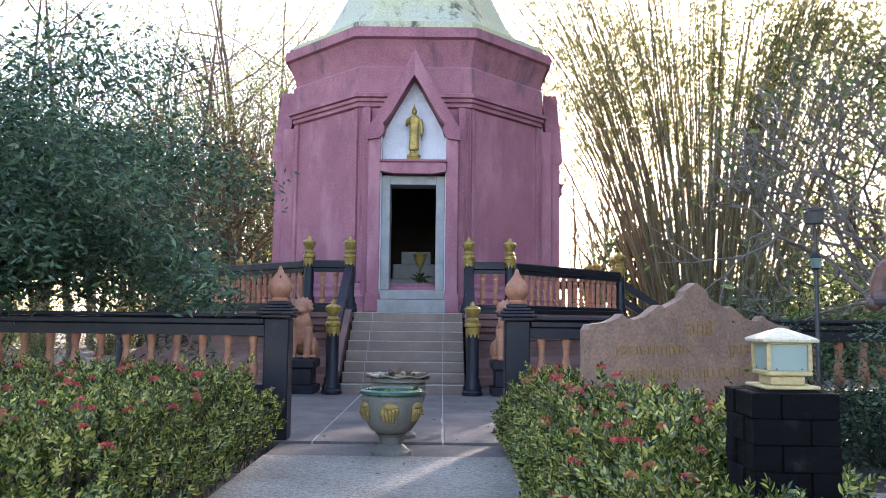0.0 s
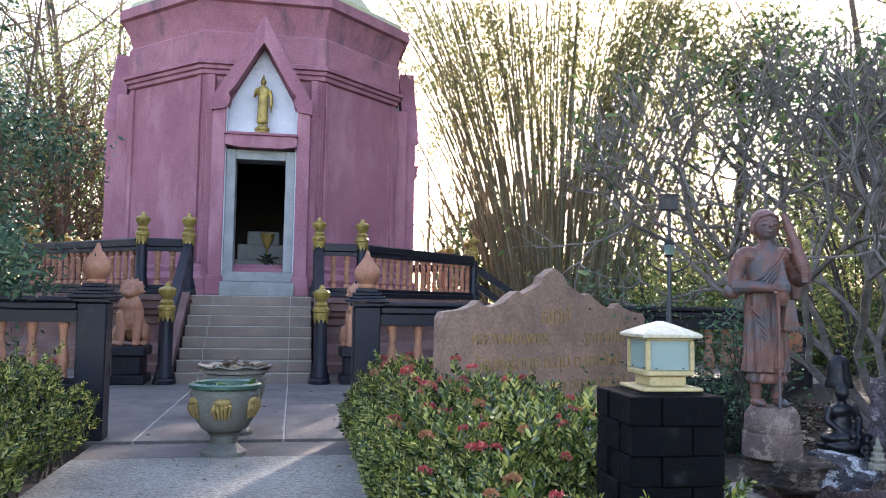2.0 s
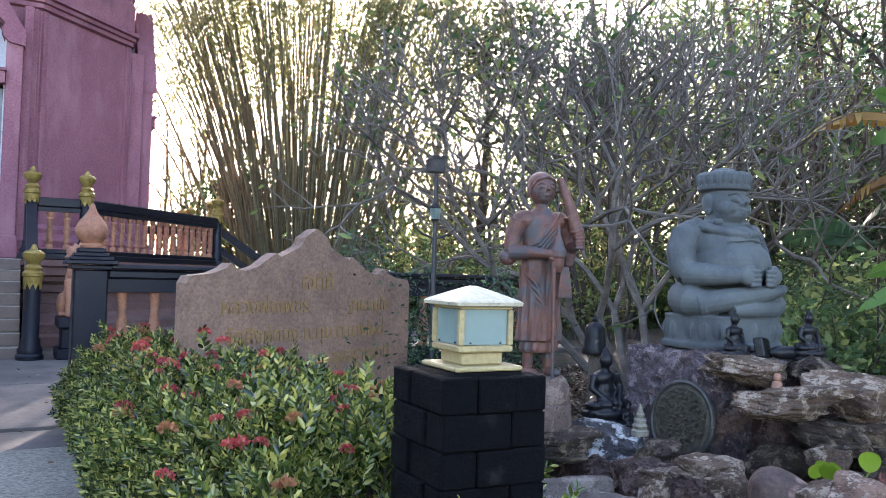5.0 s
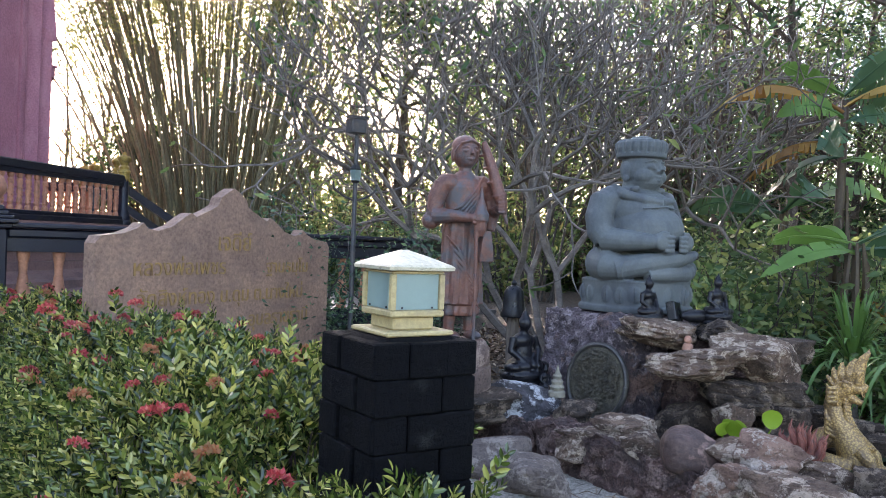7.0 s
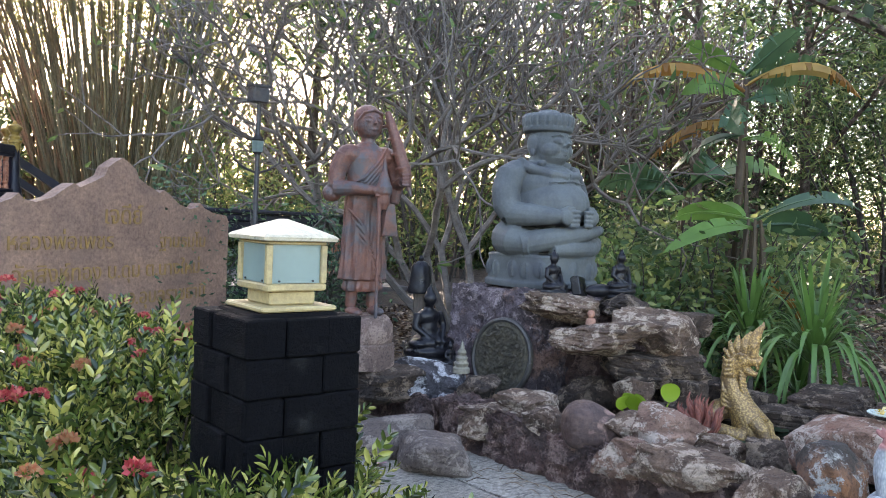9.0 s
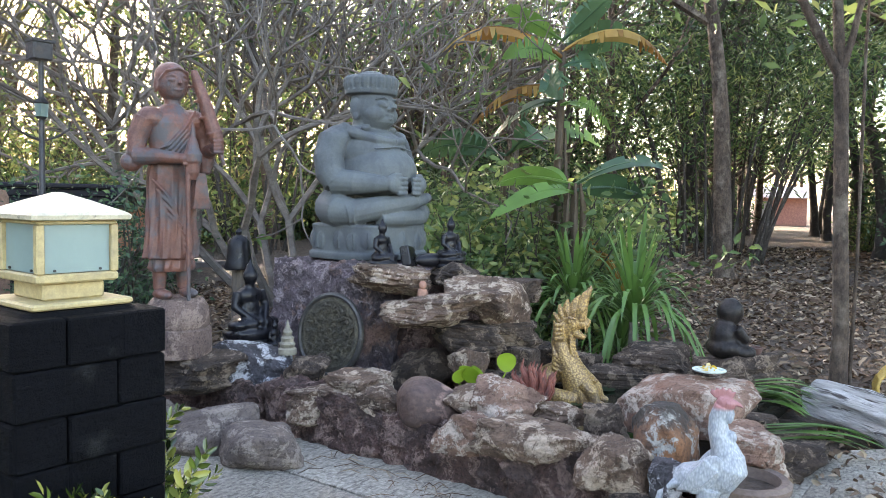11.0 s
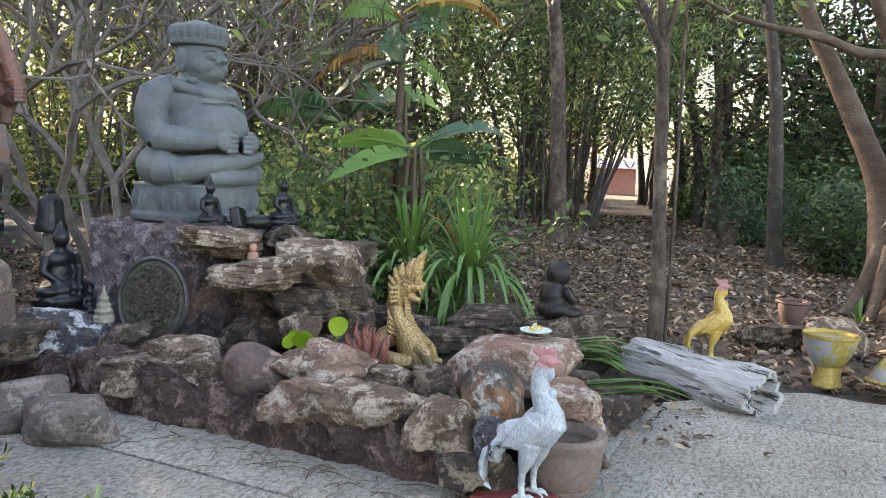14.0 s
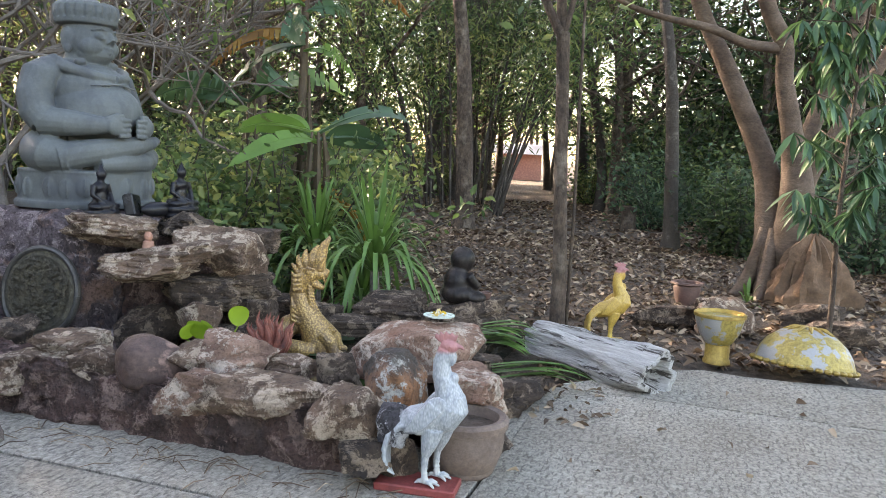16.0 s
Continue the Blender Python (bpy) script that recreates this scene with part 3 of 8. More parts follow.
CENTRE = pose(AX, CY, 0)
FRONT = 5                  # the side that looks towards -y
platform = thing("shrine_platform", "octagonal brown stone platform with moulded bands", "platform", CENTRE)
part("plinth", octagon([(5.15, 0.0), (5.15, 0.16), (5.02, 0.20), (5.02, 0.34), (4.90, 0.38), (4.78, 0.46)]), STONE_PINK, platform, smooth=0)
part("wall", octagon([(4.78, 0.46), (4.70, 0.52), (4.70, 0.66), (4.64, 0.68), (4.64, 0.84), (4.70, 0.86), (4.70, 0.98)]), STONE_PINK, platform, smooth=0)
part("moulding", octagon([(4.70, 0.98), (4.80, 1.03), (4.80, 1.10), (4.90, 1.13), (4.90, 1.25), (4.97, 1.28), (4.97, 1.372), (0.02, 1.376)]), STONE_PINK, platform, smooth=0)

shrine = thing("shrine", "octagonal mauve-pink shrine with moulded cornice and pale dome", "shrine", CENTRE)
part("plinth", octagon([(3.45, 1.37), (3.45, 1.56), (3.36, 1.60), (3.36, 1.72), (3.24, 1.78), (3.14, 1.86), (3.14, 1.94), (3.02, 2.0), (2.95, 2.03)]), PINK, shrine, smooth=0)
body = part("wall", octagon([(2.95, 2.03), (2.95, 5.93)], skip={(0, FRONT)}), PINK, shrine, smooth=0)
front = Build()
hw = 2.95 * math.tan(math.pi / 8)
front.box(-hw, -0.52, -2.95, -2.70, 2.03, 5.93).box(0.52, hw, -2.95, -2.70, 2.03, 5.93).box(-0.52, 0.52, -2.95, -2.70, 4.15, 5.93)
part("front_wall", front, PINK, shrine, smooth=0)
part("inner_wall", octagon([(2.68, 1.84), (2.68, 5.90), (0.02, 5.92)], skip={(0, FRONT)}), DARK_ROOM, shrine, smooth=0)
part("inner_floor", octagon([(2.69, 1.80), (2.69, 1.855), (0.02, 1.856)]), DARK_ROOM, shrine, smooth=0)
part("lower_cornice", octagon([(2.95, 5.90), (3.02, 5.93), (3.02, 6.01), (3.07, 6.03), (3.07, 6.10), (3.13, 6.12), (3.13, 6.20), (3.03, 6.235)]), PINK, shrine, smooth=0)
part("frieze", octagon([(3.03, 6.235), (3.03, 6.79), (3.0, 6.82)]), PINK_OLD, shrine, smooth=0)
part("upper_cornice", octagon([(3.0, 6.82), (2.97, 6.86), (2.99, 6.95), (3.04, 7.10), (3.10, 7.27), (3.16, 7.40), (3.24, 7.44), (3.24, 7.66), (3.12, 7.68)]), PINK_OLD, shrine, smooth=0)
part("dome_base", octagon([(3.12, 7.67), (3.05, 7.70), (3.05, 7.86), (2.80, 7.90)]), DOME, shrine, "stained yellow dome base", smooth=0)
dome_profile = [(2.80, 7.90), (2.62, 8.0), (2.40, 8.2), (2.16, 8.55), (1.95, 9.0), (1.68, 9.6), (1.46, 10.3), (1.05, 10.9), (0.6, 11.2), (0.45, 11.5), (0.25, 12.4), (0.03, 13.6)]
part("dome", octagon(dome_profile), DOME, shrine, "pale yellow-green bell dome", smooth=0)
k8 = 1 / math.cos(math.pi / 8)
for j in range(8):
    a = math.pi * (2 * j + 1) / 8
    for s in (-1, 1):
        p = Vector((2.95 * k8 * math.cos(a), 2.95 * k8 * math.sin(a), 0)) + Vector((-math.sin(a + s * math.pi / 8 * 1.0), math.cos(a + s * math.pi / 8), 0)) * s * 0.085
        face = a + s * math.pi / 8
        mm = Matrix.Translation(p) @ Matrix.Rotation(face - math.pi / 2 + math.pi, 4, "Z")
        part("pilaster", Build().box(-0.055, 0.055, -0.06, 0.05, 2.03, 5.90, None, 0.012), PINK, shrine, smooth=0, at=mm)


def porch(parent, front_side):
    """A gabled door surround on one side, built towards -y."""
    y0, y1 = -3.50, -2.92
    for s in (-1, 1):
        part("jamb", Build().box(s * 0.83 - 0.13, s * 0.83 + 0.13, y0, y1, 1.40, 5.22, None, 0.015), PINK, parent, smooth=0)
        part("jamb_strip", Build().box(s * 1.03 - 0.075, s * 1.03 + 0.075, y0 + 0.22, y1, 1.40, 5.85, None, 0.015), PINK, parent, smooth=0)
        part("jamb_base", Build().box(s * 0.83 - 0.17, s * 0.83 + 0.17, y0 - 0.05, y1, 1.38, 1.78, None, 0.02), PINK, parent, smooth=0)
        part("white_reveal", Build().box(s * 0.69 - 0.012, s * 0.69 + 0.012, y0 + 0.06, y0 + 0.30, 1.86, 5.2), WHITE_PAINT, parent, smooth=0)
    hood = [(-0.70, 4.38)] + [(0.70 * math.sin(t), 4.56 + 0.07 * math.cos(t * 1.0)) for t in (-1.57, -1.0, -0.5, 0, 0.5, 1.0, 1.57)] + [(0.70, 4.38), (0.42, 4.33), (-0.42, 4.33)]
    part("hood", Build().prism(hood, y0 - 0.10, y0 + 0.40), PINK, parent, smooth=0)
    part("hood_ledge", Build().box(-0.72, 0.72, y0 - 0.14, y0 + 0.38, 4.575, 4.63, None, 0.01), PINK, parent, smooth=0)
    part("niche_back", Build().prism([(-0.70, 4.60), (0.70, 4.60), (0.70, 5.2), (0.42, 5.72), (0.0, 6.45), (-0.42, 5.72), (-0.70, 5.2)], y0 + 0.32, y0 + 0.38), WHITE_PAINT, parent, "white niche wall", smooth=0)
    half = [(0.98, 5.06), (1.0, 5.30), (0.80, 5.62), (0.56, 6.02), (0.32, 6.44), (0.12, 6.82), (0.0, 7.06)]
    inner = [(0.0, 6.48), (0.12, 6.30), (0.33, 5.93), (0.52, 5.60), (0.66, 5.42), (0.62, 5.30), (0.66, 5.18), (0.74, 5.10)]
    for s in (-1, 1):
        pts = [(s * x, z) for x, z in half + inner]
        part("bargeboard", Build().prism(pts if s < 0 else pts[::-1], y0 - 0.06, y0 + 0.30), PINK, parent, smooth=0)
    part("gable_roof", Build().prism([(-0.72, 5.25), (0.72, 5.25), (0.35, 5.95), (0.0, 6.62), (-0.35, 5.95)], y0 + 0.385, -2.9), PINK, parent, smooth=0)
    if front_side:
        for s in (-1, 1):
            part("door_jamb", Build().box(s * 0.585 - 0.095, s * 0.585 + 0.095, y0 + 0.12, y1 + 0.1, 1.86, 4.32, None, 0.012), GREY_FRAME, parent, "pale grey stone door jamb", smooth=0)
        part("door_head", Build().box(-0.49, 0.49, y0 + 0.122, y1 + 0.1, 4.12, 4.32, None, 0.012), GREY_FRAME, parent, "pale grey stone door head", smooth=0)
        part("sill", Build().box(-0.70, 0.70, y0 - 0.02, y1 + 0.3, 1.66, 1.855, None, 0.012), GREY_FRAME, parent, "grey stone sill", smooth=0)
        part("threshold", Build().box(-0.72, 0.72, y0 - 0.10, y1 + 0.3, 1.378, 1.655, None, 0.012), GREY_FRAME, parent, "grey stone threshold step", smooth=0)
    else:
        part("false_door", Build().box(-0.68, 0.68, y0 + 0.20, y1, 1.40, 4.34), PINK, parent, smooth=0)


for turn, is_front in ((0, True), (90, False), (-90, False), (180, False)):
    p = thing("porch", "", "", pose(0, 0, 0, 0, 0, turn))
    p.parent = shrine
    for key in ("label", "category"):
        if key in p:
            del p[key]
    porch(p, is_front)

altar = thing("altar", "dim stepped altar inside the shrine door", "altar", pose(AX, CY - 1.35, 1.858))
part("tier", Build().box(-0.75, 0.75, -0.15, 0.9, 0, 0.34, None, 0.02), GREY_FRAME, altar, smooth=0)
part("tier", Build().box(-0.55, 0.55, 0.12, 0.9, 0.342, 0.70, None, 0.02), GREY_FRAME, altar, smooth=0)
part("tier", Build().box(-0.36, 0.36, 0.35, 0.9, 0.702, 1.02, None, 0.02), GREY_FRAME, altar, smooth=0)
stand = single("offering_stand", Build().lathe([(0.13, 0), (0.12, 0.03), (0.03, 0.10), (0.025, 0.50), (0.05, 0.56), (0.13, 0.74), (0.155, 0.86), (0.12, 0.86), (0.10, 0.78)], 16), GOLD,
               "tall gilded offering bowl on a slim dark stand", "bowl", pose(AX + 0.14, CY - 2.35, 1.858))
vase = thing("flower_vase", "dark leafy flower vase before the altar", "vase", pose(AX + 0.16, CY - 2.62, 1.858))
part("vase", Build().lathe([(0.05, 0), (0.08, 0.05), (0.09, 0.14), (0.05, 0.22), (0.06, 0.26)], 12), IRON, vase)
n = 60
part("foliage", mesh_arrays("foliage", *scatter(leaf_shape(0.16, 0.04), np.tile((0, 0, 0.26), (n, 1)) + rng.normal(size=(n, 3)) * (0.06, 0.06, 0.05), unit(n) * (1, 1, 0.5) + (0, 0, 0.35), rng.uniform(0.7, 1.2, n), rng.uniform(0, 6, n))), LEAF_DARK, vase)


# ---- stairs, newels and balustrades ----
RISE, TREAD, STEPS = 0.1716, 0.27, 8


def newel(name, top, radius, parent, at):
    """A dark turned post with a gilded collar and bud."""
    n = part(name, Build().lathe([(radius * 1.65, 0.0), (radius * 1.65, 0.07), (radius * 1.45, 0.10), (radius * 1.5, 0.15), (radius * 1.15, 0.22), (radius * 1.2, 0.27), (radius, 0.31), (radius, top - 0.50)], 16, cap=True), DARK_PAINT, parent, at=at)
    g = [(radius * 1.02, top - 0.54), (radius * 1.12, top - 0.50), (radius * 1.12, top - 0.44), (radius * 1.28, top - 0.42), (radius * 1.28, top - 0.38), (radius * 0.95, top - 0.35), (radius * 1.05, top - 0.31),
         (radius * 0.72, top - 0.27), (radius * 0.8, top - 0.24), (radius * 1.3, top - 0.17), (radius * 1.32, top - 0.12), (radius * 1.0, top - 0.085), (radius * 0.45, top - 0.07), (radius * 0.42, top - 0.045), (radius * 0.2, top)]
    part("capital", Build().lathe(g, 16), GOLD, n, "gilded lotus-bud capital")
    teeth = Build()
    for j in range(10):
        a = 2 * math.pi * j / 10
        teeth.prism([(-0.03, 0), (0.03, 0), (0, -0.075)], -0.008, 0.008, Matrix.Translation((radius * 1.04 * math.cos(a), radius * 1.04 * math.sin(a), top - 0.53)) @ Matrix.Rotation(a + math.pi / 2, 4, "Z"))
    part("collar", teeth, GOLD, n, "gilded leaf-tip collar", smooth=0)
    return n


def baluster_flat(h):
    """A pierced terracotta baluster, h high."""
    b = Build()
    w = 0.054
    zs = [0, 0.05, 0.08, 0.12, 0.15, h / 2 - 0.05, h / 2, h / 2 + 0.05, h - 0.15, h - 0.12, h - 0.08, h - 0.05, h]
    ws = [1.2, 1.2, 0.75, 1.15, 0.95, 0.85, 1.15, 0.85, 0.95, 1.15, 0.75, 1.2, 1.2]
    rings = [[(w * k * math.cos(math.pi * (j + 0.5) / 4), w * k * 0.8 * math.sin(math.pi * (j + 0.5) / 4), z) for j in range(8)] for z, k in zip(zs, ws)]
    b.loft(rings)
    for z in (0.17, 0.24, h / 2, h - 0.24, h - 0.17):
        b.lathe([(0.015, -0.010), (0.026, -0.006), (0.026, 0.006), (0.015, 0.010)], 8, Matrix.Translation((0, -0.042, z)) @ Matrix.Rotation(math.pi / 2, 4, "X"))
    return b.mesh("baluster", 0.6)


BAL_FLAT = baluster_flat(0.60)
BAL_FLAT.materials.append(TERRA)


def rail_run(parent, p, q, z, every=0.205, posts=True):
    """A level balustrade from p to q standing on height z."""
    p, q = Vector((*p, z)), Vector((*q, z))
    d = q - p
    L = d.length
    m = Matrix.Translation(p) @ Matrix.Rotation(math.atan2(d.y, d.x), 4, "Z")
    part("top_rail", Build().box(0.09, L - 0.09, -0.09, 0.09, 0.845, 1.0, None, 0.02).box(0.09, L - 0.09, -0.065, 0.065, 0.775, 0.843), DARK_PAINT, parent, at=m, smooth=0)
    part("bottom_rail", Build().box(0.09, L - 0.09, -0.10, 0.10, 0.0, 0.10, None, 0.015).box(0.09, L - 0.09, -0.07, 0.07, 0.102, 0.17, None, 0.01), DARK_PAINT, parent, at=m, smooth=0)
    n = max(1, int((L - 0.3) / every))
    for i in range(n):
        part("baluster", BAL_FLAT, TERRA, parent, at=m @ Matrix.Translation((0.15 + (L - 0.3) * (i + 0.5) / n, 0, 0.172)))


def staircase(turn):
    m = CENTRE @ pose(0, 0, 0, 0, 0, turn)
    st = thing("staircase", "brown tiled steps with white joint lines and dark handrails", "stairs", m, kind="structure" if turn else "")
    for i in range(STEPS):
        y = -6.90 + TREAD * i
        z = RISE * i
        part("step", Build().box(-1.04, 1.04, y, -4.75, z, z + RISE, None, 0.006), STAIR_TILE, st, smooth=0)
        part("nosing", Build().box(-1.042, 1.042, y - 0.004, y + 0.012, z + RISE - 0.012, z + RISE + 0.003), GROUT, st, "white joint line", smooth=0)
        for x in (-0.68, 0.67):
            part("joint", Build().box(x - 0.005, x + 0.005, y - 0.003, y + TREAD, z + 0.001, z + RISE + 0.002), GROUT, st, "white joint line", smooth=0)
    for s in (-1, 1):
        x = s * 1.16
        part("string_wall", Build().prism([(-7.0, 0.0), (-4.75, 0.0), (-4.75, 1.55), (-7.0, 0.22)], -0.07, 0.07), STONE_PINK, st, smooth=0, at=Matrix.Translation((x, 0, 0)) @ Matrix.Rotation(math.pi / 2, 4, "Z"))
        rail = [(-6.92, 0.80), (-6.92, 0.99), (-4.86, 2.31), (-4.86, 2.12)]
        part("handrail", Build().prism(rail[::-1], -0.075, 0.075), DARK_PAINT, st, smooth=0, at=Matrix.Translation((x, 0, 0)) @ Matrix.Rotation(math.pi / 2, 4, "Z"))
        newel("lower_newel", 1.56, 0.105, st, Matrix.Translation((x, -7.0, 0.0)))
        newel("upper_newel", 1.48, 0.10, st, Matrix.Translation((x, -4.80, 1.374)))
    return st


for turn in (0, 90, -90):
    staircase(turn)

bal = thing("terrace_balustrade", "dark-railed balustrade with terracotta balusters round the platform", "balustrade", CENTRE)
A8 = 4.74
HW = A8 * math.tan(math.pi / 8)
corners = [Vector((A8 * k8 * math.cos(math.pi * (2 * j + 1) / 8), A8 * k8 * math.sin(math.pi * (2 * j + 1) / 8), 0)) for j in range(8)]
for c in corners:
    newel("corner_newel", 1.48, 0.10, bal, Matrix.Translation((c.x, c.y, 1.374)))
for j in range(8):
    a, b = corners[j], corners[(j + 1) % 8]
    mid = (a + b) / 2
    d = (b - a).normalized()
    if j % 2 == 1 and j != 1:
        rail_run(bal, (a.x, a.y), (mid - d * 1.16).xy, 1.376)
        rail_run(bal, (mid + d * 1.16).xy, (b.x, b.y), 1.376)
    else:
        rail_run(bal, (a.x, a.y), (b.x, b.y), 1.376)


# ---- front fence ----
def turned_baluster(h):
    return Build().lathe([(0.05, 0), (0.05, 0.03), (0.038, 0.05), (0.055, 0.10), (0.062, 0.16), (0.045, 0.24), (0.032, 0.33), (0.036, 0.40), (0.046, h - 0.05), (0.05, h - 0.03), (0.05, h)], 12).mesh("baluster", 0.7)


BAL_TURNED = turned_baluster(0.50)
BAL_TURNED.materials.append(TERRA)


def gate_post(parent, x, y):
    m = Matrix.Translation((x, y, 0))
    p = part("post", Build().box(-0.13, 0.13, -0.13, 0.13, 0.0, 1.26, None, 0.012), DARK_PAINT, parent, at=m, smooth=0)
    cap = Build()
    for i, (w, z0, z1) in enumerate(((0.16, 1.262, 1.30), (0.20, 1.302, 1.335), (0.17, 1.337, 1.365), (0.135, 1.367, 1.40), (0.105, 1.402, 1.44))):
        cap.box(-w, w, -w, w, z0, z1, None, 0.008)
    part("cap", cap, DARK_PAINT, p, smooth=0)
    part("finial", Build().lathe([(0.085, 1.442), (0.09, 1.46), (0.075, 1.48), (0.10, 1.51), (0.128, 1.555), (0.13, 1.60), (0.11, 1.65), (0.07, 1.70), (0.035, 1.75), (0.012, 1.815)], 18), TERRA, p, "terracotta lotus-bud finial")


def fence_run(parent, p, q):
    p, q = Vector((*p, 0)), Vector((*q, 0))
    d = q - p
    L = d.length
    m = Matrix.Translation(p) @ Matrix.Rotation(math.atan2(d.y, d.x), 4, "Z")
    part("top_rail", Build().box(0, L, -0.12, 0.12, 1.19, 1.265, None, 0.015).box(0, L, -0.15, 0.15, 1.267, 1.31, None, 0.012).box(0, L, -0.09, 0.09, 1.08, 1.188), DARK_PAINT, parent, at=m, smooth=0)
    part("base_wall", Build().box(0, L, -0.13, 0.13, 0.0, 0.52, None, 0.015).box(0, L, -0.10, 0.10, 0.522, 0.575), DARK_PAINT, parent, at=m, smooth=0)
    n = int(L / 0.26)
    for i in range(n):
        part("baluster", BAL_TURNED, TERRA, parent, at=m @ Matrix.Translation(((i + 0.5) * L / n, 0, 0.577)))


fence_l = thing("boundary_fence", "black-railed fence with turned terracotta balusters beside the gateway", "fence")
gate_post(fence_l, -1.69, 8.45)
fence_run(fence_l, (-8.5, 8.45), (-1.82, 8.45))
fence_r = thing("boundary_fence", "black-railed terracotta baluster fence behind the sign slab", "fence")
gate_post(fence_r, 0.82, 8.50)
fence_run(fence_r, (0.95, 8.50), (4.62, 8.50))
fence_run(fence_r, (4.72, 8.62), (8.90, 13.30))
part("post", Build().box(-0.13, 0.13, -0.13, 0.13, -0.08, 1.33, None, 0.012), DARK_PAINT, fence_r, at=Matrix.Translation((8.98, 13.39, 0)), smooth=0)


# ---- lamp on its brick pier ----
def brick_mesh(l, w, h):
    me = Build().box(-l / 2, l / 2, -w / 2, w / 2, 0, h + 0.003, None, 0.004).mesh("brick")
    me.materials.append(BLACK_BRICK)
    return me


pier = thing("lamp_pier", "square pier of black-painted bricks beside the hedge", "pier", pose(1.405, 3.30, 0, 0, 0, -2))
part("core", Build().box(-0.152, 0.152, -0.152, 0.152, 0, 0.985), BLACK_BRICK, pier, smooth=0)
long_brick = brick_mesh(0.216, 0.104, 0.095)
short_brick = brick_mesh(0.110, 0.104, 0.095)
for i in range(10):
    for k in range(4):
        flip = 1 if i % 2 else -1
        m = pose(0, 0, 0.101 * i, 0, 0, 90 * k)
        j = rnd.uniform(-0.007, 0.007)
        part("brick", long_brick, BLACK_BRICK, pier, at=m @ pose(flip * 0.055, -0.112 + j, 0, 0, 0, rnd.uniform(-0.6, 0.6)))
        part("brick", short_brick, BLACK_BRICK, pier, at=m @ pose(-flip * 0.112, -0.1125 - j, 0.0015, 0, 0, rnd.uniform(-0.8, 0.8)))
part("mortar_top", Build().box(-0.13, 0.13, -0.13, 0.13, 0.985, 1.016, None, 0.012), BLACK_BRICK, pier, smooth=0)

lamp = thing("pillar_lamp", "cream square pillar lamp with frosted aqua panes and white cap", "lamp", pose(1.415, 3.30, 1.018, 0, 0, -2))
part("base_plate", Build().box(-0.112, 0.112, -0.112, 0.112, 0, 0.014, None, 0.004), CREAM, lamp, smooth=0)
part("neck", Build().box(-0.068, 0.068, -0.068, 0.068, 0.0145, 0.052, None, 0.004), CREAM, lamp, smooth=0)
part("lower_ring", Build().box(-0.09, 0.09, -0.09, 0.09, 0.0525, 0.072, None, 0.004), CREAM, lamp, smooth=0)
part("upper_ring", Build().box(-0.088, 0.088, -0.088, 0.088, 0.176, 0.184, None, 0.003), CREAM, lamp, smooth=0)
for sx, sy in itertools.product((-1, 1), repeat=2):
    part("corner_post", Build().box(sx * 0.081 - 0.0085, sx * 0.081 + 0.0085, sy * 0.081 - 0.0085, sy * 0.081 + 0.0085, 0.0725, 0.1755, None, 0.002), CREAM, lamp, smooth=0)
for k in range(4):
    pane = part("pane", Build().box(-0.072, 0.072, -0.080, -0.076, 0.0735, 0.175), FROST, lamp, "frosted aqua glass pane", smooth=0, at=pose(0, 0, 0, 0, 0, 90 * k))
    for x in (-0.05, 0.05):
        part("screw", Build().lathe([(0.0028, 0), (0.0028, 0.004)], 8, Matrix.Translation((x, -0.081, 0.079)) @ Matrix.Rotation(math.pi / 2, 4, "X")), IRON, pane)
part("cap", Build().loft([[(-w, -w, z), (w, -w, z), (w, w, z), (-w, w, z)] for w, z in ((0.096, 0.1845), (0.108, 0.187), (0.110, 0.196), (0.103, 0.202), (0.05, 0.226), (0.008, 0.243))]), CREAM_TOP, lamp, "weathered white pyramid cap", smooth=0)


# ---- sign slab ----
SIGN = pose(1.18, 6.34, 0, 0, 0, math.degrees(math.atan2(0.98, 1.95)))
sign = thing("sign_slab", "brown stone name slab with scalloped top and gold lettering", "sign", SIGN)
L = 2.3
curve = [(0, 0.0), (0, 1.20), (0.03, 1.245), (0.20, 1.265), (0.30, 1.30), (0.345, 1.335), (0.38, 1.30), (0.46, 1.285), (0.58, 1.32), (0.68, 1.385), (0.735, 1.415), (0.78, 1.39), (0.90, 1.44), (0.98, 1.48),
         (1.01, 1.54), (1.08, 1.585), (1.13, 1.61)]
outline = curve + [(2 * 1.13 - x, z) for x, z in curve[-2::-1]]
outline = [(x * L / 2.26, z) for x, z in outline]
part("slab", Build().prism(outline[::-1], 0.0, 0.10), SIGN_STONE, sign, smooth=0)


def lettering(text, x, z, size, parent):
    c = bpy.data.curves.new("lettering", "FONT")
    c.body, c.size, c.extrude, c.align_x = text, size, 0.004, "CENTER"
    tmp = bpy.data.objects.new("lettering", c)
    scene.collection.objects.link(tmp)
    me = bpy.data.meshes.new_from_object(tmp.evaluated_get(bpy.context.evaluated_depsgraph_get()))
    scene.collection.objects.unlink(tmp)
    bpy.data.objects.remove(tmp)
    me.materials.clear()
    part("lettering", me, SIGN_GOLD, parent, "faded gold Thai lettering", at=pose(x, -0.003, z, 90, 0, 0))


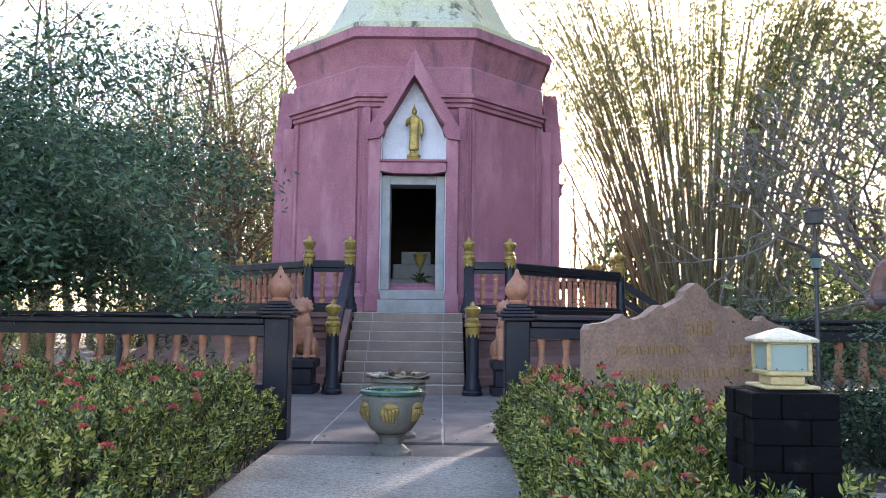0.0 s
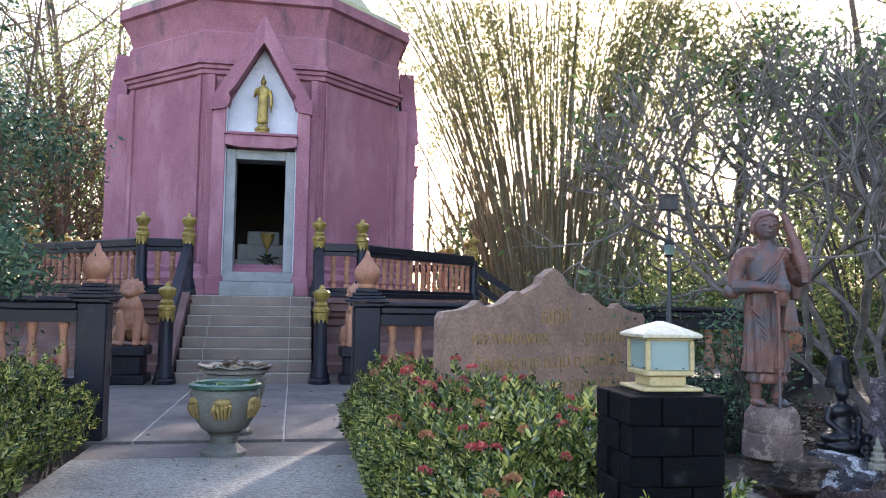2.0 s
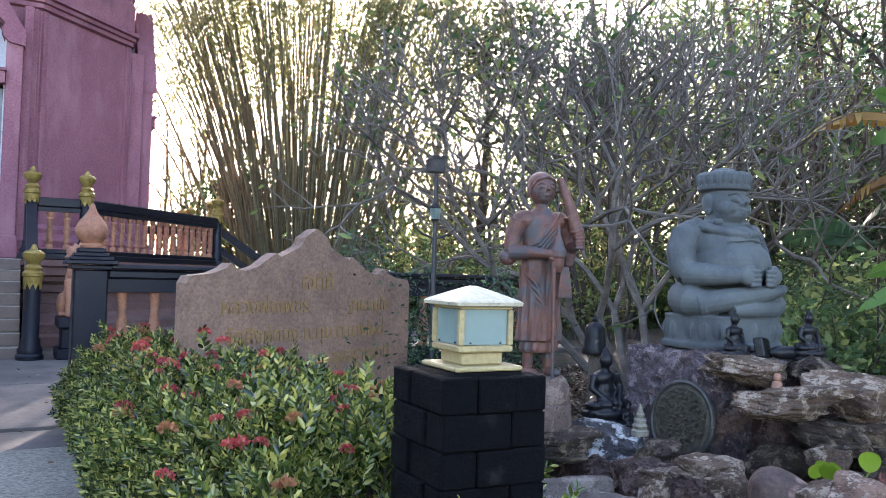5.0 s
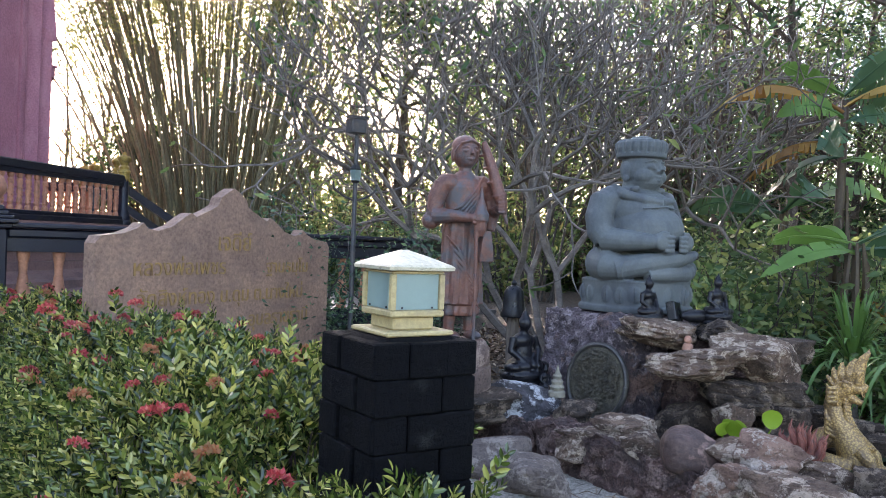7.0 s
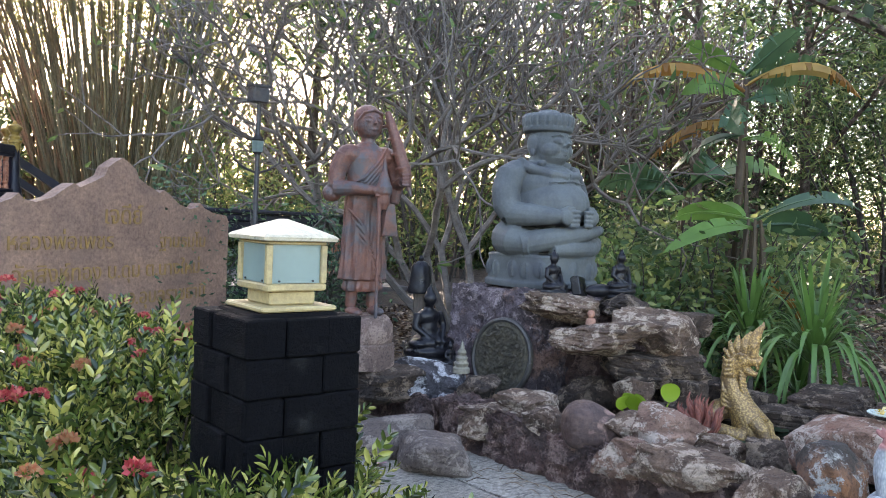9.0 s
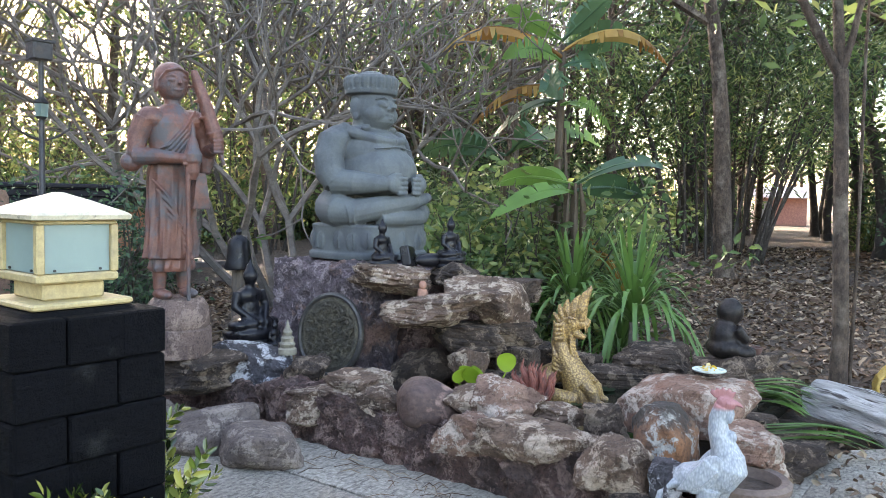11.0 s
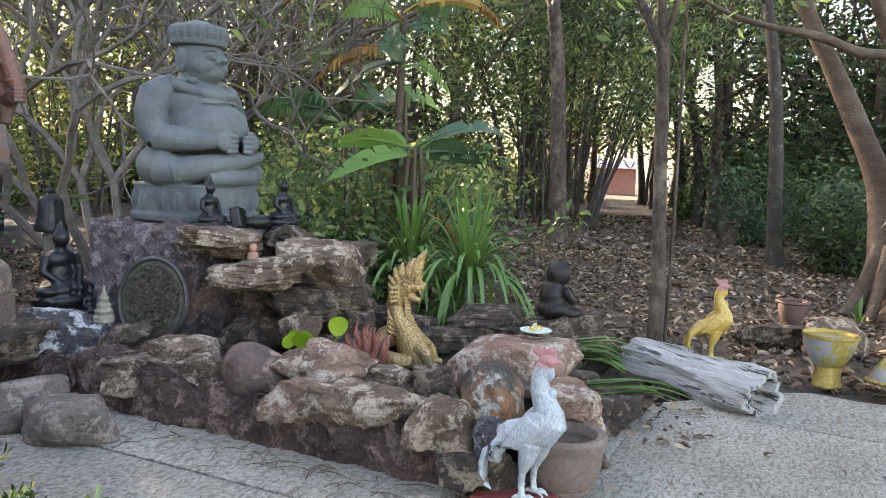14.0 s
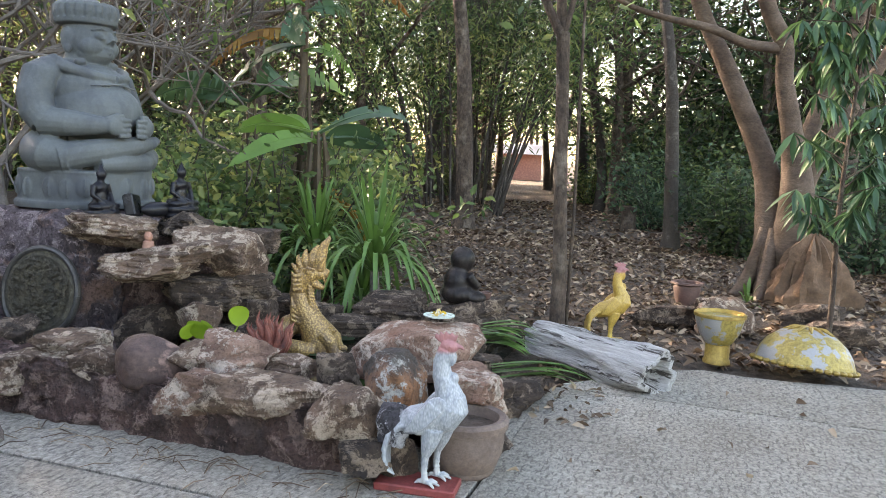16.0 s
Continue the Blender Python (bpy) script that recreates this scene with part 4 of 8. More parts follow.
lettering("เจดีย์", 1.17, 1.165, 0.175, sign)
lettering("หลวงพ่อเพชร", 0.68, 1.00, 0.15, sign)
lettering("ฐานธมฺโม", 1.77, 1.00, 0.14, sign)
lettering("วัดสิงห์ทอง บ.ดุม ต.นางใหม่", 1.14, 0.80, 0.15, sign)
lettering("จ.อุบลราชธานี", 1.63, 0.61, 0.15, sign)


# ---- statues ----
def seated_shape():
    """A cross-legged seated figure one unit high, facing -y."""
    b = Build()
    b.lathe([(0.30, 0.0), (0.31, 0.05), (0.26, 0.08), (0.30, 0.11), (0.31, 0.17), (0.27, 0.19)], 18, Matrix.Diagonal((1.15, 0.85, 1, 1)))
    b.blob(0, 0.02, 0.27, 0.24, 0.18, 0.10)
    for s in (-1, 1):
        b.blob(s * 0.22, -0.06, 0.25, 0.13, 0.13, 0.065)
        b.tube([(s * 0.28, -0.08, 0.25), (s * 0.05, -0.19, 0.26)], [0.06, 0.05], 10)
        b.tube([(s * 0.17, 0.02, 0.62), (s * 0.23, 0.0, 0.45), (s * 0.10, -0.15, 0.31)], [0.055, 0.05, 0.04], 10)
        b.blob(s * 0.085, 0.0, 0.80, 0.016, 0.02, 0.05)
    b.blob(0, 0.03, 0.42, 0.14, 0.11, 0.16)
    b.blob(0, 0.03, 0.57, 0.18, 0.11, 0.11)
    b.tube([(0, 0.02, 0.62), (0, 0.01, 0.74)], [0.06, 0.055], 10)
    b.blob(0, 0.0, 0.80, 0.085, 0.09, 0.105)
    b.blob(0, 0.01, 0.90, 0.05, 0.05, 0.045)
    b.lathe([(0.03, 0.92), (0.02, 0.96), (0.004, 1.0)], 8)
    return b


def seated(name, label, h, m, material):
    b = Build().add(*((seated_shape().v, seated_shape().f)), Matrix.Scale(h, 4))
    return sculpt(single(name, b, material, label, "statue", m, smooth=3), h * 0.02, 1)


def plump_figure():
    b = Build()
    n = 40
    sq = lambda c: math.copysign(abs(c) ** 0.7, c)
    ring = lambda w, d, z: [(w * sq(math.cos(2 * math.pi * j / n)), d * sq(math.sin(2 * math.pi * j / n)), z) for j in range(n)]
    b.loft([ring(0.355, 0.31, 0.0), ring(0.36, 0.315, 0.03), ring(0.355, 0.31, 0.042), ring(0.342, 0.297, 0.05), ring(0.338, 0.293, 0.12), ring(0.340, 0.295, 0.21), ring(0.344, 0.299, 0.214), ring(0.340, 0.295, 0.226), ring(0.30, 0.26, 0.23)])
    for j in range(18):
        t = 2 * math.pi * (j + 0.5) / 18
        x, y = 0.335 * sq(math.cos(t)), 0.29 * sq(math.sin(t))
        up = j % 2
        m = Matrix.Translation((x, y, 0.118 + 0.008 * up)) @ Matrix.Rotation(math.atan2(y / 0.29 ** 2, x / 0.335 ** 2), 4, "Z")
        e = Build().blob(0, 0, 0, 0.012 + 0.004 * up, 0.046, 0.066).tube([(0.016, 0, -0.05), (0.022, 0.0, 0.0), (0.014, 0, 0.055)], [0.004, 0.007, 0.003], 6)
        b.add(e.v, e.f, m)
    b.blob(0, 0.06, 0.34, 0.30, 0.21, 0.15, seg=24)
    b.blob(0, -0.10, 0.30, 0.25, 0.17, 0.085, seg=24)
    for s in (-1, 1):
        b.tube([(s * 0.13, 0.12, 0.34), (s * 0.26, 0.02, 0.335), (s * 0.315, -0.08, 0.315), (s * 0.27, -0.19, 0.30)], [0.13, 0.135, 0.105, 0.075], 18)
        b.blob(s * 0.285, -0.07, 0.315, 0.085, 0.13, 0.10, seg=20)
    b.tube([(0.30, -0.14, 0.29), (0.16, -0.245, 0.28), (-0.04, -0.29, 0.275), (-0.18, -0.27, 0.265)], [0.08, 0.072, 0.058, 0.045], 14)
    b.tube([(-0.31, -0.12, 0.30), (-0.15, -0.25, 0.345), (0.08, -0.295, 0.385), (0.22, -0.275, 0.40)], [0.09, 0.075, 0.056, 0.036], 14)
    b.tube([(0.20, -0.28, 0.40), (0.265, -0.255, 0.415), (0.31, -0.225, 0.425)], [0.036, 0.032, 0.016], 10)
    b.blob(0, -0.04, 0.575, 0.255, 0.285, 0.205, seg=32)
    b.blob(0, -0.005, 0.70, 0.245, 0.225, 0.18, seg=28)
    b.blob(0, 0.03, 0.80, 0.235, 0.15, 0.105, seg=24)
    for s in (-1, 1):
        b.tube([(s * 0.20, 0.05, 0.80), (s * 0.275, 0.045, 0.765), (s * 0.318, 0.035, 0.66), (s * 0.325, 0.005, 0.555), (s * 0.31, -0.04, 0.50)], [0.095, 0.098, 0.093, 0.092, 0.088], 18)
        b.tube([(s * 0.315, -0.02, 0.505), (s * 0.265, -0.15, 0.50), (s * 0.185, -0.245, 0.495), (s * 0.135, -0.295, 0.495)], [0.088, 0.078, 0.058, 0.045], 16)
        b.blob(s * 0.11, -0.325, 0.495, 0.06, 0.032, 0.058)
        b.tube([(s * 0.15, -0.305, 0.53), (s * 0.11, -0.33, 0.555), (s * 0.065, -0.338, 0.557)], [0.018, 0.018, 0.013], 8)
        for i in range(4):
            z = 0.531 - 0.031 * i
            b.tube([(s * 0.10, -0.338, z), (s * 0.06, -0.348, z), (s * 0.022, -0.346, z + 0.002)], [0.0165, 0.0155, 0.012], 9)
        b.blob(s * 0.128, 0.02, 1.0, 0.020, 0.036, 0.062)
        b.blob(s * 0.132, 0.012, 0.945, 0.016, 0.022, 0.03)
        b.blob(s * 0.053, -0.118, 1.020, 0.036, 0.026, 0.024)
        b.tube([(s * 0.020, -0.139, 1.012), (s * 0.052, -0.145, 1.004), (s * 0.088, -0.113, 1.014)], [0.004, 0.006, 0.004], 8)
        b.tube([(s * 0.018, -0.140, 1.052), (s * 0.055, -0.138, 1.062), (s * 0.098, -0.105, 1.048)], [0.004, 0.006, 0.004], 8)
        b.blob(s * 0.062, -0.072, 0.962, 0.066, 0.068, 0.060)
        b.blob(s * 0.115, -0.075, 0.868, 0.035, 0.03, 0.024)
        b.tube([(s * 0.0, -0.205, 0.775), (s * 0.12, -0.165, 0.79), (s * 0.205, -0.07, 0.825), (s * 0.20, 0.05, 0.87)], [0.028, 0.032, 0.036, 0.036], 10)
    b.tube([(0.17, -0.205, 0.725), (0.0, -0.248, 0.745), (-0.17, -0.205, 0.725)], [0.006, 0.008, 0.006], 6)
    b.tube([(0, 0.02, 0.80), (0, 0.0, 0.92)], [0.13, 0.105], 18)
    b.blob(0, -0.01, 1.01, 0.130, 0.138, 0.145, seg=28)
    b.blob(0, -0.045, 0.928, 0.112, 0.100, 0.078, seg=20)
    b.tube([(0, -0.136, 1.05), (0, -0.150, 1.018), (0, -0.160, 0.996)], [0.010, 0.015, 0.019], 10)
    for s in (-1, 1):
        b.blob(s * 0.020, -0.146, 0.990, 0.013, 0.013, 0.010)
    b.tube([(-0.050, -0.128, 0.966), (0, -0.150, 0.950), (0.050, -0.128, 0.966)], [0.005, 0.010, 0.005], 8)
    b.tube([(-0.034, -0.132, 0.942), (0, -0.147, 0.931), (0.034, -0.132, 0.942)], [0.005, 0.010, 0.005], 8)
    pleat = lambda r, z, k=0.005: [((r + k * (1 if j % 4 < 3 else -1.5)) * math.cos(2 * math.pi * j / 80), (r + k * (1 if j % 4 < 3 else -1.5)) * 1.05 * math.sin(2 * math.pi * j / 80), z) for j in range(80)]
    b.loft([pleat(0.138, 1.082, 0), pleat(0.150, 1.088, 0), pleat(0.153, 1.112, 0), pleat(0.148, 1.118), pleat(0.156, 1.15), pleat(0.154, 1.185), pleat(0.136, 1.205), pleat(0.07, 1.215), pleat(0.055, 1.232, 0.002), pleat(0.02, 1.240, 0)])
    turn = Matrix.Translation((0, 0, 0.896)) @ Matrix.Rotation(radians(9), 4, "Z") @ Matrix.Diagonal((1.06, 1.06, 1.06, 1)) @ Matrix.Translation((0, 0, -0.896))
    b.v = [tuple(turn @ Vector(p)) if p[2] > 0.896 else p for p in b.v]
    return b


PILLAR_TOP = 0.85
plump = Build().add(plump_figure().v, plump_figure().f, Matrix.Diagonal((1.10, 1.06, 1.0, 1)))
sculpt(single("seated_statue", plump, GREY_STATUE, "large blue-grey seated plump figure statue on carved lotus base", "statue", pose(4.63, 5.23, PILLAR_TOP - 0.005, 0, 0, -3), smooth=3), 0.0052, 4)


def standing_monk():
    """A robed standing figure 1.3 m tall, facing -y, with a staff, a bowl and a rolled umbrella."""
    b = Build()
    n = 40

    def ring(w, d, z, x=0.0, y=0.0, k=0.0, turn=0.0):
        return [(x + (w + k * math.sin(11 * 2 * math.pi * j / n + turn)) * math.cos(2 * math.pi * j / n), y + (d + k * math.sin(11 * 2 * math.pi * j / n + turn)) * math.sin(2 * math.pi * j / n), z) for j in range(n)]

    b.loft([ring(0.118, 0.085, 0.15, k=0.008), ring(0.128, 0.092, 0.17, k=0.012), ring(0.12, 0.088, 0.22, k=0.006), ring(0.150, 0.108, 0.225, k=0.015, x=-0.006), ring(0.146, 0.105, 0.30, k=0.014, turn=0.7), ring(0.136, 0.10, 0.45, k=0.013, turn=1.9), ring(0.134, 0.10, 0.60, k=0.011, turn=3.0),
            ring(0.135, 0.10, 0.70, k=0.005, turn=3.6), ring(0.122, 0.092, 0.79, k=0.002), ring(0.128, 0.092, 0.88), ring(0.145, 0.095, 0.97), ring(0.12, 0.08, 1.02), ring(0.075, 0.06, 1.055), ring(0.05, 0.048, 1.075)])
    for i in range(7):
        b.tube([(-0.135 + 0.02 * i, -0.045 - 0.008 * i, 0.66 - 0.055 * i), (-0.09 + 0.02 * i, -0.095, 0.60 - 0.055 * i), (-0.02 + 0.018 * i, -0.108, 0.50 - 0.05 * i)], [0.007, 0.010, 0.005], 6)
    for i in range(6):
        b.tube([(-0.15 + 0.012 * i, -0.035, 0.80 - 0.03 * i), (-0.06 + 0.012 * i, -0.098, 0.85 - 0.02 * i), (0.03 + 0.012 * i, -0.100, 0.95 - 0.015 * i), (0.115, -0.05, 1.05 - 0.03 * i)], [0.006, 0.009, 0.009, 0.006], 6)
    for s in (-1, 1):
        b.tube([(s * 0.07, 0.0, 0.20), (s * 0.07, 0.01, 0.05)], [0.042, 0.034], 10)
        b.blob(s * 0.075, -0.045, 0.025, 0.042, 0.095, 0.03)
        b.blob(s * 0.086, 0.01, 1.180, 0.012, 0.020, 0.045)
    b.blob(-0.115, 0.0, 0.995, 0.085, 0.075, 0.065)
    b.blob(0.115, 0.0, 0.995, 0.085, 0.075, 0.065)
    b.tube([(-0.15, 0.0, 0.99), (-0.188, 0.02, 0.89), (-0.198, 0.015, 0.80), (-0.17, -0.03, 0.765)], [0.062, 0.056, 0.054, 0.048], 14)
    b.blob(-0.215, 0.035, 0.752, 0.058, 0.06, 0.055)
    b.tube([(-0.20, 0.0, 0.785), (-0.12, -0.10, 0.785), (-0.02, -0.17, 0.775)], [0.056, 0.040, 0.028], 12)
    b.blob(-0.01, -0.18, 0.775, 0.04, 0.03, 0.03)
    b.tube([(0.15, 0.0, 0.99), (0.19, 0.0, 0.90), (0.205, -0.03, 0.82), (0.20, -0.11, 0.84)], [0.062, 0.056, 0.05, 0.034], 14)
    for i in range(4):
        b.tube([(-0.03 + 0.012 * i, -0.195, 0.745 + 0.022 * i), (0.03, -0.215, 0.75 + 0.022 * i), (0.065, -0.195, 0.755 + 0.02 * i)], 0.011, 6)
        b.tube([(0.17, -0.155, 0.82 + 0.02 * i), (0.205, -0.172, 0.822 + 0.02 * i), (0.235, -0.145, 0.825 + 0.02 * i)], 0.010, 6)
    b.tube([(0.19, 0.02, 0.93), (0.20, 0.0, 0.80), (0.19, -0.02, 0.70)], [0.05, 0.06, 0.03], 10)
    b.blob(0.195, -0.13, 0.85, 0.03, 0.035, 0.03)
    b.tube([(0.235, -0.16, 0.75), (0.215, -0.14, 0.84), (0.20, -0.13, 0.90), (0.155, -0.09, 1.09), (0.118, -0.06, 1.22), (0.105, -0.05, 1.275)], [0.010, 0.018, 0.043, 0.037, 0.029, 0.018], 12)
    for q in (0.93, 1.02, 1.11, 1.19):
        u = (q - 0.90) / 0.32
        b.lathe([(0.030, -0.008), (0.051 - 0.018 * u, -0.006), (0.051 - 0.018 * u, 0.006), (0.030, 0.008)], 12, Matrix.Translation((0.20 - 0.095 * u, -0.13 + 0.10 * u, q)) @ Matrix.Rotation(-0.28, 4, "Y"))
    b.tube([(0.0, -0.205, 0.0), (0.0, -0.20, 0.45), (0.0, -0.19, 0.78)], [0.011, 0.013, 0.016], 8)
    b.lathe([(0.02, 0.66), (0.038, 0.70), (0.042, 0.75), (0.05, 0.76), (0.052, 0.80), (0.04, 0.82), (0.03, 0.86), (0.018, 0.89), (0.01, 0.95), (0.003, 0.98)], 12, Matrix.Translation((0.03, -0.19, 0)))
    b.loft([[(0.045, -0.165, 0.50), (0.155, -0.15, 0.50), (0.155, -0.10, 0.50), (0.045, -0.11, 0.50)], [(0.05, -0.17, 0.56), (0.15, -0.155, 0.56), (0.15, -0.09, 0.56), (0.05, -0.10, 0.56)], [(0.07, -0.16, 0.70), (0.13, -0.15, 0.70), (0.13, -0.11, 0.70), (0.07, -0.12, 0.70)]])
    b.tube([(0, 0.0, 1.05), (0, -0.005, 1.13)], [0.045, 0.042], 10)
    b.blob(0, -0.004, 1.196, 0.082, 0.090, 0.108, seg=24)
    b.blob(0, -0.026, 1.145, 0.056, 0.060, 0.046)
    b.blob(0, 0.014, 1.232, 0.088, 0.088, 0.082, seg=24)
    b.tube([(-0.084, -0.02, 1.20), (-0.06, -0.066, 1.255), (0, -0.086, 1.272), (0.06, -0.066, 1.255), (0.084, -0.02, 1.20)], 0.008, 8)
    b.tube([(0, -0.086, 1.222), (0, -0.102, 1.183)], [0.007, 0.013], 8)
    b.tube([(-0.024, -0.080, 1.156), (0, -0.089, 1.152), (0.024, -0.080, 1.156)], [0.006, 0.010, 0.006], 8)
    for s in (-1, 1):
        b.tube([(s * 0.016, -0.088, 1.226), (s * 0.038, -0.083, 1.232), (s * 0.060, -0.064, 1.222)], [0.004, 0.005, 0.003], 6)
        b.tube([(s * 0.018, -0.087, 1.206), (s * 0.036, -0.083, 1.203), (s * 0.054, -0.072, 1.205)], [0.007, 0.010, 0.006], 8)
    return b


sculpt(single("standing_statue", standing_monk(), RUST_STATUE, "rust-brown standing robed statue holding a staff and rolled umbrella", "statue", pose(3.22, 5.46, 0.668, 0, 0, -10), smooth=3), 0.0042, 2)

NICHE = pose(AX, CY - 3.36, 4.632)


def walking_figure():
    b = Build()
    b.lathe([(0.17, 0), (0.18, 0.03), (0.13, 0.07), (0.15, 0.10), (0.15, 0.14), (0.11, 0.16)], 18)
    ell = lambda w, d, z: [(w * math.cos(2 * math.pi * j / 20), d * math.sin(2 * math.pi * j / 20), z) for j in range(20)]
    b.loft([ell(0.10, 0.06, 0.24), ell(0.115, 0.07, 0.26), ell(0.10, 0.07, 0.5), ell(0.105, 0.07, 0.65), ell(0.095, 0.06, 0.78), ell(0.13, 0.06, 0.92), ell(0.10, 0.05, 0.98), ell(0.04, 0.04, 1.01)])
    for s in (-1, 1):
        b.tube([(s * 0.045, 0, 0.15), (s * 0.045, 0, 0.26)], 0.035, 8)
    b.tube([(0.13, 0, 0.93), (0.165, 0.0, 0.75), (0.155, -0.02, 0.58)], [0.04, 0.035, 0.03], 8)
    b.tube([(0.15, 0.02, 0.9), (0.175, 0.02, 0.7), (0.16, 0.02, 0.46)], [0.03, 0.035, 0.012], 8)
    b.tube([(-0.13, 0, 0.93), (-0.165, -0.01, 0.78), (-0.12, -0.10, 0.86)], [0.04, 0.034, 0.028], 8)
    b.blob(-0.12, -0.11, 0.90, 0.025, 0.02, 0.04)
    b.blob(0, 0, 1.09, 0.062, 0.07, 0.08)
    b.blob(0, 0, 1.17, 0.035, 0.035, 0.03)
    b.lathe([(0.02, 1.18), (0.012, 1.24), (0.003, 1.30)], 8)
    return b


sculpt(single("gilded_statue", walking_figure(), GOLD, "gilded standing robed statue in the white gable niche", "statue", NICHE, smooth=3), 0.012, 1)


def lion_shape():
    """A seated guardian lion 1.05 m tall, facing -y."""
    b = Build()
    b.blob(0, 0.16, 0.28, 0.20, 0.26, 0.24)
    b.blob(0, -0.02, 0.48, 0.19, 0.20, 0.30)
    b.blob(0, -0.10, 0.62, 0.17, 0.13, 0.18)
    for s in (-1, 1):
        b.tube([(s * 0.11, -0.10, 0.50), (s * 0.115, -0.15, 0.25), (s * 0.115, -0.17, 0.04)], [0.095, 0.07, 0.06], 10)
        b.blob(s * 0.115, -0.21, 0.035, 0.065, 0.09, 0.04)
        b.blob(s * 0.19, 0.12, 0.17, 0.09, 0.19, 0.17)
        b.blob(s * 0.20, -0.05, 0.035, 0.06, 0.12, 0.04)
        b.blob(s * 0.13, 0.0, 0.93, 0.03, 0.03, 0.06)
    b.blob(0, -0.09, 0.84, 0.145, 0.14, 0.14)
    b.blob(0, -0.20, 0.79, 0.09, 0.08, 0.07)
    for j in range(9):
        a = math.pi * (j / 8)
        b.tube([(0.13 * math.cos(a), -0.02, 0.82 + 0.13 * math.sin(a)), (0.20 * math.cos(a), 0.02, 0.83 + 0.22 * math.sin(a))], [0.05, 0.012], 6)
    b.tube([(0, 0.35, 0.2), (0, 0.45, 0.4), (0, 0.38, 0.62)], [0.05, 0.045, 0.015], 8)
    return b


for x in (-2.32, 1.12):
    ped = thing("lion_pedestal", "black stepped pedestal under a terracotta lion", "pedestal", pose(x, 13.45, 0.014), group="lion pedestals")
    part("base", Build().box(-0.27, 0.27, -0.30, 0.36, 0, 0.14, None, 0.015), DARK_PAINT, ped, smooth=0)
    part("waist", Build().box(-0.21, 0.21, -0.24, 0.30, 0.141, 0.42, None, 0.015), DARK_PAINT, ped, smooth=0)
    part("top", Build().box(-0.27, 0.27, -0.30, 0.36, 0.421, 0.57, None, 0.02), DARK_PAINT, ped, smooth=0)
    sculpt(single("lion_statue", lion_shape(), TERRA, "terracotta seated guardian lion statue on a black pedestal", "statue", pose(x, 13.45, 0.58), "lion statues", smooth=3), 0.016, 2)


# ---- urns in the gateway ----
def urn(x, y, rim_mat, rim_label, label, h, z):
    u = thing("stone_urn", label, "urn", pose(x, y, z))
    s = h / 0.62
    part("foot", Build().lathe([(0.19 * s, 0), (0.19 * s, 0.035 * s), (0.15 * s, 0.06 * s), (0.11 * s, 0.10 * s), (0.12 * s, 0.17 * s), (0.15 * s, 0.20 * s)], 24), URN, u)
    part("bowl", Build().lathe([(0.13 * s, 0.20 * s), (0.19 * s, 0.23 * s), (0.25 * s, 0.32 * s), (0.285 * s, 0.44 * s), (0.29 * s, 0.53 * s), (0.27 * s, 0.56 * s)], 28), URN, u)
    part("rim", Build().lathe([(0.27 * s, 0.56 * s), (0.305 * s, 0.575 * s), (0.305 * s, 0.60 * s), (0.28 * s, 0.615 * s), (0.255 * s, 0.60 * s), (0.25 * s, 0.54 * s)], 28, cap=False), rim_mat, u, rim_label)
    part("soil", Build().lathe([(0.252 * s, 0.545 * s), (0.12 * s, 0.565 * s), (0.01, 0.57 * s)], 20), SOIL, u, "dark leaf-strewn soil")
    return u


def urn_reliefs(u):
    for a in (-150, -90, -30, 30, 90, 150):
        m = Matrix.Rotation(radians(a), 4, "Z")
        b = Build()
        for t in range(5):
            b.tube([(0.275, -0.06 + 0.02 * t, 0.47), (0.285, -0.075 + 0.035 * t, 0.40 + 0.01 * t), (0.262, -0.05 + 0.025 * t, 0.33)], [0.016, 0.02, 0.008], 6, m)
        b.blob(0.28, 0.0, 0.47, 0.03, 0.075, 0.035, m)
        part("relief", b, OLD_GOLD, u, "dull gold lotus relief")


u1 = urn(-0.44, 7.70, GREEN_RIM, "green glazed rim", "grey-green stone urn with gilt reliefs and green rim", 0.62, -0.008)
urn_reliefs(u1)
n = 40
a = rng.uniform(0, 6.28, n)
rr = 0.22 * np.sqrt(rng.uniform(0, 1, n))
part("floating_leaves", mesh_arrays("floating_leaves", *scatter(leaf_shape(0.11, 0.05), np.stack([rr * np.cos(a), rr * np.sin(a), np.full(n, 0.575)], 1), unit(n) * (1, 1, 0.12), rng.uniform(0.7, 1.3, n), np.zeros(n))), LEAF_STRAP, u1)
u2 = urn(-0.43, 8.66, URN, "pale scalloped rim", "grey stone urn heaped with dry brown leaves", 0.64, 0.013)
scallop = Build()
scallop.loft([[((r + 0.022 * math.sin(9 * t)) * math.cos(t), (r + 0.022 * math.sin(9 * t)) * math.sin(t), z + 0.012 * math.sin(9 * t)) for t in (2 * math.pi * j / 54 for j in range(54))] for r, z in ((0.22, 0.60), (0.30, 0.632), (0.345, 0.65), (0.34, 0.662), (0.29, 0.645), (0.21, 0.62))], cap=False)
part("scalloped_dish", scallop, URN, u2, "pale scalloped dish")
part("dry_leaves", mesh_arrays("dry_leaves", *scatter(leaf_shape(0.14, 0.06), np.stack([rr * np.cos(a), rr * np.sin(a), np.full(n, 0.65)], 1), unit(n) * (1, 1, 0.3), rng.uniform(0.7, 1.3, n), rng.uniform(0, 6, n))), LEAF_LITTER, u2)


